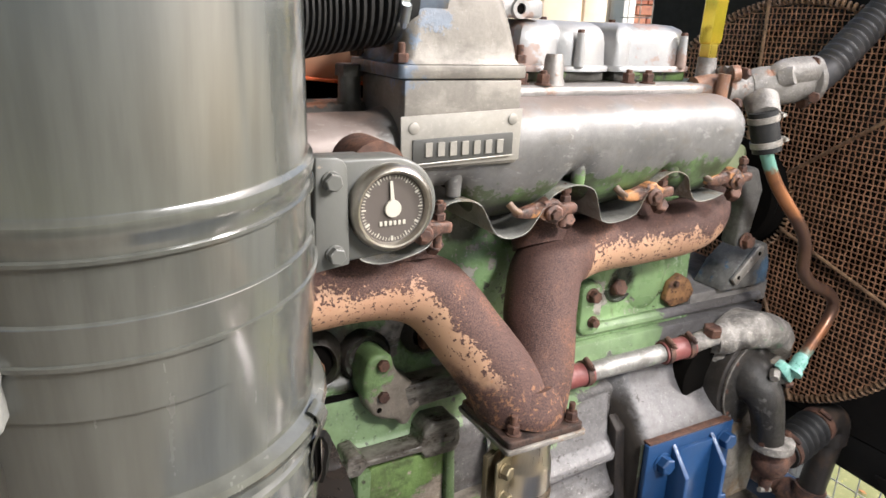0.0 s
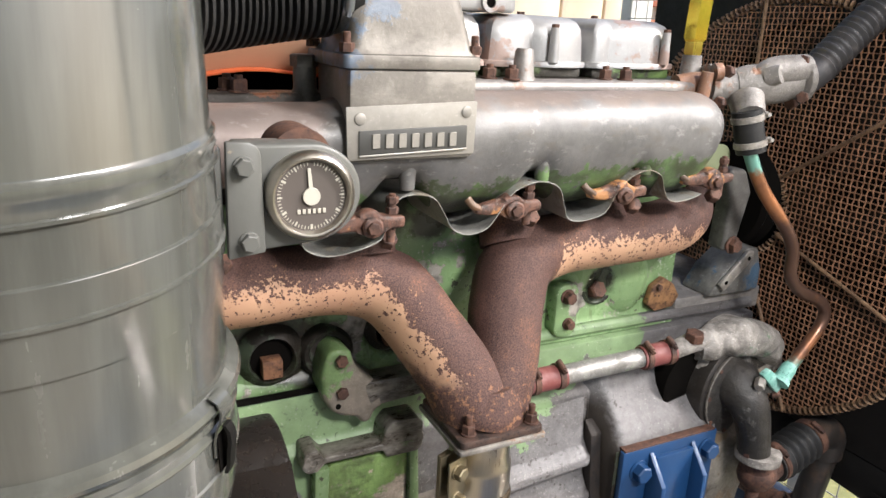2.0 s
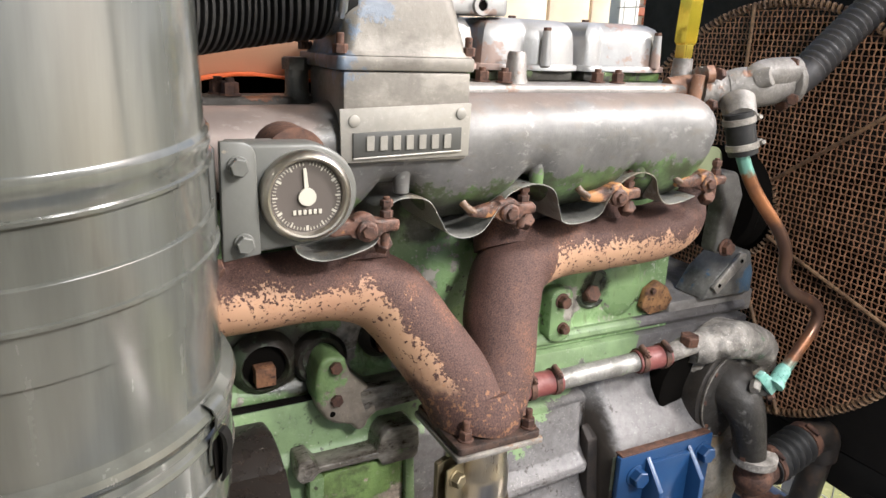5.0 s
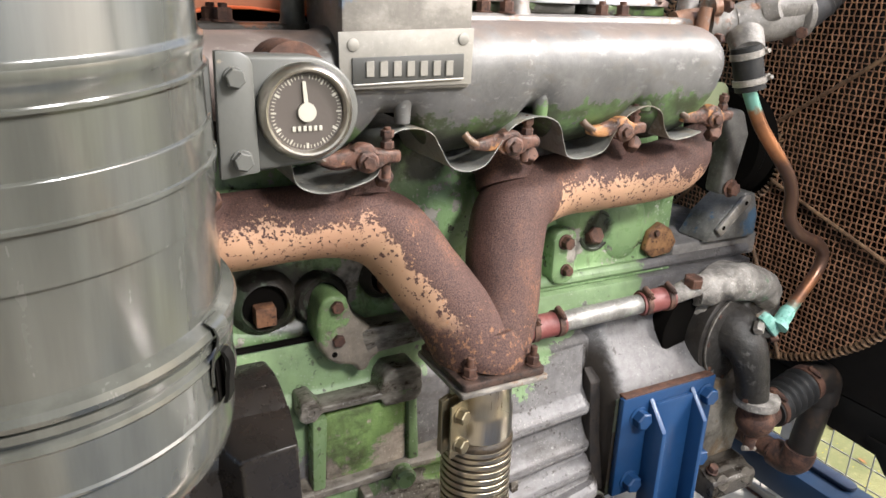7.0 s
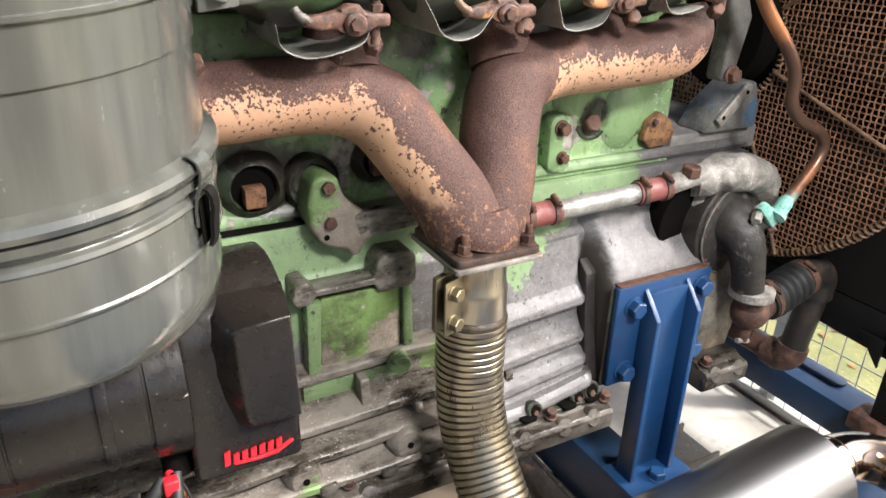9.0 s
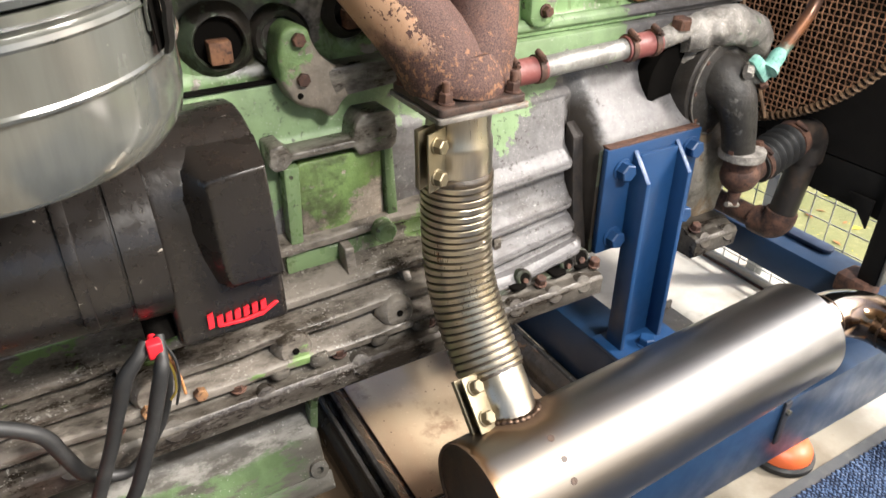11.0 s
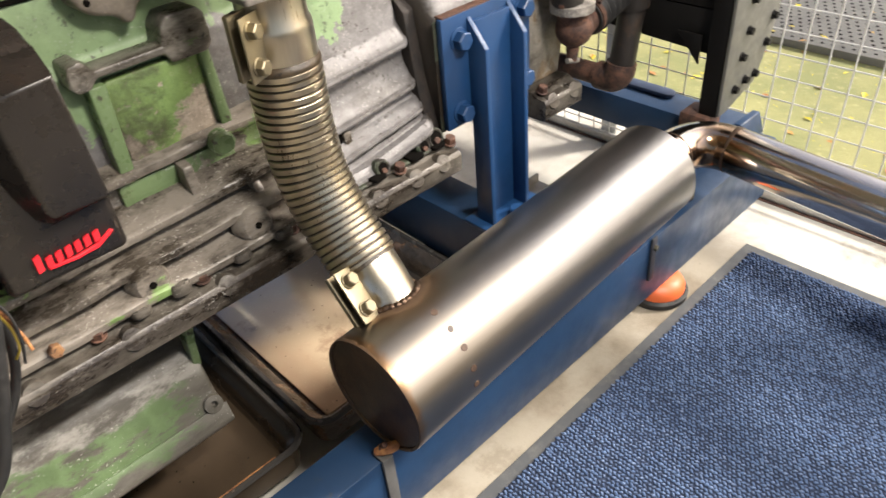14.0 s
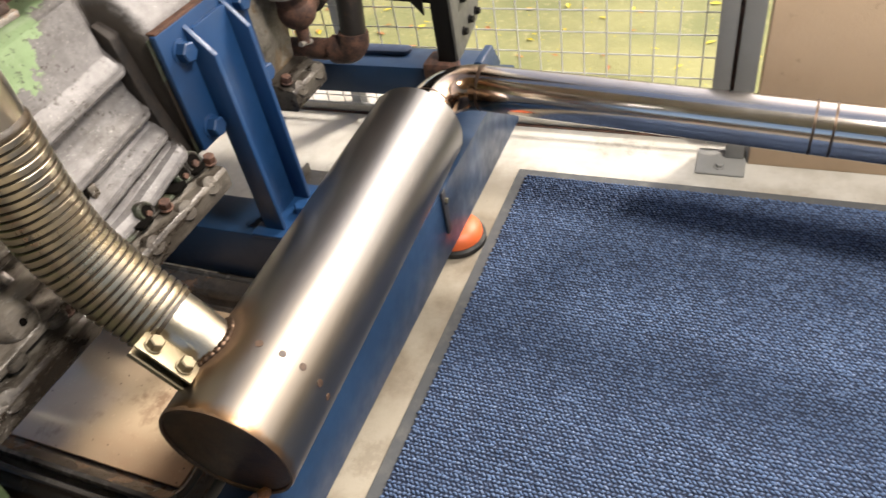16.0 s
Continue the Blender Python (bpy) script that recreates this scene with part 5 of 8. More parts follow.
M_OIL_SHADE = plain_rust("oily_shade_black", (0.008, 0.006, 0.005), (0.022, 0.015, 0.011), 0.7)
# real soot on bosses and pocket rims, painted shade on the head
M_SOOT_SHADE = worn_casting("sooty_shaded_casting", (0.042, 0.055, 0.034), (0.028, 0.024, 0.019), 0.0, 0, 0, 0, 0, 0.8)
M_STAINED = worn_casting("stained_casting", (0.22, 0.16, 0.10), (0.36, 0.33, 0.28), 0.0, 0, 0, 0, 0, 0.5)
engine()


def rocker_cover(x0, x1, dip, pillars):
    """Cast cover whose front swells into two rounded lobes on either side of dip."""
    t = thing("rocker_cover", ((x0 + x1) / 2, 1.2, 1.5), "bare alloy rocker cover with rounded lobes on the cylinder head", "rocker cover", "rocker covers")
    part("gasket_base", box((x0 + 0.012, 1.092, 1.4995), (x1 - 0.012, 1.42, 1.518), 0.003), M_DARKGREEN, t, "dark green base of the cover")

    def front(x):
        a, b = (x0, dip) if x < dip else (dip, x1)
        u = (x - a) / (b - a)
        return 1.0 - abs(2 * u - 1) ** 2.2

    def outline(grow, lobe):
        xs = [x0 - grow + (x1 - x0 + 2 * grow) * k / 48 for k in range(49)]
        pts = [(x, 1.098 - grow - lobe * front(min(max(x, x0), x1))) for x in xs]
        return pts + [(x1 + grow, 1.43), (x0 - grow, 1.43)]

    def stack(levels):
        bm = start()
        loops = [[bm.verts.new((x, y, z)) for x, y in outline(g, l)] for z, g, l in levels]
        for p, q in zip(loops, loops[1:]):
            for k in range(len(p)):
                j = (k + 1) % len(p)
                bm.faces.new((p[k], p[j], q[j], q[k]))
        bm.faces.new(loops[0][::-1]), bm.faces.new(loops[-1])
        return bm

    part("skirt", stack([(1.518, 0.0, 0.020), (1.518, 0.001, 0.020), (1.527, 0.001, 0.020), (1.529, -0.001, 0.020)]), M_ROCKER, t, "", 50)
    part("shell", stack([(1.528, -0.006, 0.018), (1.572, -0.009, 0.018), (1.588, -0.012, 0.017), (1.600, -0.019, 0.014), (1.6075, -0.032, 0.009), (1.610, -0.055, 0.004)]), M_ROCKER, t, "", 50)
    for x in pillars:
        part("bolt_pillar", lathe((x, 1.082, 1.527), (0, 0, 1), [(0, 0.0105), (0.05, 0.0082), (0.062, 0.0080)], 18), M_ROCKER, t)
        bolt(t, (x, 1.082, 1.589), (0, 0, 1), 0.0135, 0.006, M_RUST)
    bolt(t, (dip + 0.03, 1.20, 1.610), (0, 0, 1), 0.014, 0.006, M_RUST)
    return t


rocker_cover(0.640, 0.858, 0.740, (0.770,))
rocker_cover(0.863, 1.079, 0.962, (0.996,))
rocker_cover(1.083, 1.299, 1.140, (1.262,))


def breather():
    t = thing("oil_breather", (0.85, 1.13, 1.6105), "small alloy breather cap with a round outlet on the rocker cover", "breather")
    part("body", prism(rounded(0.77, 1.095, 0.925, 1.20, 0.025), "z", 1.6105, 1.642, 0.006, None, 3), M_ROCKER, t)
    part("outlet", lathe((0.862, 1.1, 1.626), (0, -1, 0), [(0, 0.018), (0.012, 0.017), (0.012, 0.0095), (0.0, 0.009)], 22), M_ROCKER, t)
    part("bore", lathe((0.862, 1.0925, 1.626), (0, -1, 0), [(0, 0.0095), (0.001, 0.0095)], 18), M_VOID, t)
    return t


breather()


def water_rail():
    """Alloy rail in front of the rocker covers, with pillars and rusty nuts."""
    t = thing("water_rail", (0.8, 1.04, 1.487), "bare alloy water rail along the cylinder head with rusty nuts", "pipe")
    part("rail", box((0.70, 1.015, 1.470), (1.30, 1.075, 1.4995), 0.012, 3), M_ALLOY, t)
    part("low_rail", box((-0.1, 1.004, 1.440), (0.56, 1.060, 1.4795), 0.006, 3), M_LOWRAIL, t, "rust-stained lower end of the rail")
    part("pillar", lathe((0.91, 1.045, 1.49), (0, 0, 1), [(0, 0.026), (0.02, 0.019), (0.055, 0.017), (0.062, 0.014)], 20), M_ALLOY, t)
    part("pillar", lathe((1.33, 1.075, 1.48), (0, 0, 1), [(0, 0.03), (0.03, 0.021), (0.068, 0.019)], 20), M_ALLOY, t)
    for x, y in ((0.845, 1.05), (0.878, 1.03), (1.095, 1.05), (1.135, 1.04), (0.402, 1.045), (0.414, 1.018)):
        bolt(t, (x, y, 1.4995 if x > 0.6 else 1.4795), (0, 0, 1), 0.021, 0.016, M_RUST, 0.015, 0.006, "nut")
    part("filler_stub", lathe((0.512, 1.022, 1.462), (0, 0, 1), [(0, 0.030), (0.012, 0.022), (0.024, 0.0175), (0.055, 0.0170)], 24), M_DARKALLOY, t)
    bolt(t, (0.512, 1.022, 1.517), (0, 0, 1), 0.037, 0.018, M_DARKALLOY)
    return t


M_LOWRAIL = worn_casting("stained_rail", (0.30, 0.11, 0.05), (0.10, 0.088, 0.076), 0.02, 0, 3.0, 0, 1.475, 0.4, 0.5, 0.1)
M_DARKALLOY = worn_casting("dark_alloy", (0.2, 0.12, 0.08), (0.16, 0.155, 0.14), -0.1, 0, 0, 0, 0, 0.4, 0.4)
water_rail()


def brass_fitting():
    t = thing("brass_fitting", (1.33, 1.078, 1.548), "tall yellow brass hexagon fitting on the water rail", "pipe fitting")
    p = Vector((1.332, 1.078, 1.548))
    bm = start()
    rings(bm, [p, p + Vector((0, 0, 0.004)), p + Vector((0.001, 0, 0.026))], [0.017, 0.0195, 0.0195], 6)
    part("lower_nut", bm, M_BRASS, t)
    bm = rings(start(), [p + Vector((0.001, 0, 0.026)), p + Vector((0.001, 0, 0.032)), p + Vector((0.005, 0, 0.12)), p + Vector((0.01, 0, 0.26))], [0.02, 0.025, 0.025, 0.024], 6)
    part("long_hexagon", bm, M_YELLOW, t)
    return t


M_YELLOW = bright_metal("yellow_brass", (0.86, 0.70, 0.10), 0.22, (0.75, 0.55, 0.06), 0.3, (20, 20, 2), 0.05)
brass_fitting()


# runners are blackened for the shade inside the heat shield's arches
M_SHADED_RUNNER = worn_casting("shaded_runner", (0.06, 0.10, 0.04), (0.03, 0.027, 0.022), -0.05, 0, 0, 0, 0, 0.8)


def intake_manifold():
    t = thing("intake_manifold", (0.6, 0.942, 1.36), "cast alloy intake manifold with traces of green paint", "intake manifold")
    # one casting: a round log whose underside swells down into four runners
    bm = start()
    loops = []
    xs = [0.26 + 0.01 * k for k in range(96)] + [1.222, 1.232, 1.243, 1.254, 1.263, 1.270, 1.2745, 1.2765]
    for x in sorted(set(xs)):
        if x > 1.2766:
            continue
        e = max(0.0, (x - 1.19) / 0.0868)
        r = 0.066 * math.sqrt(max(1 - e**2.4, 0.002))
        w = 0.0
        for c in (0.50, 0.748, 0.968, 1.165):
            w = max(w, max(0.0, 1 - (abs(x - c) / 0.098) ** 2.6))
        loop = []
        for k in range(40):
            a = 2 * math.pi * k / 40
            y, z = r * math.cos(a), r * math.sin(a)
            if z > 0:
                z *= 1 - 0.26 * min(1.0, max(0.0, (0.56 - x) / 0.05))
            if z < 0:
                z *= 1 + 1.05 * w
                y += 0.035 * w * (z / (2.05 * r)) ** 2
            loop.append(bm.verts.new((x, 0.942 + y, 1.424 + z)))
        loops.append(loop)
    for p, q in zip(loops, loops[1:]):
        for k in range(40):
            j = (k + 1) % 40
            bm.faces.new((p[k], p[j], q[j], q[k]))
    bm.faces.new(loops[0][::-1]), bm.faces.new(loops[-1])
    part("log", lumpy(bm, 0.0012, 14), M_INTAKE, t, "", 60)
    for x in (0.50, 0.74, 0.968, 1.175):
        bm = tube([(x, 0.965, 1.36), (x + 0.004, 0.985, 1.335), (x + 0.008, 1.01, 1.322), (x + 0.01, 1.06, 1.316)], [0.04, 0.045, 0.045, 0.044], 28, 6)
        part("runner", bm, M_SHADED_RUNNER, t)
    for x in (0.633, 0.872, 1.088):
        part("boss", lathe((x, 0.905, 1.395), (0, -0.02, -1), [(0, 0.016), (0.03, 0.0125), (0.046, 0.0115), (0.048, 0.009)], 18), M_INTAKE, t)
    # square throat and front plate
    part("throat", prism([(0.868, 1.40), (0.868, 1.524), (1.02, 1.524), (1.02, 1.43), (0.95, 1.40)], "x", 0.531, 0.722, 0.005), M_DOME, t)
    part("front_plate", prism([(0.527, 1.402), (0.722, 1.406), (0.724, 1.482), (0.525, 1.475)], "y", 0.8655, 0.869, 0.001), M_PLATEFACE, t, "flat bright plate with two round rivets")
    for x, z in ((0.545, 1.459), (0.707, 1.467)):
        part("rivet", lathe((x, 0.866, z), (0, -1, 0), [(0, 0.0085), (0.002, 0.0082), (0.003, 0.006), (0.003, 0.0)], 18), M_PLATEFACE, t)
    name = part("name_plate", prism([(0.543, 1.4095), (0.708, 1.4155), (0.708, 1.448), (0.543, 1.443)], "y", 0.8628, 0.8665, 0.001), M_PLATE_DARK, t, "dark name plate with a raised rim and raised bars")
    bars(name, 0.558, 0.695, 1.4185, 1.4385, 0.8628, 7, M_PLATEFACE, 0.0022, "raised_mark", 0.0006)
    part("plate_rim", prism([(0.543, 1.407), (0.708, 1.413), (0.708, 1.4155), (0.543, 1.4095)], "y", 0.8615, 0.8665, 0.0006), M_PLATE, t)
    return t


intake_manifold()


def intake_elbow():
    t = thing("intake_elbow", (0.625, 0.95, 1.524), "tapered cast elbow with flaking blue paint on a bolted flange", "intake elbow")
    part("flange", prism(rounded(0.523, 0.8655, 0.729, 1.05, 0.010), "z", 1.5245, 1.5435, 0.003), M_DOME, t)
    bm = start()
    loops = []
    for z, x0, x1, y0, y1, r in ((1.544, 0.530, 0.724, 0.870, 1.04, 0.012), (1.552, 0.536, 0.718, 0.874, 1.03, 0.014), (1.575, 0.538, 0.714, 0.876, 1.025, 0.018), (1.60, 0.540, 0.709, 0.879, 1.02, 0.022), (1.63, 0.543, 0.701, 0.883, 1.017, 0.026), (1.66, 0.546, 0.689, 0.889, 1.013, 0.030), (1.69, 0.549, 0.672, 0.897, 1.007, 0.034), (1.715, 0.552, 0.652, 0.907, 0.998, 0.034), (1.735, 0.560, 0.628, 0.922, 0.985, 0.03), (1.745, 0.575, 0.606, 0.938, 0.970, 0.012)):
        loops.append([bm.verts.new((x, y, z)) for x, y in rounded(x0, y0, x1, y1, r, 6)])
    for a, b in zip(loops, loops[1:]):
        for k in range(len(a)):
            j = (k + 1) % len(a)
            bm.faces.new((a[k], a[j], b[j], b[k]))
    bm.faces.new(loops[0][::-1]), bm.faces.new(loops[-1])
    part("elbow_body", bm, M_DOME, t, "", 50)
    part("inlet_neck", tube([(0.60, 0.945, 1.645), (0.535, 0.945, 1.645), (0.50, 0.945, 1.645)], 0.07, 36), M_DOME, t)
    for x, y in ((0.531, 0.880), (0.722, 0.880), (0.528, 1.03), (0.724, 1.03)):
        bolt(t, (x, y, 1.546), (0, 0, 1), 0.018, 0.012, M_RUST, 0.0, 0.014, "nut")
    return t


intake_elbow()


def intake_hose():
    t = thing("intake_hose", (0.42, 0.945, 1.56), "black ribbed rubber intake hose between air cleaner and elbow", "hose")
    line = even_path(smooth_path([(0.20, 0.86, 1.60), (0.30, 0.91, 1.612), (0.40, 0.94, 1.628), (0.50, 0.945, 1.643), (0.552, 0.945, 1.648)], 40), 0.0022)
    rad = [0.078 + 0.0055 * (1 if (k % 5) in (0, 1, 2) else -1) for k in range(len(line))]
    n = len(rad)
    rad = [r if k < n - 16 else 0.0765 for k, r in enumerate(rad)]
    part("bellows", rings(start(), line, rad, 40), M_RUBBER, t, "", 60)
    ring_clamp(t, (0.530, 0.945, 1.646), (1, 0, 0.05), 0.0775, 0.015, M_BANDSTEEL, (0, -1, -0.5))
    return t


M_BANDSTEEL = bright_metal("bright_band", (0.62, 0.66, 0.68), 0.3, (0.5, 0.5, 0.5), 0.2, (20, 20, 20), 0.1)
intake_hose()


M_SOOTRUST = plain_rust("sooted_rust", (0.018, 0.012, 0.010), (0.070, 0.040, 0.029), 0.6)


def exhaust_manifold():
    t = thing("exhaust_manifold", (0.75, 0.86, 0.945), "rusted cast-iron exhaust manifold with a Y-shaped outlet", "exhaust manifold")
    left = [(-0.12, 0.99, 1.178), (0.1, 0.99, 1.180), (0.40, 0.99, 1.186), (0.55, 0.988, 1.188), (0.635, 0.972, 1.165), (0.69, 0.94, 1.095), (0.735, 0.895, 1.02), (0.758, 0.868, 0.965)]
    part("left_branch", lumpy(tube(left, [0.058, 0.058, 0.058, 0.059, 0.064, 0.064, 0.066, 0.068], 36, 8), 0.0015, 22), M_RUST_L, t)
    right = [(1.292, 1.01, 1.285), (1.292, 0.992, 1.248), (1.235, 0.985, 1.218), (1.08, 0.985, 1.209), (0.965, 0.985, 1.205), (0.885, 0.975, 1.18), (0.848, 0.945, 1.115), (0.825, 0.905, 1.035), (0.79, 0.872, 0.965)]
    part("right_branch", lumpy(tube(right, [0.045, 0.052, 0.057, 0.057, 0.058, 0.066, 0.066, 0.062, 0.062], 36, 8), 0.0015, 22), M_RUST_R, t)
    part("collector", lumpy(tube([(0.768, 0.868, 1.02), (0.768, 0.866, 0.985), (0.766, 0.866, 0.9655)], [0.05, 0.07, 0.072], 32, 5), 0.002, 20), M_RUST_L, t)
    for x, r in ((0.60, 0.052), (0.875, 0.055), (1.095, 0.05), (0.30, 0.05)):
        part("port", tube([(x, 0.99, 1.215), (x, 1.01, 1.25), (x, 1.055, 1.268)], [r, r * 0.95, r * 0.95], 28, 6), M_RUST_R if x > 0.7 else M_RUST_L, t)
    part("outlet_flange", prism(rounded(0.688, 0.788, 0.84, 0.942, 0.008), "z", 0.953, 0.9652, 0.002), M_SOOTRUST, t, "square sooty outlet flange")
    part("mating_flange", prism(rounded(0.684, 0.784, 0.844, 0.946, 0.006), "z", 0.944, 0.9525, 0.0015), M_CLAMP, t, "thin bare steel counter-flange")
    for x, y in ((0.712, 0.812), (0.826, 0.806), (0.70, 0.925)):
        bolt(t, (x, y, 0.9652), (0, 0, 1), 0.019, 0.014, M_RUST, 0.013, 0.016, "nut", 12)
    # hexagon set screws on the upper side
    for x, z in ((0.612, 1.262), (0.868, 1.277), (1.085, 1.283), (1.28, 1.29), (0.365, 1.25)):
        bolt(t, (x, 0.925, z), (-0.15, -0.75, 0.55), 0.024, 0.02, M_RUST_DARK)
    return t


exhaust_manifold()


M_DOG = scaled_rust("scaled_clamp_rust", -0.03)
M_DOG_GOLD = scaled_rust("golden_clamp_rust", 0.07)


M_HOOK = worn_casting("dull_hook", (0.16, 0.09, 0.05), (0.20, 0.185, 0.165), 0.05, 0, 0, 0, 0, 0.5, 0.5)


def clamp_dog(x, y, z, gold):
    """Rusty forged clamp arm with its pivot bolt and stud, holding the manifolds down."""
    t = thing("manifold_clamp", (x, y, z), "rusted forged clamp arm with a hexagon bolt between the manifolds", "clamp", "manifold clamps")
    outline = [(-0.070, -0.002), (-0.069, 0.010), (-0.058, 0.012), (-0.040, 0.014), (-0.022, 0.020), (-0.008, 0.026), (0.004, 0.025), (0.012, 0.017), (0.026, 0.013), (0.050, 0.012), (0.0535, 0.006), (0.052, -0.005), (0.030, -0.007), (0.016, -0.012), (0.002, -0.016), (-0.010, -0.013), (-0.024, -0.007), (-0.045, -0.008)]
    arm = prism([(x + a, z + b) for a, b in outline], "y", y - 0.011, y + 0.013, 0.0045, None, 3)
    for v in arm.verts:
        if v.co.y < y and abs(v.co.x - x) > 0.022:
            v.co.y += 0.006
    part("arm", lumpy(arm, 0.0022, 60), M_DOG_GOLD if gold else M_DOG, t, "", 50)
    part("arm_boss", lumpy(lathe((x - 0.001, y - 0.008, z), (-0.12, -1, 0.05), [(-0.004, 0.0165), (0.006, 0.0155), (0.0085, 0.0125), (0.0086, 0.004)], 20), 0.001, 70), M_DOG, t)
    part("hook", lumpy(tube([(x - 0.060, y, z + 0.004), (x - 0.071, y + 0.001, z + 0.010), (x - 0.076, y + 0.004, z + 0.015), (x - 0.079, y + 0.008, z + 0.020)], [0.006, 0.0065, 0.0062, 0.0065], 12), 0.001, 60), M_HOOK, t)
    bolt(t, (x - 0.002, y - 0.0155, z), (-0.12, -1, 0.05), 0.0165, 0.008, M_RUST)
    part("stud_post", lumpy(tube([(x + 0.035, y + 0.012, z - 0.030), (x + 0.036, y + 0.010, z + 0.040)], 0.0068, 12), 0.0006, 90), M_RUST_DARK, t)
    for h in (0.014, 0.030):
        bolt(t, (x + 0.036, y + 0.010, z + h), (0, -0.05, 1), 0.017, 0.010, M_RUST_DARK, 0.0, 0.004, "nut")
    return t


for row in ((0.570, 0.885, 1.302, False), (0.817, 0.898, 1.306, False), (1.040, 0.900, 1.316, True), (1.255, 0.905, 1.327, True)):
    clamp_dog(*row)


def heat_shield():
    """Thin wavy sheet between intake and exhaust."""
    t = thing("heat_shield", (0.85, 0.92, 1.28), "thin wavy sheet-metal heat shield under the intake manifold", "heat shield")
    wave = [(0.466, 1.302), (0.474, 1.272), (0.508, 1.258), (0.552, 1.263), (0.588, 1.276), (0.596, 1.300), (0.604, 1.326), (0.630, 1.341), (0.672, 1.335), (0.692, 1.308), (0.708, 1.282), (0.735, 1.271), (0.768, 1.278), (0.790, 1.303), (0.815, 1.335), (0.860, 1.349), (0.900, 1.338), (0.915, 1.305), (0.925, 1.282), (0.955, 1.276), (1.000, 1.286), (1.020, 1.315), (1.045, 1.343), (1.085, 1.357), (1.118, 1.346), (1.130, 1.318), (1.150, 1.297), (1.19, 1.298), (1.22, 1.306)]
    line = smooth_path([(x, 0.0, z) for x, z in wave], 4)
    bm = start()
    rows = []
    for y, dz in ((0.892, 0.0), (0.892, 0.0018), (1.056, 0.0018), (1.056, 0.0)):
        rows.append([bm.verts.new((p.x, y, p.z + dz)) for p in line])
    for a, b in zip(rows, rows[1:] + rows[:1]):
        for k in range(len(line) - 1):
            bm.faces.new((a[k], a[k + 1], b[k + 1], b[k]))
    part("wavy_sheet", bm, M_TIN, t)
    part("end_tab", prism(rounded(1.272, 1.322, 1.356, 1.385, 0.027), "y", 0.961, 0.965, 0.001), M_OLIVE, t, "rounded olive end tab")
    return t


heat_shield()

# ---- things fixed to the engine ----
def air_cleaner():
    """Big grey-green canister with rolled bands, a rim with spring clips and a lower cup; it leans a little towards the walkway."""
    cx, cy, r = 0.1482, 0.6777, 0.1775
    t = thing("air_cleaner", (cx, cy, 1.06), "large grey-green painted steel air cleaner canister with rolled bands", "air cleaner")
    axis = Vector((-0.0349, -0.080, 1.0)).normalized()
    foot = Vector((cx, cy, 1.35)) - axis * 1.35
    east = Vector((0, 1, 0)).cross(axis).normalized()
    north = axis.cross(east)
    prof = [(1.95, 0.02), (1.95, r - 0.02), (1.94, r), (1.4870, r), (1.4850, r + 0.0008), (1.4815, r + 0.0042), (1.476, r + 0.0052), (1.471, r + 0.0042), (1.4665, r + 0.0022)]
    prof += [(1.4580, r + 0.0018), (1.4570, r + 0.0050), (1.4540, r + 0.0050), (1.4528, r + 0.0010)]
    prof += [(1.4100, r + 0.0008), (1.4088, r + 0.0036), (1.4080, r + 0.0040), (1.3800, r + 0.0038), (1.3790, r + 0.0062), (1.3755, r + 0.0062), (1.3742, r + 0.0022)]
    prof += [(1.3312, r + 0.0018), (1.3300, r - 0.0012), (1.2440, r - 0.0010), (1.2415, r + 0.0030), (1.2380, r + 0.0095), (1.2320, r + 0.0118), (1.2260, r + 0.0095), (1.2230, r + 0.0030)]
    up = lathe(foot, axis, [(z, q) for z, q in reversed(prof)], 128)
    part("canister", up, M_GREY, t, "", 25)
    low = [(1.2225, r + 0.002), (1.2220, r + 0.0075), (1.2150, r + 0.0080), (1.2105, r + 0.0020), (1.2060, r), (1.2030, r + 0.0045), (1.1990, r + 0.0060), (1.1960, r + 0.0042), (1.1545, r + 0.0038), (1.1520, r + 0.0055), (1.1490, r + 0.0045), (1.1470, r + 0.0005), (1.1050, r), (1.0830, r - 0.004), (1.0720, r - 0.011), (1.0640, r - 0.026), (1.0600, r - 0.05), (1.059, 0.04)]
    part("lower_cup", lathe(foot, axis, [(z, q) for z, q in reversed(low)], 128), M_GREY, t, "", 25)
    for ang in (-36, -156, 84):
        d = east * math.cos(radians(ang)) + north * math.sin(radians(ang))
        s = axis.cross(d)
        c = foot + d * (r + 0.010)

        def strip(half, line, thick):
            bm = start()
            rows = [[bm.verts.new(c + s * u + d * (v + w) + axis * z) for u, w in ((-half, 0), (half, 0), (half, thick), (-half, thick))] for v, z in line]
            for p, q in zip(rows, rows[1:]):
                for k in range(4):
                    bm.faces.new((p[k], p[(k + 1) % 4], q[(k + 1) % 4], q[k]))
            bm.faces.new(rows[0][::-1]), bm.faces.new(rows[-1])
            return bm

        clip = part("spring_clip", strip(0.011, [(-0.006, 1.246), (0.002, 1.241), (0.0055, 1.232), (0.0035, 1.220), (-0.001, 1.210), (-0.004, 1.194), (-0.0045, 1.178)], 0.0022), M_GREY, t, "grey-green clip tab hooked over the rim")
        part("clip_lever", strip(0.0055, [(0.0035, 1.214), (0.0075, 1.207), (0.0085, 1.196), (0.0060, 1.182), (0.0050, 1.168), (0.0015, 1.157)], 0.004), M_BLACK, clip, "black spring lever")
        part("clip_slot", strip(0.009, [(-0.0012, 1.206), (-0.0012, 1.160)], 0.0015), M_VOID, clip)
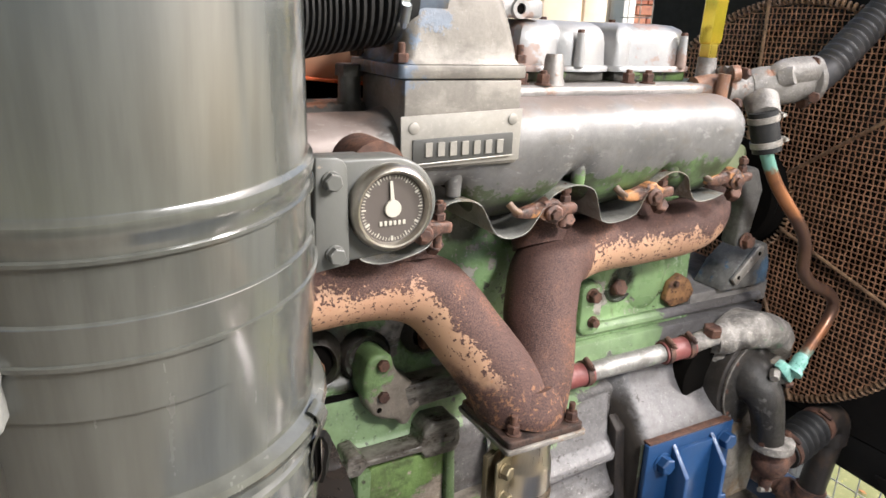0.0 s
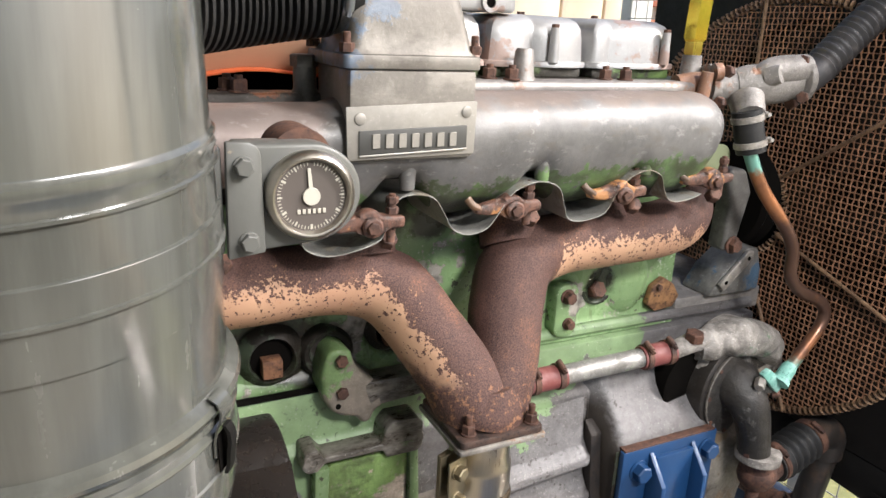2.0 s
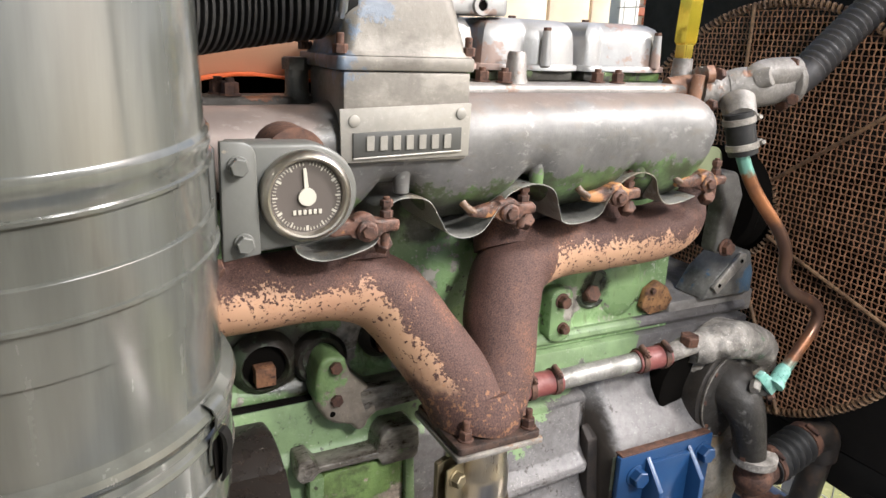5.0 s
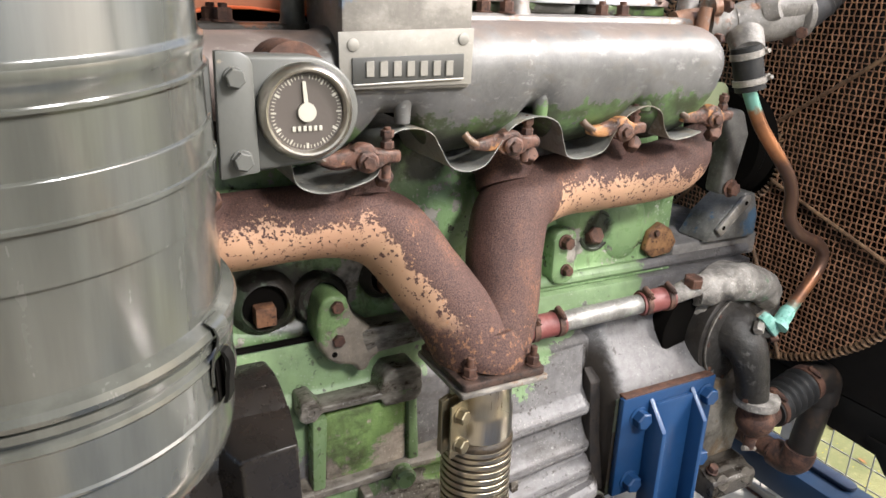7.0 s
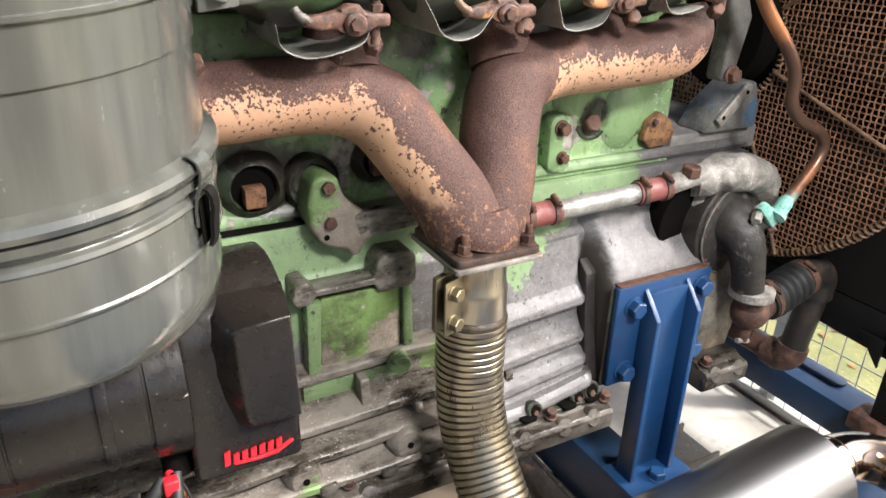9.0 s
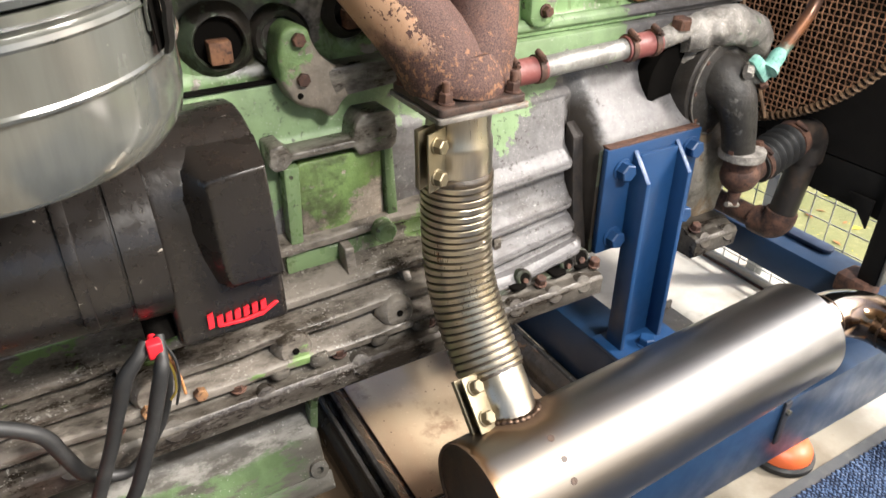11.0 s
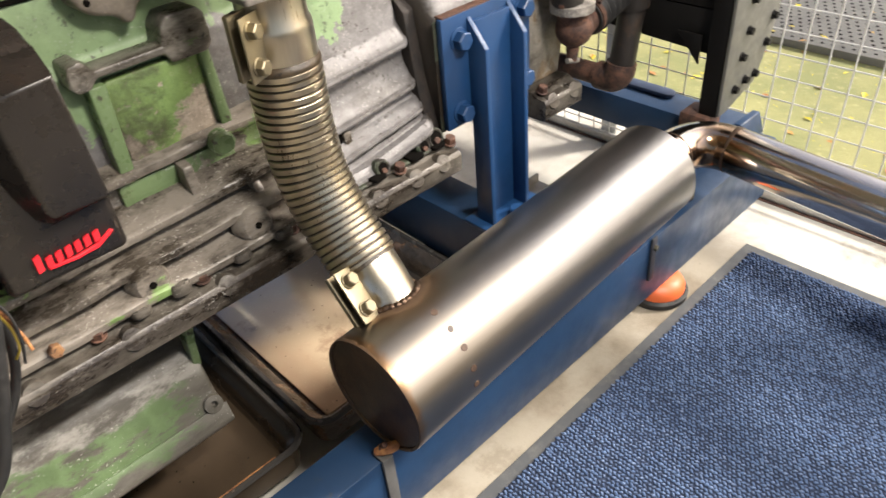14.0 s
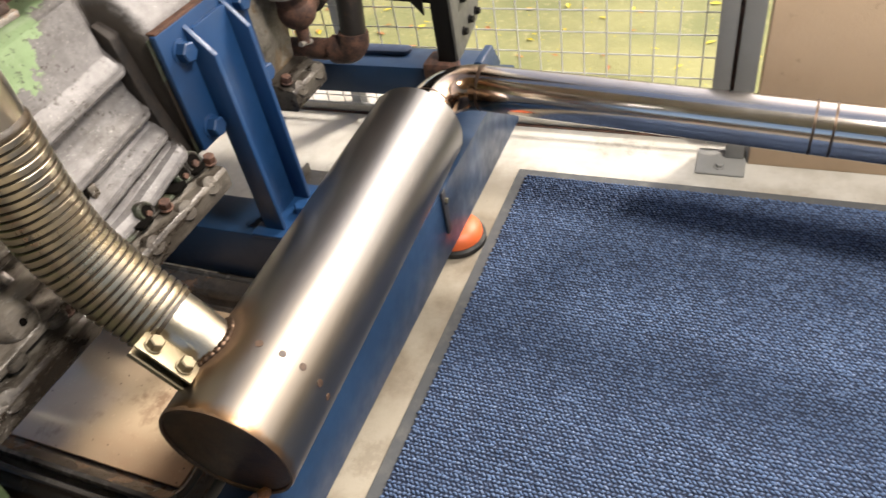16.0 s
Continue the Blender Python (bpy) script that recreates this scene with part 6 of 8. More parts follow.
        part("clip_wire", tube([c + s * 0.0075 + d * 0.004 + axis * 1.213, c + s * 0.0078 + d * 0.006 + axis * 1.19, c + s * 0.006 + d * 0.004 + axis * 1.163], 0.0016, 8, 4), M_ZINC, clip)
    part("band_lug", lumpy(cut_up(box((0.034, 0.507, 1.315), (0.060, 0.54, 1.364), 0.007, 3), 2), 0.006, 45), M_WELDPAINT, t, "ragged pale weld lug")
    part("carrier_foot", box((cx - 0.05, cy + 0.1, 1.29), (cx + 0.05, cy + 0.235, 1.32), 0.004), M_GREY, t)
    return t


air_cleaner()


def tachometer():
    """Round gauge on a flat bracket beside the canister."""
    t = thing("tachometer", (0.40, 0.675, 1.35), "round dial gauge with a metal bezel on a grey steel bracket", "gauge")
    part("bracket", prism([(0.332, 1.347), (0.370, 1.352), (0.368, 1.456), (0.364, 1.463), (0.357, 1.467), (0.334, 1.468)], "y", 0.657, 0.668, 0.0022), M_GREYBRK, t)
    body = [(0.345, 1.349)] + [(0.4195 + 0.0580 * math.cos(radians(a)), 1.4085 + 0.0540 * math.sin(radians(a))) for a in range(-84, 89, 6)] + [(0.345, 1.463)]
    part("backplate", prism(body, "y", 0.6685, 0.712, 0.004, None, 3), M_GREYBRK, t)
    part("canister_tab", box((0.318, 0.665, 1.352), (0.3305, 0.70, 1.462), 0.003), M_GREYBRK, t)
    for x, z in ((0.350, 1.4435), (0.353, 1.3655)):
        bolt(t, (x, 0.657, z), (0, -1, 0), 0.0165, 0.009, M_GREYBRK, 0.0105)
    c = (0.4185, 0.667, 1.4090)
    gauge = part("bezel", lathe(c, (0, -1, 0), [(-0.005, 0.0470), (0.006, 0.0480), (0.0105, 0.0474), (0.0148, 0.0450), (0.0170, 0.0418), (0.0166, 0.0398), (0.0115, 0.0378), (-0.005, 0.0378)], 64), M_BEZEL, t, "worn brass-edged bezel")
    y = c[1] - 0.0098
    part("dial", lathe((c[0], y + 0.002, c[2]), (0, -1, 0), [(0, 0.0379), (0.0015, 0.0379)], 48), M_DIAL, t, "dark brown dial")
    for k in range(60):
        if k in (0,):
            continue
        a = 2 * math.pi * k / 60
        long = k % 5 == 0
        d = Vector((math.sin(a), 0, math.cos(a)))
        s = Vector((d.z, 0, -d.x))
        o = Vector((c[0], y + 0.0003, c[2]))
        r0, r1, w = (0.0305 if long else 0.0325), 0.0358, (0.0013 if k % 10 == 0 else 0.0008 if long else 0.00042)
        bm = start()
        lo = [bm.verts.new(o + d * p + s * q) for p, q in ((r0, -w), (r0, w), (r1, w), (r1, -w))]
        hi = [bm.verts.new(v.co + Vector((0, -0.0005, 0))) for v in lo]
        bm.faces.new(hi), bm.faces.new(lo[::-1])
        for i in range(4):
            bm.faces.new((lo[i], lo[(i + 1) % 4], hi[(i + 1) % 4], hi[i]))
        part("tick", bm, M_IVORY, gauge)
    needle = part("needle", lathe((c[0], y - 0.0005, c[2]), (0, -1, 0), [(0, 0.0095), (0.0022, 0.0092), (0.0024, 0.0)], 28), M_IVORY, t, "ivory pointer with a round hub")
    part("pointer", prism([(c[0] - 0.0026, c[2]), (c[0] + 0.0026, c[2]), (c[0] - 0.0008, c[2] + 0.030), (c[0] - 0.0042, c[2] + 0.030)], "y", y - 0.002, y - 0.001, 0.0003, None, 1), M_IVORY, needle)
    for k in range(6):
        x = c[0] - 0.0135 + k * 0.0054
        part("counter_digit", prism([(x - 0.0017, c[2] - 0.0185), (x + 0.0017, c[2] - 0.0185), (x + 0.0017, c[2] - 0.0135), (x - 0.0017, c[2] - 0.0135)], "y", y - 0.001, y, 0.0003, None, 1), M_IVORY, gauge)
    part("bush", lathe((0.42, 0.76, 1.44), (0, -1, 0), [(0, 0.034), (0.06, 0.034)], 28), M_RUST, t)
    return t


tachometer()


def starter_motor():
    t = thing("starter_motor", (0.2, 0.86, 0.66), "black starter motor with a square-shouldered cover and a red emblem", "starter motor")
    body = [(-0.45, 0.10), (-0.44, 0.114), (0.075, 0.114), (0.076, 0.1125), (0.079, 0.1125), (0.080, 0.114), (0.178, 0.114), (0.179, 0.1175), (0.186, 0.1185), (0.193, 0.1175), (0.194, 0.116), (0.234, 0.1165), (0.235, 0.1145), (0.238, 0.1145), (0.239, 0.1175), (0.285, 0.1185)]
    part("barrel", lathe((0, 0.878, 0.845), (1, 0, 0), body, 56), M_STARTER, t, "", 25)
    side = [(0.985, 0.972), (0.93, 0.980), (0.892, 0.976), (0.858, 0.963), (0.832, 0.945), (0.815, 0.918), (0.805, 0.88), (0.800, 0.69), (0.985, 0.67)]
    part("end_cover", prism(side, "x", 0.282, 0.438, 0.010, None, 4), M_STARTER, t)
    bm = start()
    outer = ((0.348, 0.9595), (0.4372, 0.9595), (0.4376, 0.768), (0.362, 0.762), (0.346, 0.780), (0.334, 0.820), (0.327, 0.862), (0.325, 0.905), (0.331, 0.938))
    inner = ((0.353, 0.940), (0.428, 0.945), (0.4335, 0.781), (0.364, 0.783), (0.3595, 0.792), (0.3575, 0.820), (0.3555, 0.862), (0.3535, 0.905), (0.3515, 0.930))
    top = [bm.verts.new((x, 0.778, z)) for x, z in inner]
    low = [bm.verts.new((x, float(np.interp(z, [0.69, 0.88, 0.918, 0.945, 0.963], [0.801, 0.8065, 0.8165, 0.834, 0.860])), z)) for x, z in outer]
    bm.faces.new(top), bm.faces.new(low[::-1])
    for k in range(9):
        bm.faces.new((low[k], low[(k + 1) % 9], top[(k + 1) % 9], top[k]))
    bmesh.ops.recalc_face_normals(bm, faces=bm.faces)
    bmesh.ops.bevel(bm, geom=[e for e in bm.edges if all(v in top for v in e.verts)], offset=0.0045, segments=4, affect="EDGES", profile=0.5)
    part("raised_shoulder", bm, M_STARTER, t, "", 50)
    # red emblem: a plain swash and a row of bars
    em = part("emblem", prism([(0.335, 0.711), (0.37, 0.708), (0.40, 0.710), (0.424, 0.724), (0.420, 0.727), (0.40, 0.716), (0.37, 0.7125), (0.340, 0.715)], "y", 0.7955, 0.8005, 0.0005, None, 1), M_RED, t, "red emblem")
    for k in range(7):
        x = 0.322 + k * 0.0125
        h = 0.023 if k == 0 else 0.0145
        z = 0.712 + k * 0.0011
        part("emblem_bar", prism([(x, z), (x + 0.0085, z + 0.002), (x + 0.0095, z + 0.002 + h), (x + 0.001, z + h)], "y", 0.7955, 0.8005, 0.0005, None, 1), M_RED, em)
    part("terminal", tube([(0.249, 0.815, 0.716), (0.248, 0.80, 0.714)], 0.006, 16), M_RED, t, "red terminal cap")
    part("terminal_cap", box((0.238, 0.781, 0.702), (0.258, 0.799, 0.726), 0.003, 3), M_RED, t)
    part("cable_gland", tube([(0.262, 0.86, 0.77), (0.262, 0.825, 0.70)], 0.02, 14), M_VOID, t)
    return t


starter_motor()


def cable(points, r, material, label, name="cable"):
    ob = solid(name, tube(points, r, 14, 10), material, label, "cable", "", "starter cables")
    return ob


cable([(0.240, 0.800, 0.722), (0.226, 0.790, 0.708), (0.203, 0.788, 0.682), (0.192, 0.790, 0.653), (0.176, 0.792, 0.61), (0.163, 0.792, 0.574), (0.119, 0.790, 0.473), (0.083, 0.790, 0.376), (0.05, 0.80, 0.25), (0.03, 0.81, 0.15)], [0.008, 0.0095, 0.0112, 0.0112, 0.0102, 0.0102, 0.0102, 0.0102, 0.0102, 0.0102], M_RUBBER, "black starter cable with a taped end hanging beside the sump")
cable([(0.258, 0.805, 0.722), (0.254, 0.785, 0.704), (0.249, 0.772, 0.690), (0.236, 0.770, 0.652), (0.222, 0.770, 0.610), (0.205, 0.770, 0.566), (0.168, 0.770, 0.485), (0.126, 0.770, 0.446), (0.077, 0.770, 0.427), (0.0, 0.772, 0.418), (-0.15, 0.78, 0.40)], [0.007, 0.0085, 0.0100, 0.0105, 0.0098, 0.0098, 0.0098, 0.0098, 0.0098, 0.0098, 0.0098], M_RUBBER, "black starter cable curving away along the sump")
cable([(-0.06, 0.83, 0.66), (0.02, 0.83, 0.645), (0.081, 0.83, 0.603), (0.100, 0.83, 0.553), (0.116, 0.83, 0.507), (0.150, 0.832, 0.481), (0.180, 0.835, 0.480), (0.226, 0.84, 0.53), (0.252, 0.83, 0.60), (0.262, 0.815, 0.68)], [0.011, 0.011, 0.011, 0.011, 0.0105, 0.0095, 0.0085, 0.007, 0.0065, 0.006], M_RUBBER, "black wrapped cable looping along the crankcase")
cable([(0.259, 0.80, 0.712), (0.266, 0.80, 0.675), (0.271, 0.80, 0.645), (0.273, 0.802, 0.612)], 0.0022, M_RUST_ORANGE, "thin brown wire below the starter")
cable([(0.255, 0.80, 0.705), (0.264, 0.797, 0.665), (0.262, 0.797, 0.63), (0.252, 0.80, 0.612)], 0.0018, M_BRASS, "thin yellow wire below the starter")
cable([(0.262, 0.80, 0.71), (0.270, 0.795, 0.68), (0.268, 0.795, 0.64), (0.258, 0.80, 0.60)], 0.002, M_RUBBER, "thin black wire below the starter")


def orange_conduit():
    line = even_path(smooth_path([(-0.02, 0.80, 0.56), (0.022, 0.80, 0.50), (0.036, 0.80, 0.435), (0.040, 0.80, 0.38), (0.03, 0.81, 0.25)], 40), 0.0022)
    rad = [0.0145 + 0.0016 * (1 if k % 4 < 2 else -1) for k in range(len(line))]
    return solid("conduit", rings(start(), line, rad, 20), M_ORANGE, "orange corrugated conduit beside the sump", "conduit", "", "", 60)


orange_conduit()


def water_pump():
    t = thing("water_pump", (1.47, 0.95, 0.74), "cast water pump with a round dark cover and a bent outlet", "water pump")
    c = (1.465, 0.948, 0.828)
    part("volute", lumpy(lathe(c, (0.12, -1, 0), [(-0.06, 0.08), (-0.055, 0.108), (-0.008, 0.113), (0.004, 0.112), (0.008, 0.106)], 44), 0.002, 14), M_VOLUTE, t)
    part("volute_case", lumpy(lathe((1.492, 0.968, 0.852), (0.12, -1, 0), [(-0.07, 0.10), (-0.060, 0.120), (-0.01, 0.128), (0.004, 0.124), (0.008, 0.10)], 44), 0.005, 26), M_PALECAST, t, "pale crusted pump casing")
    part("volute_top", lumpy(tube([(1.355, 0.968, 0.940), (1.42, 0.955, 0.952), (1.49, 0.948, 0.950), (1.555, 0.952, 0.920), (1.60, 0.965, 0.86)], [0.030, 0.040, 0.042, 0.038, 0.026], 36, 14), 0.008, 34), M_PALECAST, t)
    part("cover", lathe((c[0] + 0.001, c[1] - 0.007, c[2]), (0.12, -1, 0), [(0, 0.102), (0.006, 0.102), (0.008, 0.099), (0.012, 0.065), (0.02, 0.045), (0.022, 0.0)], 44), M_DARKIRON, t, "dark iron cover plate")
    for k in range(9):
        a = 2 * math.pi * k / 9 + 0.3
        bolt(t, (c[0] + 0.096 * math.cos(a), 0.9345 + 0.0115 * math.cos(a), c[2] + 0.096 * math.sin(a)), (0.12, -1, 0), 0.009, 0.005, M_RUST, 0.0, 0.0, "screw")
    part("cover_rim", lathe((c[0] + 0.0005, c[1] - 0.009, c[2]), (0.12, -1, 0), [(0, 0.1025), (0.006, 0.1045), (0.0075, 0.1035), (0.008, 0.1015), (0.0, 0.1005)], 48), M_CRUST, t, "pale crusted rim")
    elbow = [(1.458, 0.940, 0.842), (1.456, 0.915, 0.838), (1.460, 0.888, 0.812), (1.472, 0.878, 0.765), (1.488, 0.876, 0.70)]
    part("outlet_elbow", tube(elbow, [0.072, 0.054, 0.043, 0.037, 0.035], 32), M_DARKIRON, t)
    part("outlet_flange", lathe((1.502, 0.875, 0.692), (0, 0, 1), [(-0.012, 0.045), (-0.01, 0.050), (0.008, 0.050), (0.012, 0.038)], 28), M_PALECAST, t)
    for dx in (-0.042, 0.042):
        bolt(t, (1.502 + dx, 0.868, 0.700), (0, 0, 1), 0.018, 0.012, M_RUST)
    # black disc painted in for the shade between crankcase and pump
    part("gap_shade", lathe((1.368, 0.975, 0.846), (0.1, -1, 0), [(-0.04, 0.088), (0.0, 0.088), (0.004, 0.080), (0.004, 0.0)], 36), M_VOID, t, "black disc standing for the shaded gap beside the pump")
    part("inlet_stub", tube([(1.29, 0.968, 0.942), (1.355, 0.962, 0.958), (1.40, 0.958, 0.945)], [0.019, 0.024, 0.03], 20), M_PALECAST, t)
    bolt(t, (1.332, 0.955, 0.965), (0, -0.1, 1), 0.036, 0.02, M_RUST)
    part("clamped_flange", prism([(1.452, 0.902), (1.470, 0.914), (1.522, 0.878), (1.522, 0.862), (1.506, 0.850)], "y", 0.862, 0.876, 0.003), M_VERDIGRIS, t, "green-crusted copper flange")
    bolt(t, (1.462, 0.874, 0.886), (-0.7, -0.5, -0.4), 0.020, 0.024, M_CLAMP)
    bolt(t, (1.515, 0.880, 0.852), (-0.2, -0.7, -0.6), 0.018, 0.02, M_RUST_DARK)
    part("riser", tube([(1.49, 0.915, 0.855), (1.492, 0.876, 0.870)], 0.022, 18), M_DARKIRON, t)
    return t


M_CRUST = plain_rust("grey_crust", (0.07, 0.063, 0.055), (0.17, 0.155, 0.135), 0.7)
M_PALECAST = worn_casting("pale_casting", (0.17, 0.24, 0.16), (0.50, 0.465, 0.42), -0.08, 0, 0, 0, 0, 0.5, 0.6, 0.1, 0.5, 0.5, 1.0)
M_VOLUTE = worn_casting("sooty_volute", (0.34, 0.32, 0.29), (0.055, 0.05, 0.045), -0.05, 0.6, 1.6, 1.47, 0.86, 0.4, 0.45)
M_DARKIRON = worn_casting("dark_iron", (0.11, 0.105, 0.095), (0.050, 0.047, 0.043), -0.08, 0, 0, 0, 0, 0.4, 0.45)
water_pump()


M_PIPE = worn_casting("pipe_alloy", (0.22, 0.31, 0.16), (0.40, 0.39, 0.365), 0.01, 0, 0, 0, 0, 0.45, 0.4, 0.4, 0.5)


def coolant_rail():
    """Alloy cross pipe with two red hoses, from the pump towards the manifold outlet."""
    t = thing("coolant_pipe", (1.12, 0.99, 0.93), "alloy coolant pipe with red hose couplings and worm clamps", "pipe")
    a, b = Vector((0.90, 1.0, 0.915)), Vector((1.31, 0.968, 0.942))
    u = (b - a).normalized()

    def on(s):
        return a + u * s

    part("alloy_tube", tube([on(0.10), on(0.33)], 0.0205, 24), M_PIPE, t)
    part("left_stub", tube([on(-0.02), on(0.06)], 0.0205, 24), M_ALLOY, t)
    for s0, s1 in ((0.045, 0.125), (0.31, 0.39)):
        hose = part("red_hose", tube([on(s0), on(s1)], 0.0245, 28), M_REDHOSE, t, "faded red rubber hose")
        ring_clamp(t, on(s0 + 0.012), u, 0.0248, 0.014, M_RUST_DARK, (0.2, -0.4, 1))
        ring_clamp(t, on(s1 - 0.012), u, 0.0248, 0.014, M_RUST_DARK, (0.2, -0.4, 1))
    return t


coolant_rail()


def copper_pipe():
    t = thing("copper_pipe", (1.5, 0.89, 0.87), "bent copper pipe with green corrosion at both ends", "pipe")
    pts = [(1.368, 0.935, 1.405), (1.378, 0.932, 1.368), (1.412, 0.918, 1.30), (1.478, 0.896, 1.215), (1.503, 0.89, 1.165), (1.508, 0.888, 1.115), (1.548, 0.886, 1.075), (1.612, 0.885, 1.046), (1.640, 0.884, 1.014), (1.626, 0.882, 0.974), (1.572, 0.875, 0.926), (1.512, 0.864, 0.880)]
    part("bent_tube", tube(pts, 0.0132, 22, 8), M_COPPER, t)
    part("olive", lathe((1.506, 0.863, 0.876), (0.72, 0.12, 0.66), [(0.0, 0.021), (0.010, 0.020), (0.012, 0.017), (0.04, 0.0165), (0.05, 0.0135)], 24), M_VERDIGRIS, t, "green-crusted brass collar")
    return t


copper_pipe()


def thermostat_housing():
    t = thing("thermostat_housing", (1.45, 1.0, 1.45), "bare alloy thermostat housing with rusty bolts", "housing")
    part("neck", lumpy(tube([(1.27, 1.05, 1.485), (1.33, 1.035, 1.488), (1.39, 1.015, 1.490), (1.44, 1.0, 1.493)], [0.026, 0.030, 0.036, 0.040], 28), 0.003, 20), M_HOUSING, t)
    part("bolt_ear", lumpy(tube([(1.318, 1.0, 1.520), (1.332, 0.995, 1.522)], 0.017, 20), 0.001, 40), M_HOUSING, t)
    part("joint_flange", tube([(1.335, 1.035, 1.490), (1.350, 1.03, 1.490)], 0.044, 28), M_HOUSING, t)
    part("chamber", lumpy(tube([(1.385, 1.012, 1.490), (1.42, 1.0, 1.494), (1.47, 0.988, 1.500), (1.515, 0.978, 1.506)], [0.034, 0.042, 0.042, 0.040], 28), 0.0025, 22), M_HOUSING, t)
    part("end_flange", prism([(0.978 + 0.05 * math.cos(radians(a)) * (1.0 if abs(math.sin(radians(a))) < 0.7 else 0.8), 1.507 + 0.052 * math.sin(radians(a))) for a in range(0, 360, 20)], "x", 1.514, 1.532, 0.004), M_HOUSING, t)
    part("top_outlet", lumpy(tube([(1.415, 0.985, 1.512), (1.445, 0.976, 1.522), (1.49, 0.968, 1.527), (1.528, 0.965, 1.530)], [0.018, 0.029, 0.031, 0.030], 28), 0.002, 22), M_HOUSING, t)
    part("side_boss", tube([(1.43, 0.968, 1.515), (1.440, 0.945, 1.522)], [0.022, 0.018], 20), M_HOUSING, t)
    for p, ax in (((1.345, 0.985, 1.522), (-1, -0.3, 0.1)), ((1.34, 0.99, 1.462), (-1, -0.3, 0)), ((1.500, 0.935, 1.478), (-0.9, -0.6, 0)), ((1.512, 0.955, 1.545), (-0.9, -0.4, 0.2)), ((1.512, 0.965, 1.462), (-1, -0.3, 0))):
        bolt(t, p, ax, 0.021, 0.016, M_RUST)
    part("set_pillar", tube([(1.30, 1.005, 1.455), (1.303, 1.0, 1.52)], [0.014, 0.012], 14), M_HOUSING, t)
    part("down_stub", tube([(1.39, 0.975, 1.47), (1.372, 0.945, 1.44)], [0.034, 0.03], 22), M_HOUSING, t)
    return t


M_HOUSING = worn_casting("housing_alloy", (0.30, 0.155, 0.095), (0.30, 0.28, 0.258), -0.07, 0, 0, 0, 0, 0.32, 0.5, 0.15, 0.2, 0.7, 0.8)
thermostat_housing()


def bypass_hose():
    t = thing("bypass_hose", (1.372, 0.938, 1.37), "short black rubber hose with two pale worm clamps", "hose")
    a, b = Vector((1.362, 0.945, 1.452)), Vector((1.380, 0.933, 1.372))
    part("hose", tube([a, b], 0.0285, 28), M_RUBBER, t)
    u = (b - a).normalized()
    for s in (0.016, 0.066):
        ring_clamp(t, a + u * s, u, 0.0288, 0.013, M_CLAMP, (1, -0.2, 0))
    return t


bypass_hose()


def top_hose():
    t = thing("radiator_hose", (1.63, 0.98, 1.5), "grey ribbed radiator hose rising from the thermostat housing", "hose")
    line = even_path(smooth_path([(1.532, 0.972, 1.506), (1.56, 0.968, 1.522), (1.602, 0.965, 1.559), (1.664, 0.962, 1.612), (1.73, 0.95, 1.68), (1.78, 0.945, 1.78), (1.80, 0.95, 1.90)], 30), 0.003)
    rad = [0.0335 + (0.0032 * math.sin(2 * math.pi * k / 5.5) if k > 16 else 0) for k in range(len(line))]
    part("ribbed_hose", rings(start(), line, rad, 30), M_HOSE, t, "", 60)
    return t


top_hose()


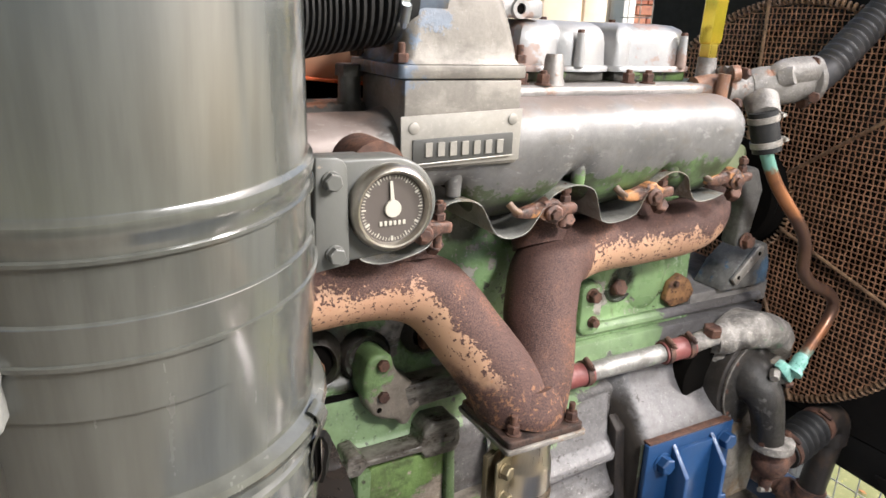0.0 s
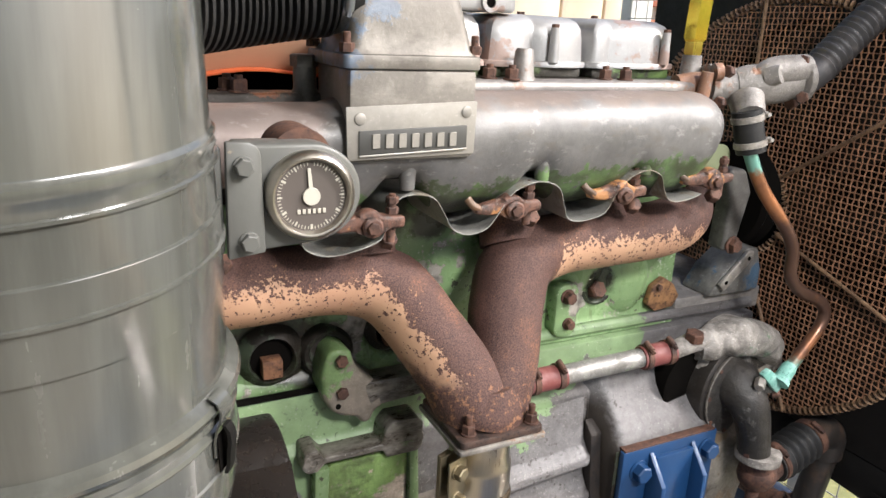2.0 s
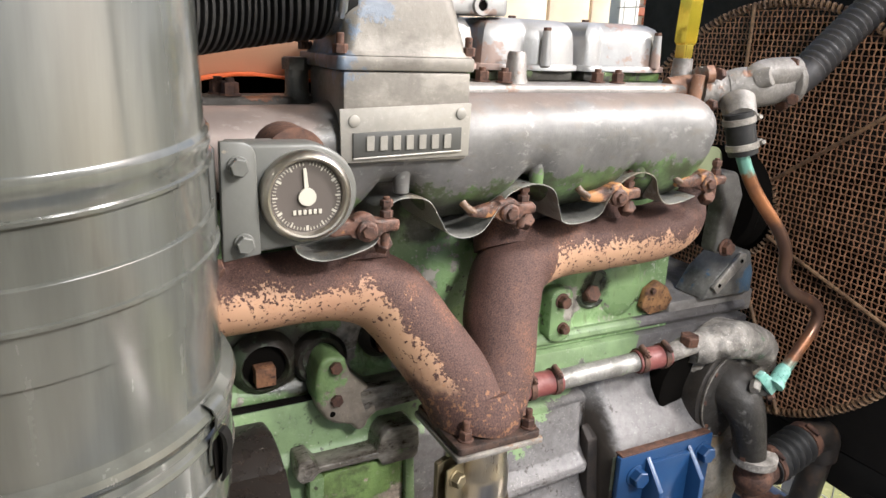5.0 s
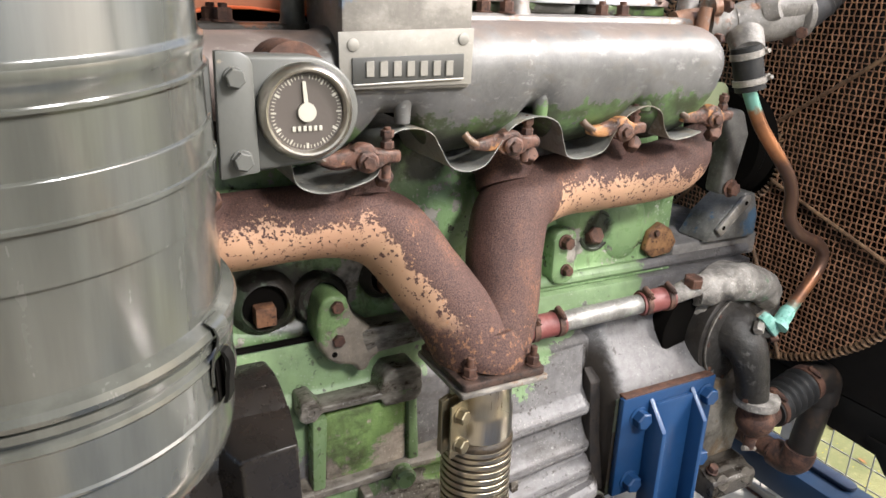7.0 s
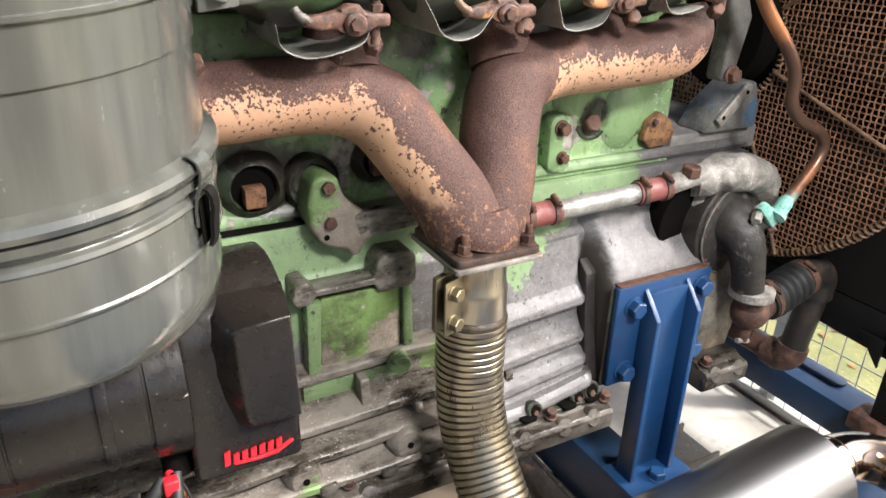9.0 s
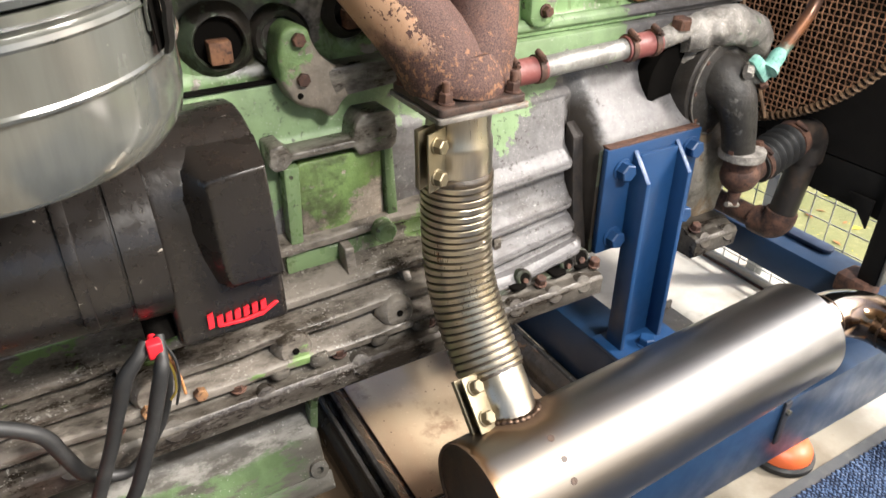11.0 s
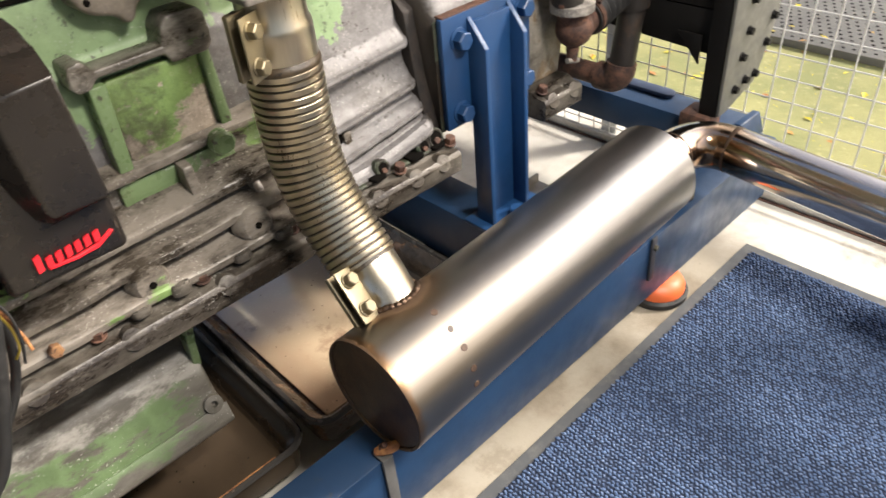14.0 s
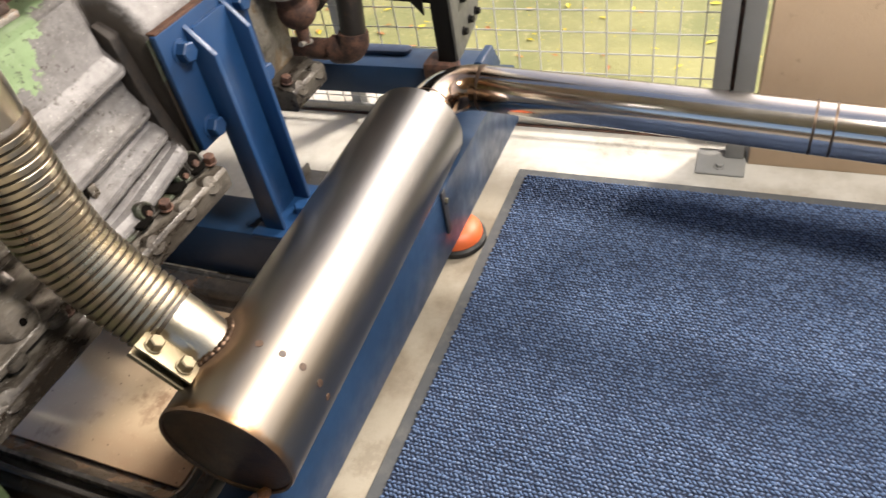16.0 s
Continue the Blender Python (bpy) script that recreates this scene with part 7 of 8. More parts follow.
def lower_hose():
    """Pump outlet piping: tee, bellows and dark steel pipe down to the base."""
    t = thing("outlet_pipe", (1.75, 0.9, 0.38), "brown and black outlet pipework with a ribbed rubber coupling", "pipe")
    bm = start()
    bmesh.ops.create_uvsphere(bm, u_segments=24, v_segments=16, radius=1.0, matrix=Matrix.Translation((1.512, 0.875, 0.637)) @ Matrix.Diagonal((0.045, 0.042, 0.042, 1)))
    part("tee", bm, M_RUST, t, "reddish painted iron tee")
    part("tee_neck", tube([(1.504, 0.875, 0.68), (1.508, 0.875, 0.64)], 0.036, 24), M_RUST, t)
    part("tee_outlet", tube([(1.51, 0.875, 0.637), (1.575, 0.885, 0.642)], [0.038, 0.034], 24), M_RUST, t)
    part("drain_cock", tube([(1.505, 0.872, 0.60), (1.503, 0.872, 0.565)], [0.016, 0.012], 14), M_RUST_DARK, t)
    part("cock_lever", tube([(1.48, 0.868, 0.572), (1.52, 0.868, 0.560)], 0.006, 10), M_CLAMP, t)
    line = even_path(smooth_path([(1.565, 0.884, 0.642), (1.64, 0.892, 0.656), (1.72, 0.90, 0.672)], 30), 0.003)
    rad = [0.043 + (0.006 * math.sin(2 * math.pi * k / 8) if 8 < k < len(line) - 10 else 0) for k in range(len(line))]
    part("bellows", rings(start(), line, rad, 30), M_RUBBER, t, "black ribbed rubber coupling", 60)
    u = (Vector((1.72, 0.90, 0.672)) - Vector((1.565, 0.884, 0.642))).normalized()
    ring_clamp(t, Vector((1.565, 0.884, 0.642)) + u * 0.012, u, 0.0435, 0.014, M_RUST, (0, -0.4, 1))
    ring_clamp(t, Vector((1.72, 0.90, 0.672)) - u * 0.014, u, 0.0435, 0.022, M_RUST, (0, -0.4, 1))
    part("elbow", tube([(1.70, 0.897, 0.666), (1.755, 0.904, 0.672), (1.793, 0.908, 0.650), (1.800, 0.910, 0.598)], [0.036, 0.040, 0.042, 0.041], 26), M_DARKPIPE, t)
    part("drop_pipe", tube([(1.800, 0.910, 0.61), (1.776, 0.918, 0.42)], 0.034, 26), M_DARKPIPE, t)
    part("bottom_elbow", tube([(1.779, 0.917, 0.452), (1.776, 0.920, 0.425), (1.776, 0.940, 0.404), (1.778, 0.985, 0.400)], [0.040, 0.040, 0.039, 0.038], 26), M_RUST_DARK, t)
    part("cross_pipe", tube([(1.778, 0.96, 0.400), (1.79, 1.5, 0.39)], 0.029, 24), M_RUST_DARK, t)
    return t


M_DARKPIPE = rubber("dark_pipe_paint", (0.020, 0.017, 0.015), 0.42, (0.15, 0.085, 0.05), 0.3)
lower_hose()


def front_bracket():
    t = thing("front_bracket", (1.56, 1.0, 1.02), "grey cast bracket with a slotted plate", "bracket")
    part("foot", prism([(1.44, 1.021), (1.595, 1.021), (1.595, 1.07), (1.575, 1.125), (1.545, 1.13), (1.475, 1.075)], "y", 1.03, 1.12, 0.006), M_STEELBLUE, t)
    plate = part("slotted_plate", prism([(1.455, 1.052), (1.472, 1.035), (1.550, 1.105), (1.548, 1.125), (1.530, 1.126)], "y", 1.018, 1.028, 0.003), M_CLAMP, t)
    for x, z in ((1.474, 1.056), (1.534, 1.108)):
        part("plate_hole", lathe((x, 1.0182, z), (0, -1, 0), [(0, 0.005), (0.0006, 0.005)], 14), M_VOID, plate)
    part("arm", prism([(1.425, 1.14), (1.46, 1.14), (1.485, 1.27), (1.46, 1.32), (1.41, 1.325), (1.405, 1.29), (1.43, 1.25)], "y", 1.0, 1.05, 0.01, None, 3), M_STEELBLUE, t)
    bolt(t, (1.448, 0.998, 1.155), (0, -1, 0), 0.026, 0.014, M_RUST_DARK, 0.02)
    part("pulley", lathe((1.60, 1.16, 1.22), (1, 0, 0), [(-0.03, 0.12), (-0.02, 0.13), (0.0, 0.118), (0.02, 0.13), (0.03, 0.12)], 44), M_VOID, t, "black belt pulley")
    return t


M_STEELBLUE = worn_casting("blue_grey_casting", (0.07, 0.13, 0.20), (0.26, 0.255, 0.24), -0.1, 0, 0, 0, 0, 0.4)
front_bracket()


def fan_guard():
    """Woven wire guard over the radiator fan: an outer and an inner coil rim, stays and the wires."""
    cy, cz, R, X = 1.165, 1.172, 0.508, 1.73
    t = thing("fan_guard", (X, cy, cz - R), "rusty brown woven wire fan guard with coiled wire rims", "fan guard")
    pitch, r, a = 0.0136, 0.0017, 0.0026
    n = int(R / pitch)
    for k in range(-n, n + 1):
        for way in (0, 1):
            u = k * pitch
            half = math.sqrt(max(R * R - u * u, 0)) - 0.004
            m = int(half / pitch)
            if m < 1:
                continue
            line = []
            for j in range(-m, m + 1):
                s = a if (j + k + way) % 2 else -a
                v = j * pitch
                if way == 0:
                    line.append(Vector((X + s, cy + u, cz + v)))
                else:
                    line.append(Vector((X + s, cy + v, cz + u)))
            run = []
            for p in line + [None]:
                inside = p is not None and (p.y - cy - 0.06) ** 2 + (p.z - cz) ** 2 < 0.125**2
                if p is None or inside:
                    if len(run) > 1:
                        part("wire", rings(start(), run, r, 4), M_WIRE, t)
                    run = []
                else:
                    run.append(p)

    def coil(name, rad, yo, steps, thick):
        b = start()
        pts = []
        for i in range(steps * 8):
            w = 2 * math.pi * i / (steps * 8)
            q = 2 * math.pi * (i % 8) / 8
            pts.append(Vector((X + thick * math.cos(q), cy + yo + (rad + thick * math.sin(q)) * math.cos(w), cz + (rad + thick * math.sin(q)) * math.sin(w))))
        rings(b, pts + pts[:1], thick * 0.42, 4, False)
        part(name, b, M_COIL, t)

    coil("outer_coil", R, 0.0, 210, 0.0085)
    coil("inner_coil", 0.126, 0.06, 60, 0.007)
    for ang in (42, 100, 165, 222, 290, 338):
        w = radians(180 - ang)
        d = Vector((0, math.cos(w), math.sin(w)))
        part("stay", tube([Vector((X - 0.009, cy + 0.06, cz)) + d * 0.128, Vector((X - 0.009, cy, cz)) + d * (R + 0.004)], 0.0048, 8), M_COIL, t)
    return t


fan_guard()


def radiator():
    t = thing("radiator", (1.9, 1.17, 0.36), "large black radiator with a round fan cowl", "radiator")
    bm = start()
    cy, cz = 1.165, 1.172
    ring = []
    n = 72
    for k in range(n):
        w = 2 * math.pi * k / n
        c, s = math.cos(w), math.sin(w)
        m = 0.62 / max(abs(c), abs(s))
        ring.append(((cy + 0.47 * c, cz + 0.47 * s), (max(cy + m * c, 0.668), max(cz + m * s, 0.610))))
    loops = []
    for x, which in ((1.885, 0), (1.85, 0), (1.85, 1), (1.885, 1)):
        loops.append([bm.verts.new((x, *q[which])) for q in ring])
    for a, b in zip(loops, loops[1:]):
        for k in range(n):
            j = (k + 1) % n
            bm.faces.new((a[k], a[j], b[j], b[k]))
    part("cowl_plate", bm, M_COWL, t, "grey-brown cowl plate")
    part("core", box((1.90, 0.69, 0.601), (1.99, 1.74, 1.80), 0.004), M_CORE, t, "brown radiator core")
    part("bottom_tank", box((1.89, 0.685, 0.545), (1.985, 1.75, 0.60), 0.006), M_BLACK, t)
    part("lower_apron", prism([(0.672, 0.494), (0.672, 0.607), (1.74, 0.607), (1.74, 0.552)], "x", 1.852, 1.866, 0.002), M_BLACK, t)
    part("cowl_drum", lathe((1.885, cy, cz), (1, 0, 0), [(0.001, 0.475), (0.10, 0.49), (0.10, 0.485), (0.002, 0.468)], 72), M_BLACK, t)
    part("side_frame", box((1.868, 0.6625, 0.545), (1.99, 0.685, 1.80), 0.004), M_BLACK, t)
    part("leg_angle", box((1.832, 0.6625, 0.345), (1.8495, 0.712, 0.80), 0.003), M_BLACK, t)
    part("gusset", prism([(0.735, 0.545), (0.735, 0.47), (0.80, 0.545)], "x", 1.837, 1.845, 0.001), M_BLACK, t)
    side = part("bolted_plate", prism([(1.828, 0.352), (1.86, 0.352), (1.995, 0.39), (2.03, 0.45), (2.068, 0.56), (2.068, 1.1), (1.828, 1.1)], "y", 0.652, 0.661, 0.002), M_LEG, t, "pale grey bolted side plate")
    for x, z in ((1.887, 0.407), (1.936, 0.417), (1.986, 0.417), (1.898, 0.49), (2.02, 0.49), (1.911, 0.553), (2.035, 0.555), (1.91, 0.63), (2.035, 0.63), (1.91, 0.71), (2.035, 0.71)):
        bolt(side, (x, 0.652, z), (0, -1, 0), 0.017, 0.01, M_BLACK, 0.012)
    part("rubber_foot", box((1.815, 0.675, 0.2925), (1.895, 0.755, 0.345), 0.008), M_RUST_DARK, t, "rusty brown mounting foot")
    for k in range(7):
        w = 2 * math.pi * k / 7
        d = Vector((0, math.cos(w), math.sin(w)))
        s = Vector((0, -d.z, d.y))
        b = start()
        o = Vector((1.84, cy, cz))
        q = [o + d * 0.1 - s * 0.04, o + d * 0.44 - s * 0.07, o + d * 0.44 + s * 0.06 + Vector((0.04, 0, 0)), o + d * 0.1 + s * 0.04 + Vector((0.03, 0, 0))]
        f0 = [b.verts.new(p) for p in q]
        f1 = [b.verts.new(p + Vector((0.004, 0, 0))) for p in q]
        b.faces.new(f0), b.faces.new(f1[::-1])
        for i in range(4):
            b.faces.new((f0[i], f1[i], f1[(i + 1) % 4], f0[(i + 1) % 4]))
        part("fan_blade", b, M_VOID, t)
    return t


M_COWL = painted("cowl_grey", (0.007, 0.0062, 0.0058), (0.14, 0.07, 0.04), 0.3, 0.55, 0.3, 0.2, 9.0, 0.0, 0.2)
M_CORE = plain_rust("core_brown", (0.20, 0.082, 0.042), (0.36, 0.165, 0.088), 0.7)
M_LEG = painted("leg_grey", (0.12, 0.12, 0.108), (0.3, 0.25, 0.2), 0.3, 0.5, 0.3, 0.15)
radiator()

# ---- exhaust below the manifold ----
def saddle_clamp(parent, c, along, out, wide=0.075):
    """Two-bolt saddle on the side of a pipe: lips, bolts and a nut strip."""
    u, o = Vector(along).normalized(), Vector(out).normalized()
    w = o.cross(u).normalized()
    c = Vector(c)

    def slab(name, a0, a1, b0, b1, t0, t1, mat):
        bm = start()
        pts = []
        for t in (t0, t1):
            pts.append([bm.verts.new(c + u * a + o * b + w * t) for a, b in ((a0, b0), (a1, b0), (a1, b1), (a0, b1))])
        bm.faces.new(pts[0][::-1]), bm.faces.new(pts[1])
        for k in range(4):
            bm.faces.new((pts[0][k], pts[0][(k + 1) % 4], pts[1][(k + 1) % 4], pts[1][k]))
        bmesh.ops.recalc_face_normals(bm, faces=bm.faces)
        bmesh.ops.bevel(bm, geom=list(bm.edges), offset=0.0015, segments=2, affect="EDGES", profile=0.5)
        return part(name, bm, mat, parent)

    h = wide / 2
    slab("clamp_lip", -h, h, -0.004, 0.040, 0.010, 0.014, M_ZINC)
    slab("clamp_lip", -h, h, -0.004, 0.038, -0.010, -0.006, M_ZINC)
    slab("nut_strip", -h, h, 0.008, 0.034, -0.018, -0.010, M_ZINC)
    for s in (-0.55, 0.55):
        bolt(parent, c + u * (h * s) + o * 0.022 + w * 0.014, w, 0.021, 0.013, M_ZINC, 0.0135)
    return parent


M_FLEX = bright_metal("straw_bands", (0.48, 0.43, 0.335), 0.31, (0.36, 0.27, 0.16), 0.4, (30, 30, 2), 0.3)
M_GROOVE = plain_rust("oily_groove", (0.02, 0.014, 0.008), (0.05, 0.034, 0.018), 0.4)


def flexible_pipe():
    t = thing("flexible_exhaust_pipe", (0.765, 0.84, 0.46), "straw-coloured stainless flexible exhaust pipe with clamped cuffs", "exhaust pipe")
    part("upper_cuff", lathe((0.754, 0.846, 0.943), (0, 0, -1), [(0, 0.0515), (0.043, 0.0515), (0.050, 0.0550), (0.060, 0.0555), (0.10, 0.0555), (0.115, 0.055)], 48), M_STEEL, t, "bright stainless cuff")
    path = smooth_path([(0.752, 0.846, 0.835), (0.752, 0.846, 0.80), (0.750, 0.842, 0.72), (0.748, 0.822, 0.64), (0.751, 0.782, 0.565), (0.755, 0.735, 0.507), (0.756, 0.722, 0.494)], 30)
    line = even_path(path, 0.0011)
    part("inner_tube", rings(start(), line, 0.0565, 40), M_GROOVE, t, "dark oily inner tube between the bands")
    for k in range(4, len(line) - 12, 12):
        q = line[k : k + 12]
        part("band", rings(start(), [q[0], q[0].lerp(q[1], 0.3), q[1], q[5], q[8], q[8].lerp(q[9], 0.7), q[9]], [0.0567, 0.0596, 0.0602, 0.0601, 0.0598, 0.0592, 0.0567], 44), M_FLEX, t, "", 30)
    part("oily_ring", tube([(0.752, 0.846, 0.842), (0.752, 0.846, 0.834), (0.752, 0.846, 0.825)], [0.0562, 0.0604, 0.0590], 44, 3), M_GROOVE, t, "brown oily ring below the cuff")
    part("lower_cuff", tube([(0.757, 0.729, 0.501), (0.757, 0.700, 0.472), (0.757, 0.672, 0.444), (0.757, 0.642, 0.414)], [0.0525, 0.0525, 0.050, 0.049], 44), M_STEEL, t, "bright stainless cuff")
    ev = Vector((0, 0.7071, -0.7071))
    ea = Vector((0, 0.7071, 0.7071))
    bead = []
    for k in range(97):
        w = 2 * math.pi * k / 96
        cx = 0.0515 * math.cos(w)
        bead.append(Vector((0.757 + cx, 0.5945, 0.3705)) + ev * (0.0515 * math.sin(w)) + ea * (math.sqrt(0.1085**2 - (0.0515 * math.sin(w)) ** 2 * 0.0 - cx * cx * 0.0 - (0.0515 * math.sin(w)) ** 2) - 0.0005))
    part("weld", lumpy(rings(start(), bead, [0.0062 + 0.0012 * math.sin(k * 2.1) for k in range(97)], 10, False), 0.001, 90), M_WELD, t, "dark weld bead")
    saddle_clamp(t, (0.7035, 0.823, 0.882), (0, 0, -1), (-0.91, -0.41, 0), 0.095)
    saddle_clamp(t, (0.7064, 0.6846, 0.4874), (0, -0.7, -0.7), (-0.92, -0.28, 0.28), 0.095)
    return t


flexible_pipe()


def silencer():
    a, b, r = Vector((0.64, 0.589, 0.37)), Vector((1.482, 0.6273, 0.372)), 0.1085
    u = (b - a).normalized()
    L = (b - a).length
    t = thing("silencer", (1.08, 0.61, 0.26), "brushed stainless exhaust silencer barrel on the blue base rail", "silencer")
    prof = [(0.0, 0.02), (0.0, r - 0.006), (-0.004, r - 0.005), (-0.005, r - 0.001), (0.0, r + 0.0005), (0.006, r), (L - 0.006, r), (L - 0.002, r + 0.0006), (L, r - 0.004), (L + 0.012, 0.09), (L + 0.02, 0.05)]
    part("barrel", lathe(a, u, prof, 96), M_SILENCER, t, "", 25)
    part("end_disc", lathe(a, u, [(-0.0005, 0.0), (-0.0008, r - 0.0065), (0.001, r - 0.0062)], 72), M_ENDDISC, t, "heat-browned end disc")
    side = u.cross(Vector((0, 0, 1))).normalized()
    upv = side.cross(u)
    for k in range(5):
        w = radians((13.7, 33.9, 53, 74, 92)[k])
        d = upv * math.cos(w) + side * math.sin(w)
        p = a + u * 0.124 + d * r
        part("spot_weld", lathe(p, d, [(-0.001, 0.0064), (0.0007, 0.0062), (0.0009, 0.0035), (0.0006, 0.0)], 16), M_SPOT, t)
    part("outlet_ring", lathe(b, u, [(0.012, 0.060), (0.02, 0.0565), (0.045, 0.0565), (0.046, 0.055)], 40), M_TAIL, t)
    strap = part("strap", box((0.606, 0.551, 0.105), (0.628, 0.5575, 0.260), 0.002), M_STRAPGREY, t, "grey steel strap to the base rail")
    part("strap_ledge", box((0.606, 0.551, 0.2575), (0.628, 0.580, 0.2615), 0.002), M_STRAPGREY, strap)
    part("band_clip", tube([(0.612, 0.575, 0.2625), (0.63, 0.556, 0.275), (0.650, 0.552, 0.272)], [0.008, 0.010, 0.007], 10), M_RUST_ORANGE, t, "rusted band clip")
    bolt(t, (0.622, 0.570, 0.2625), (0, -0.4, 1), 0.017, 0.012, M_RUST, 0.012, 0.01, "nut")
    part("strap", box((1.396, 0.551, 0.14), (1.416, 0.5575, 0.262), 0.002), M_STRAP, t, "dark steel strap to the base rail")
    bolt(t, (1.406, 0.551, 0.235), (0, -1, 0), 0.012, 0.008, M_ZINC)
    part("end_clip", box((1.585, 0.572, 0.2565), (1.60, 0.60, 0.30), 0.002), M_ZINC, t, "pale steel clip beside the elbow")
    bolt(t, (1.575, 0.585, 0.302), (0, -0.5, 1), 0.016, 0.012, M_ZINC, 0.013)
    return t


def heat_marked_steel(joint, near_end):
    """Brushed stainless, browned by heat round the welded joint and at the rim of its near end."""
    n = Nodes("heat_marked_stainless")
    grain = n.noise(14, 5, 0.6, n.scaled(0.6, 40, 40))
    c = n.mix(n.step(grain, 0.2, 0.8), (0.250, 0.249, 0.247), (0.275, 0.273, 0.270))
    warm = n.step(n.math("ADD", n.math("SUBTRACT", n.xyz()[0], near_end), n.math("MULTIPLY", n.math("SUBTRACT", n.noise(3.2, 3), 0.5), 0.25)), 0.50, 0.05)
    c = n.mix(n.math("MULTIPLY", warm, 0.7), c, (0.235, 0.200, 0.155))
    far = n.t.nodes.new("ShaderNodeVectorMath")
    far.operation = "DISTANCE"
    n.link(n.pos, far.inputs[0])
    far.inputs[1].default_value = joint
    ragged = n.math("ADD", far.outputs["Value"], n.math("MULTIPLY", n.math("SUBTRACT", n.noise(60, 4), 0.5), 0.012))
    halo = n.math("MULTIPLY", n.step(ragged, 0.118, 0.066), 0.85)
    c = n.mix(halo, c, (0.24, 0.14, 0.07))
    soot_shade = n.step(ragged, 0.082, 0.060)
    edge = n.math("ADD", n.math("SUBTRACT", n.xyz()[0], near_end), n.math("MULTIPLY", n.math("SUBTRACT", n.noise(45, 4), 0.5), 0.02))
    rim = n.step(edge, 0.020, 0.004)
    c = n.mix(n.math("MULTIPLY", rim, 0.75), c, (0.26, 0.14, 0.06))
    dark = n.math("MAXIMUM", soot_shade, n.step(edge, 0.003, -0.003))
    c = n.mix(n.math("MULTIPLY", dark, 0.85), c, (0.05, 0.03, 0.018))
    r = n.span(n.math("ADD", n.math("MULTIPLY", grain, 0.5), n.math("MULTIPLY", n.noise(7, 4), 0.5)), 0.2, 0.8, 0.30, 0.37)
    met = n.span(dark, 0, 1, 1.0, 0.4)
    return n.done(c, n.math("ADD", r, n.math("MULTIPLY", dark, 0.2)), met, n.bump(n.noise(5, 2), 0.015, 0.004))


M_SILENCER = heat_marked_steel((0.757, 0.6705, 0.4465), 0.638)
M_SPOT = plain_rust("spot_weld_brown", (0.035, 0.02, 0.013), (0.10, 0.055, 0.03), 0.5)
M_STRAPGREY = painted("strap_grey", (0.085, 0.083, 0.078), (0.12, 0.07, 0.04), 0.5, 0.45, 0.4, 0.2)


M_ENDDISC = plain_rust("browned_steel", (0.016, 0.010, 0.007), (0.06, 0.032, 0.018), 0.35)
M_STRAP = painted("strap_black", (0.035, 0.035, 0.04), (0.3, 0.28, 0.25), 0.4, 0.45, 0.3, 0.15)
silencer()


def tailpipe():
    t = thing("tailpipe", (1.67, 0.3, 0.35), "polished stainless tailpipe with a welded elbow and brown heat marks", "exhaust pipe")
    part("elbow", tube([(1.525, 0.629, 0.372), (1.56, 0.630, 0.372), (1.605, 0.627, 0.371), (1.648, 0.607, 0.370), (1.672, 0.572, 0.369), (1.678, 0.533, 0.368)], 0.0545, 40, 10), M_TAIL, t)
    part("straight_pipe", tube([(1.678, 0.533, 0.368), (1.558, -0.75, 0.359)], 0.0545, 40), M_TAIL, t)
    part("weld", lumpy(tube([(1.6785, 0.539, 0.368), (1.6782, 0.533, 0.368), (1.6775, 0.526, 0.368)], [0.0545, 0.0556, 0.0546], 40, 3), 0.0006, 80), M_WELD, t, "dark weld bead")
    part("weld", lumpy(tube([(1.566, 0.630, 0.372), (1.570, 0.630, 0.372)], 0.0551, 40), 0.0003, 80), M_WELD, t)
    for y in (-0.18, -0.215):
        x = 1.678 - (0.533 - y) * (0.12 / 1.283)
        z = 0.368 - (0.533 - y) * (0.009 / 1.283)
        part("pipe_joint", tube([(x, y, z), (x - 0.0004, y - 0.005, z)], 0.0555, 40), M_WELD, t)
    return t


tailpipe()


# ---- base frame and floor things ----
def base_frame():
    t = thing("base_frame", (0.9, 0.9, 0.06), "blue painted steel channel base frame under the engine", "base frame")
    rail = [(0.558, 0.075), (0.64, 0.075), (0.64, 0.085), (0.568, 0.085), (0.568, 0.245), (0.64, 0.245), (0.64, 0.256), (0.558, 0.256)]
    part("front_rail", prism(rail, "x", -0.8, 1.99, 0.002), M_SHADEDBLUE, t)
    part("rear_rail", prism([(3.0 - y, z) for y, z in rail], "x", -0.8, 1.99, 0.002), M_SHADEDBLUE, t)
    def cross(x0, x1, name):
        ch = [(x0, 0.10), (x1, 0.10), (x1, 0.11), (x0 + 0.01, 0.11), (x0 + 0.01, 0.244), (x1, 0.244), (x1, 0.254), (x0, 0.254)]
        part(name, prism(ch, "y", 0.641, 2.359, 0.002), M_SHADEDBLUE, t)
    cross(1.19, 1.31, "cross_member")
    part("end_member", prism([(1.885, 0.20), (2.0, 0.20), (2.0, 0.21), (1.897, 0.21), (1.897, 0.28), (2.0, 0.28), (2.0, 0.292), (1.885, 0.292)], "y", 0.641, 2.359, 0.002), M_SHADEDBLUE, t)
    part("lifting_slot", prism(rounded(1.95, 0.86, 1.995, 1.25, 0.02), "z", 0.2922, 0.305, 0.004), M_DARKBLUE, t, "dark blue raised pad")
    part("corner_plate", prism([(0.60, 0.2565), (0.64, 0.2565), (0.64, 0.310), (0.62, 0.310)], "x", 1.90, 2.0, 0.002), M_SHADEDBLUE, t)
    return t


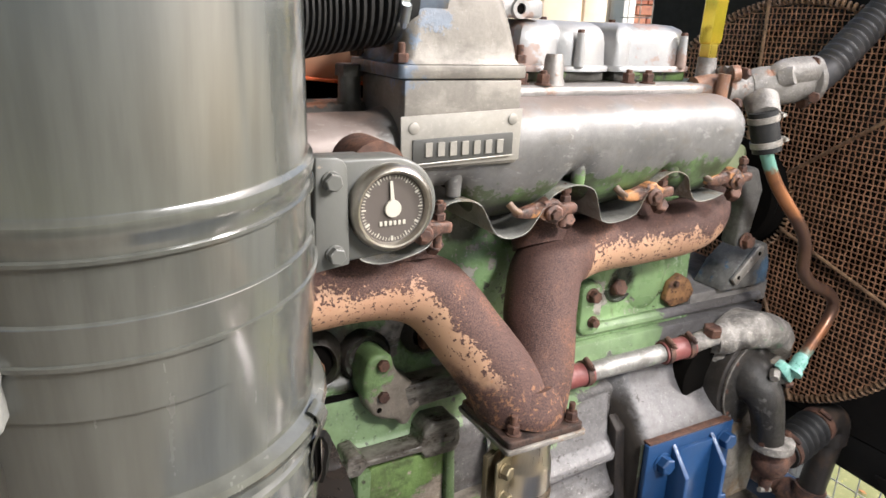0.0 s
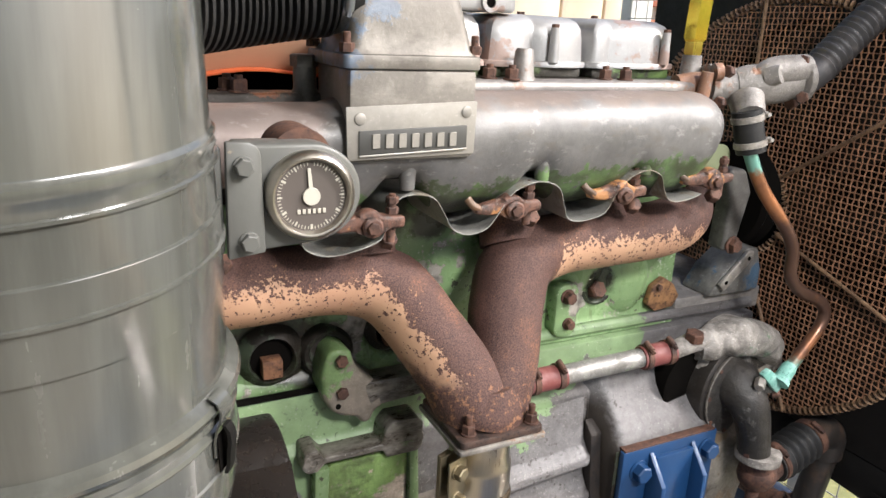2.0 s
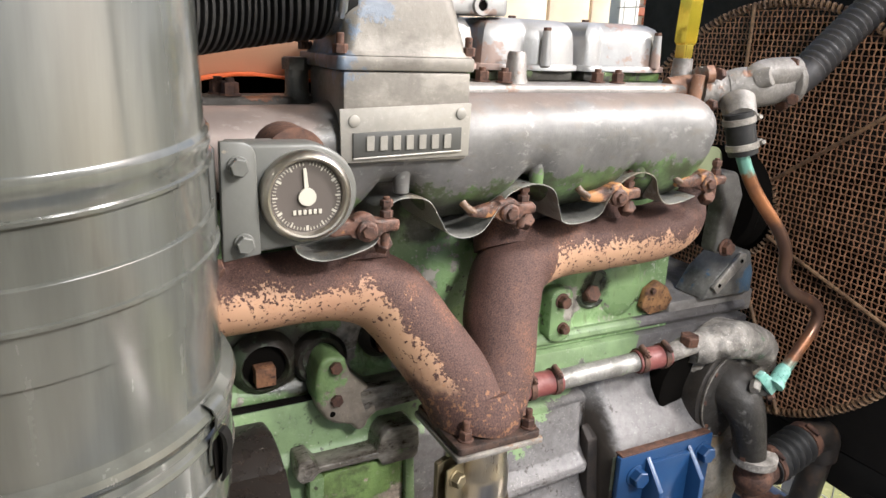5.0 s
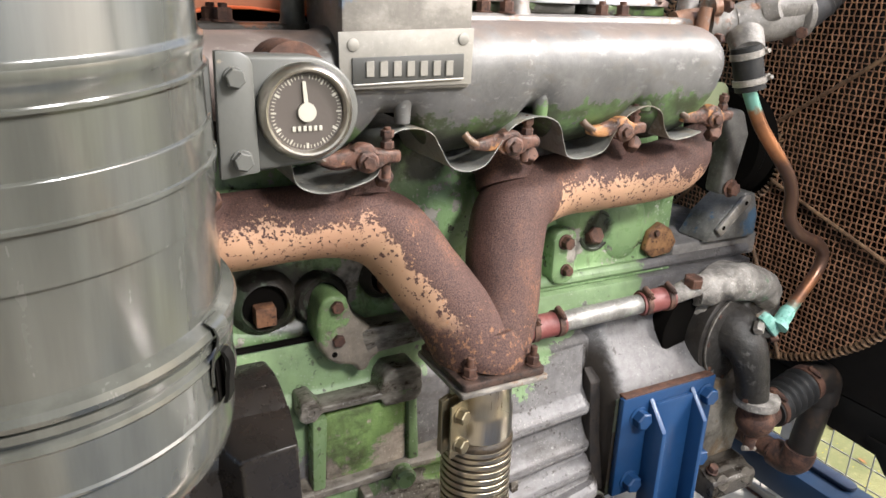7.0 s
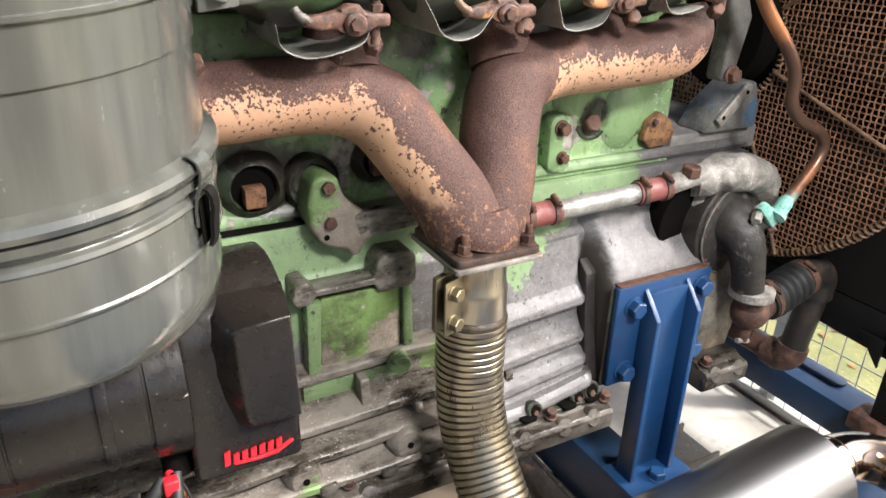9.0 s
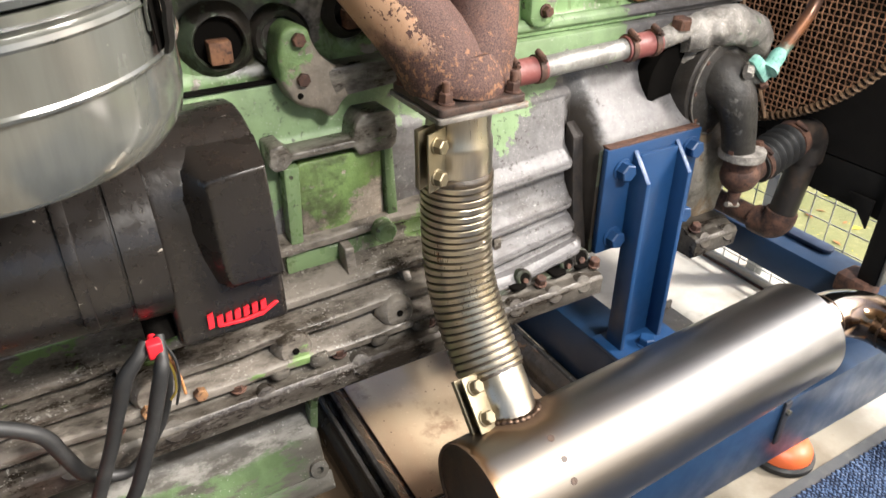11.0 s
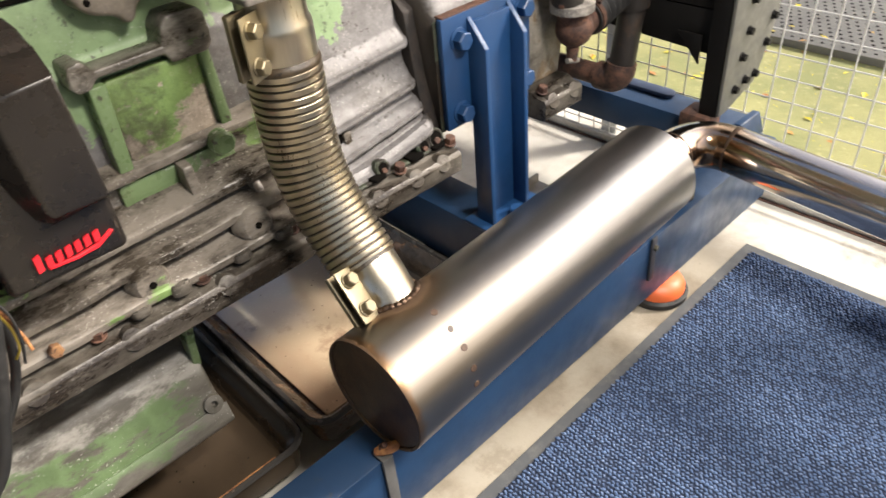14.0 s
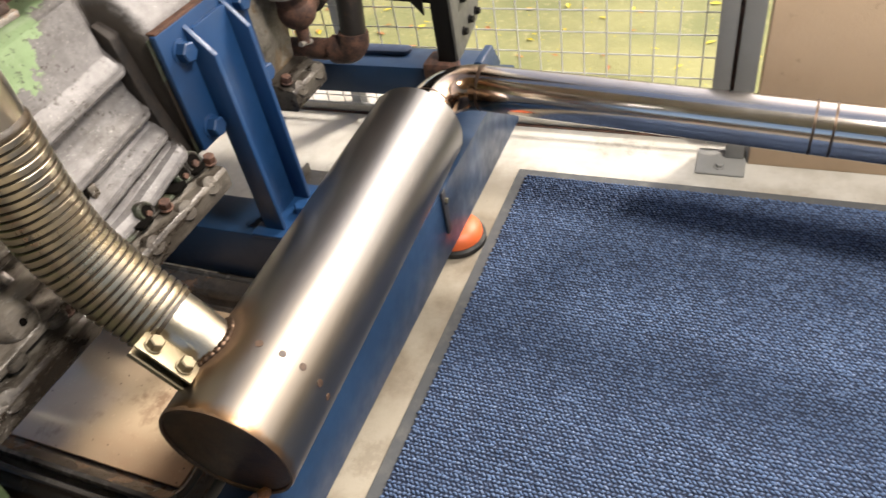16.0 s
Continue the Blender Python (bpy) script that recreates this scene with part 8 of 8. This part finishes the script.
M_DARKBLUE = painted("dark_blue_paint", (0.03, 0.05, 0.10), (0.1, 0.1, 0.12), 0.3, 0.45, 0.4, 0.15)
base_frame()


def mount_bracket():
    t = thing("engine_bracket", (1.27, 0.88, 0.257), "bright blue welded steel engine bracket with large blue bolts", "bracket")
    part("face_plate", box((1.135, 0.906, 0.525), (1.395, 0.921, 0.762), 0.003), M_BLUE, t)
    for x in (1.210, 1.325):
        part("channel_flange", prism([(0.9055, 0.750), (0.857, 0.692), (0.856, 0.262), (0.9055, 0.262)], "x", x - 0.006, x + 0.006, 0.002), M_BLUE, t)
    part("channel_web", box((1.2162, 0.894, 0.262), (1.3188, 0.9055, 0.740), 0.002), M_BLUE, t)
    part("foot_plate", box((1.18, 0.80, 0.2565), (1.37, 0.93, 0.268), 0.003), M_BLUE, t)
    bolt(t, (1.275, 0.845, 0.268), (0, 0, 1), 0.034, 0.018, M_BLUE, 0.024)
    for x, z in ((1.180, 0.712), (1.369, 0.722), (1.176, 0.557), (1.37, 0.566)):
        bolt(t, (x, 0.906, z), (0, -1, 0), 0.034, 0.02, M_BLUE, 0.024)
    return t


mount_bracket()


def rubber_mount(x, y):
    t = thing("anti_vibration_mount", (x, y, 0.0), "round orange machine foot on a black rubber pad", "machine foot", "machine feet")
    part("pad", lathe((x, y, 0), (0, 0, 1), [(0.0, 0.072), (0.004, 0.078), (0.016, 0.078), (0.022, 0.072)], 40), M_RUBBER, t, "black rubber pad")
    part("dome", lathe((x, y, 0), (0, 0, 1), [(0.0221, 0.070), (0.034, 0.069), (0.048, 0.060), (0.057, 0.044), (0.062, 0.02), (0.075, 0.018)], 40), M_ORANGE, t)
    return t


for x, y in ((1.525, 0.598), (1.525, 2.40), (-0.6, 0.598), (-0.6, 2.40)):
    rubber_mount(x, y)


M_TRAYSIDE = worn_casting("tray_side", (0.20, 0.12, 0.075), (0.085, 0.066, 0.050), -0.04, 0, 0, 0, 0, 0.85, 0.28, 0.1, 0.3, 0.6)
M_TRAYSIDE_OILY = tray_steel("black_oily_side", (0.022, 0.017, 0.013), (0.045, 0.033, 0.023), (0.010, 0.008, 0.006), 0.2)
M_TRAYRIM = painted("worn_rim_steel", (0.105, 0.098, 0.092), (0.04, 0.03, 0.025), 0.5, 0.20, 0.5, 0.1, 7.0, 0.5)


def drip_tray(x0, x1, y0, y1, z, steel, sides, look_of, k_in=1.0):
    t = thing("drip_tray", ((x0 + x1) / 2, (y0 + y1) / 2, z), look_of, "drip tray", "drip trays")
    bm = start()
    loops = []
    for inset, h, rr in ((0.008, 0.066, 0.046), (0.014, 0.070, 0.042), (0.052, 0.052, 0.03), (0.058, 0.046, 0.028), (0.075, 0.008, 0.02), (0.085, 0.004, 0.015)):
        inset = 0.014 + (inset - 0.014) * k_in if inset > 0.014 else inset
        loops.append([bm.verts.new((x, y, z + h)) for x, y in rounded(x0 + inset, y0 + inset, x1 - inset, y1 - inset, rr, 6)])
    outer = [bm.verts.new((x, y, z)) for x, y in rounded(x0 + 0.018, y0 + 0.018, x1 - 0.018, y1 - 0.018, 0.03, 6)]
    n = len(outer)
    for a, b in [(outer, loops[0])] + list(zip(loops, loops[1:])):
        for k in range(n):
            bm.faces.new((a[k], a[(k + 1) % n], b[(k + 1) % n], b[k]))
    bm.faces.new(loops[-1]), bm.faces.new(outer[::-1])
    part("pan", bm, steel, t)
    side = start()
    slope = [[side.verts.new((x, y, z + h)) for x, y in rounded(x0 + 0.014 + (i - 0.014) * k_in, y0 + 0.014 + (i - 0.014) * k_in, x1 - 0.014 - (i - 0.014) * k_in, y1 - 0.014 - (i - 0.014) * k_in, rr, 6)] for i, h, rr in ((0.0145, 0.0715, 0.042), (0.052, 0.0535, 0.03), (0.0585, 0.047, 0.028), (0.074, 0.0095, 0.02), (0.0735, 0.0085, 0.02), (0.0575, 0.0465, 0.028), (0.051, 0.0528, 0.03), (0.0142, 0.0705, 0.042))]
    for a, b in zip(slope, slope[1:] + slope[:1]):
        for k in range(n):
            side.faces.new((a[k], a[(k + 1) % n], b[(k + 1) % n], b[k]))
    part("sloping_side", side, sides, t, "oily sloping side")
    lip = start()
    rows = [[lip.verts.new((x, y, z + h)) for x, y in rounded(x0 + i, y0 + i, x1 - i, y1 - i, rr, 6)] for i, h, rr in ((0.006, 0.067, 0.046), (0.0, 0.072, 0.05), (0.003, 0.078, 0.048), (0.011, 0.078, 0.042), (0.014, 0.0715, 0.04))]
    for a, b in zip(rows, rows[1:] + rows[:1]):
        for k in range(n):
            lip.faces.new((a[k], a[(k + 1) % n], b[(k + 1) % n], b[k]))
    part("rolled_rim", lip, M_TRAYRIM, t, "dark steel rolled rim")
    return t


drip_tray(-0.55, 0.605, 0.80, 1.62, 0.034, M_TRAY_OILY, M_TRAYSIDE_OILY, "dark oily steel drip tray with a rolled rim under the sump", 0.45)
drip_tray(0.620, 1.18, 0.800, 1.62, 0.034, M_TRAYSIDE, M_TRAYSIDE, "brown stained steel drip tray with a rolled rim under the engine", 0.55)


def loose_sheet(x0, x1, y0, look_of, steel, edged):
    """Oily sheet lying in a drip tray."""
    t = thing("loose_sheet", ((x0 + x1) / 2, 1.2, 0.038), look_of, "steel sheet", "loose sheets")
    part("sheet", prism(rounded(x0, y0, x1, 1.55, 0.008), "z", 0.0383, 0.0445, 0.001), steel, t)
    if edged:
        part("rusty_edge", box((x0 + 0.05, y0 - 0.0015, 0.0398), (x1 - 0.007, y0 + 0.0025, 0.0453), 0.0004, 1), M_RUST_ORANGE, t, "bright orange rusty edge")
    return t


loose_sheet(-0.45, 0.552, 0.866, "oily brown steel sheet with a rusty edge in the tray", M_TRAY_OILY, True)
loose_sheet(0.684, 1.115, 0.874, "glossy pinkish tan steel sheet lying in the tray", M_TRAY, False)
for y in (0.95, 1.45):
    solid("tray_runner", box((-0.6, y, 0.0), (1.18, y + 0.05, 0.0335), 0.003), M_GALV, "steel runner on the floor that carries the trays", "runner", "", "tray runners")


def orange_panel():
    """Orange painted guard on the far side of the engine, with an opening cut into it."""
    t = thing("orange_guard", (0.3, 1.5, 1.5), "orange painted sheet guard behind the engine", "guard")
    edge = [(-0.3, 1.462), (0.20, 1.474), (0.38, 1.483), (0.435, 1.4925), (0.47, 1.4965), (0.51, 1.4965), (0.565, 1.4905), (0.64, 1.484), (0.75, 1.48)]
    part("sheet", prism([(-0.3, 1.62), (0.75, 1.62)] + edge[::-1], "y", 1.30, 1.306, 0.001), M_TANSHEET, t, "faded tan sheet")
    part("lip", prism(edge + [(x, z - 0.005) for x, z in edge[::-1]], "y", 1.258, 1.306, 0.001), M_ORANGE, t, "bright orange lip of the opening")
    part("cap", box((-0.3, 1.295, 1.62), (0.75, 1.7, 1.63), 0.003), M_ORANGE, t)
    # black sheet: shade behind the opening, put into the colour
    part("dark_inside", box((-0.3, 1.40, 1.4405), (0.75, 1.41, 1.6195), 0.002), M_VOID, t, "black sheet standing for the shaded inside of the guard")
    return t


M_TANSHEET = painted("faded_tan_paint", (0.36, 0.20, 0.12), (0.2, 0.1, 0.06), 0.3, 0.5, 0.4, 0.1, 5.0)
orange_panel()
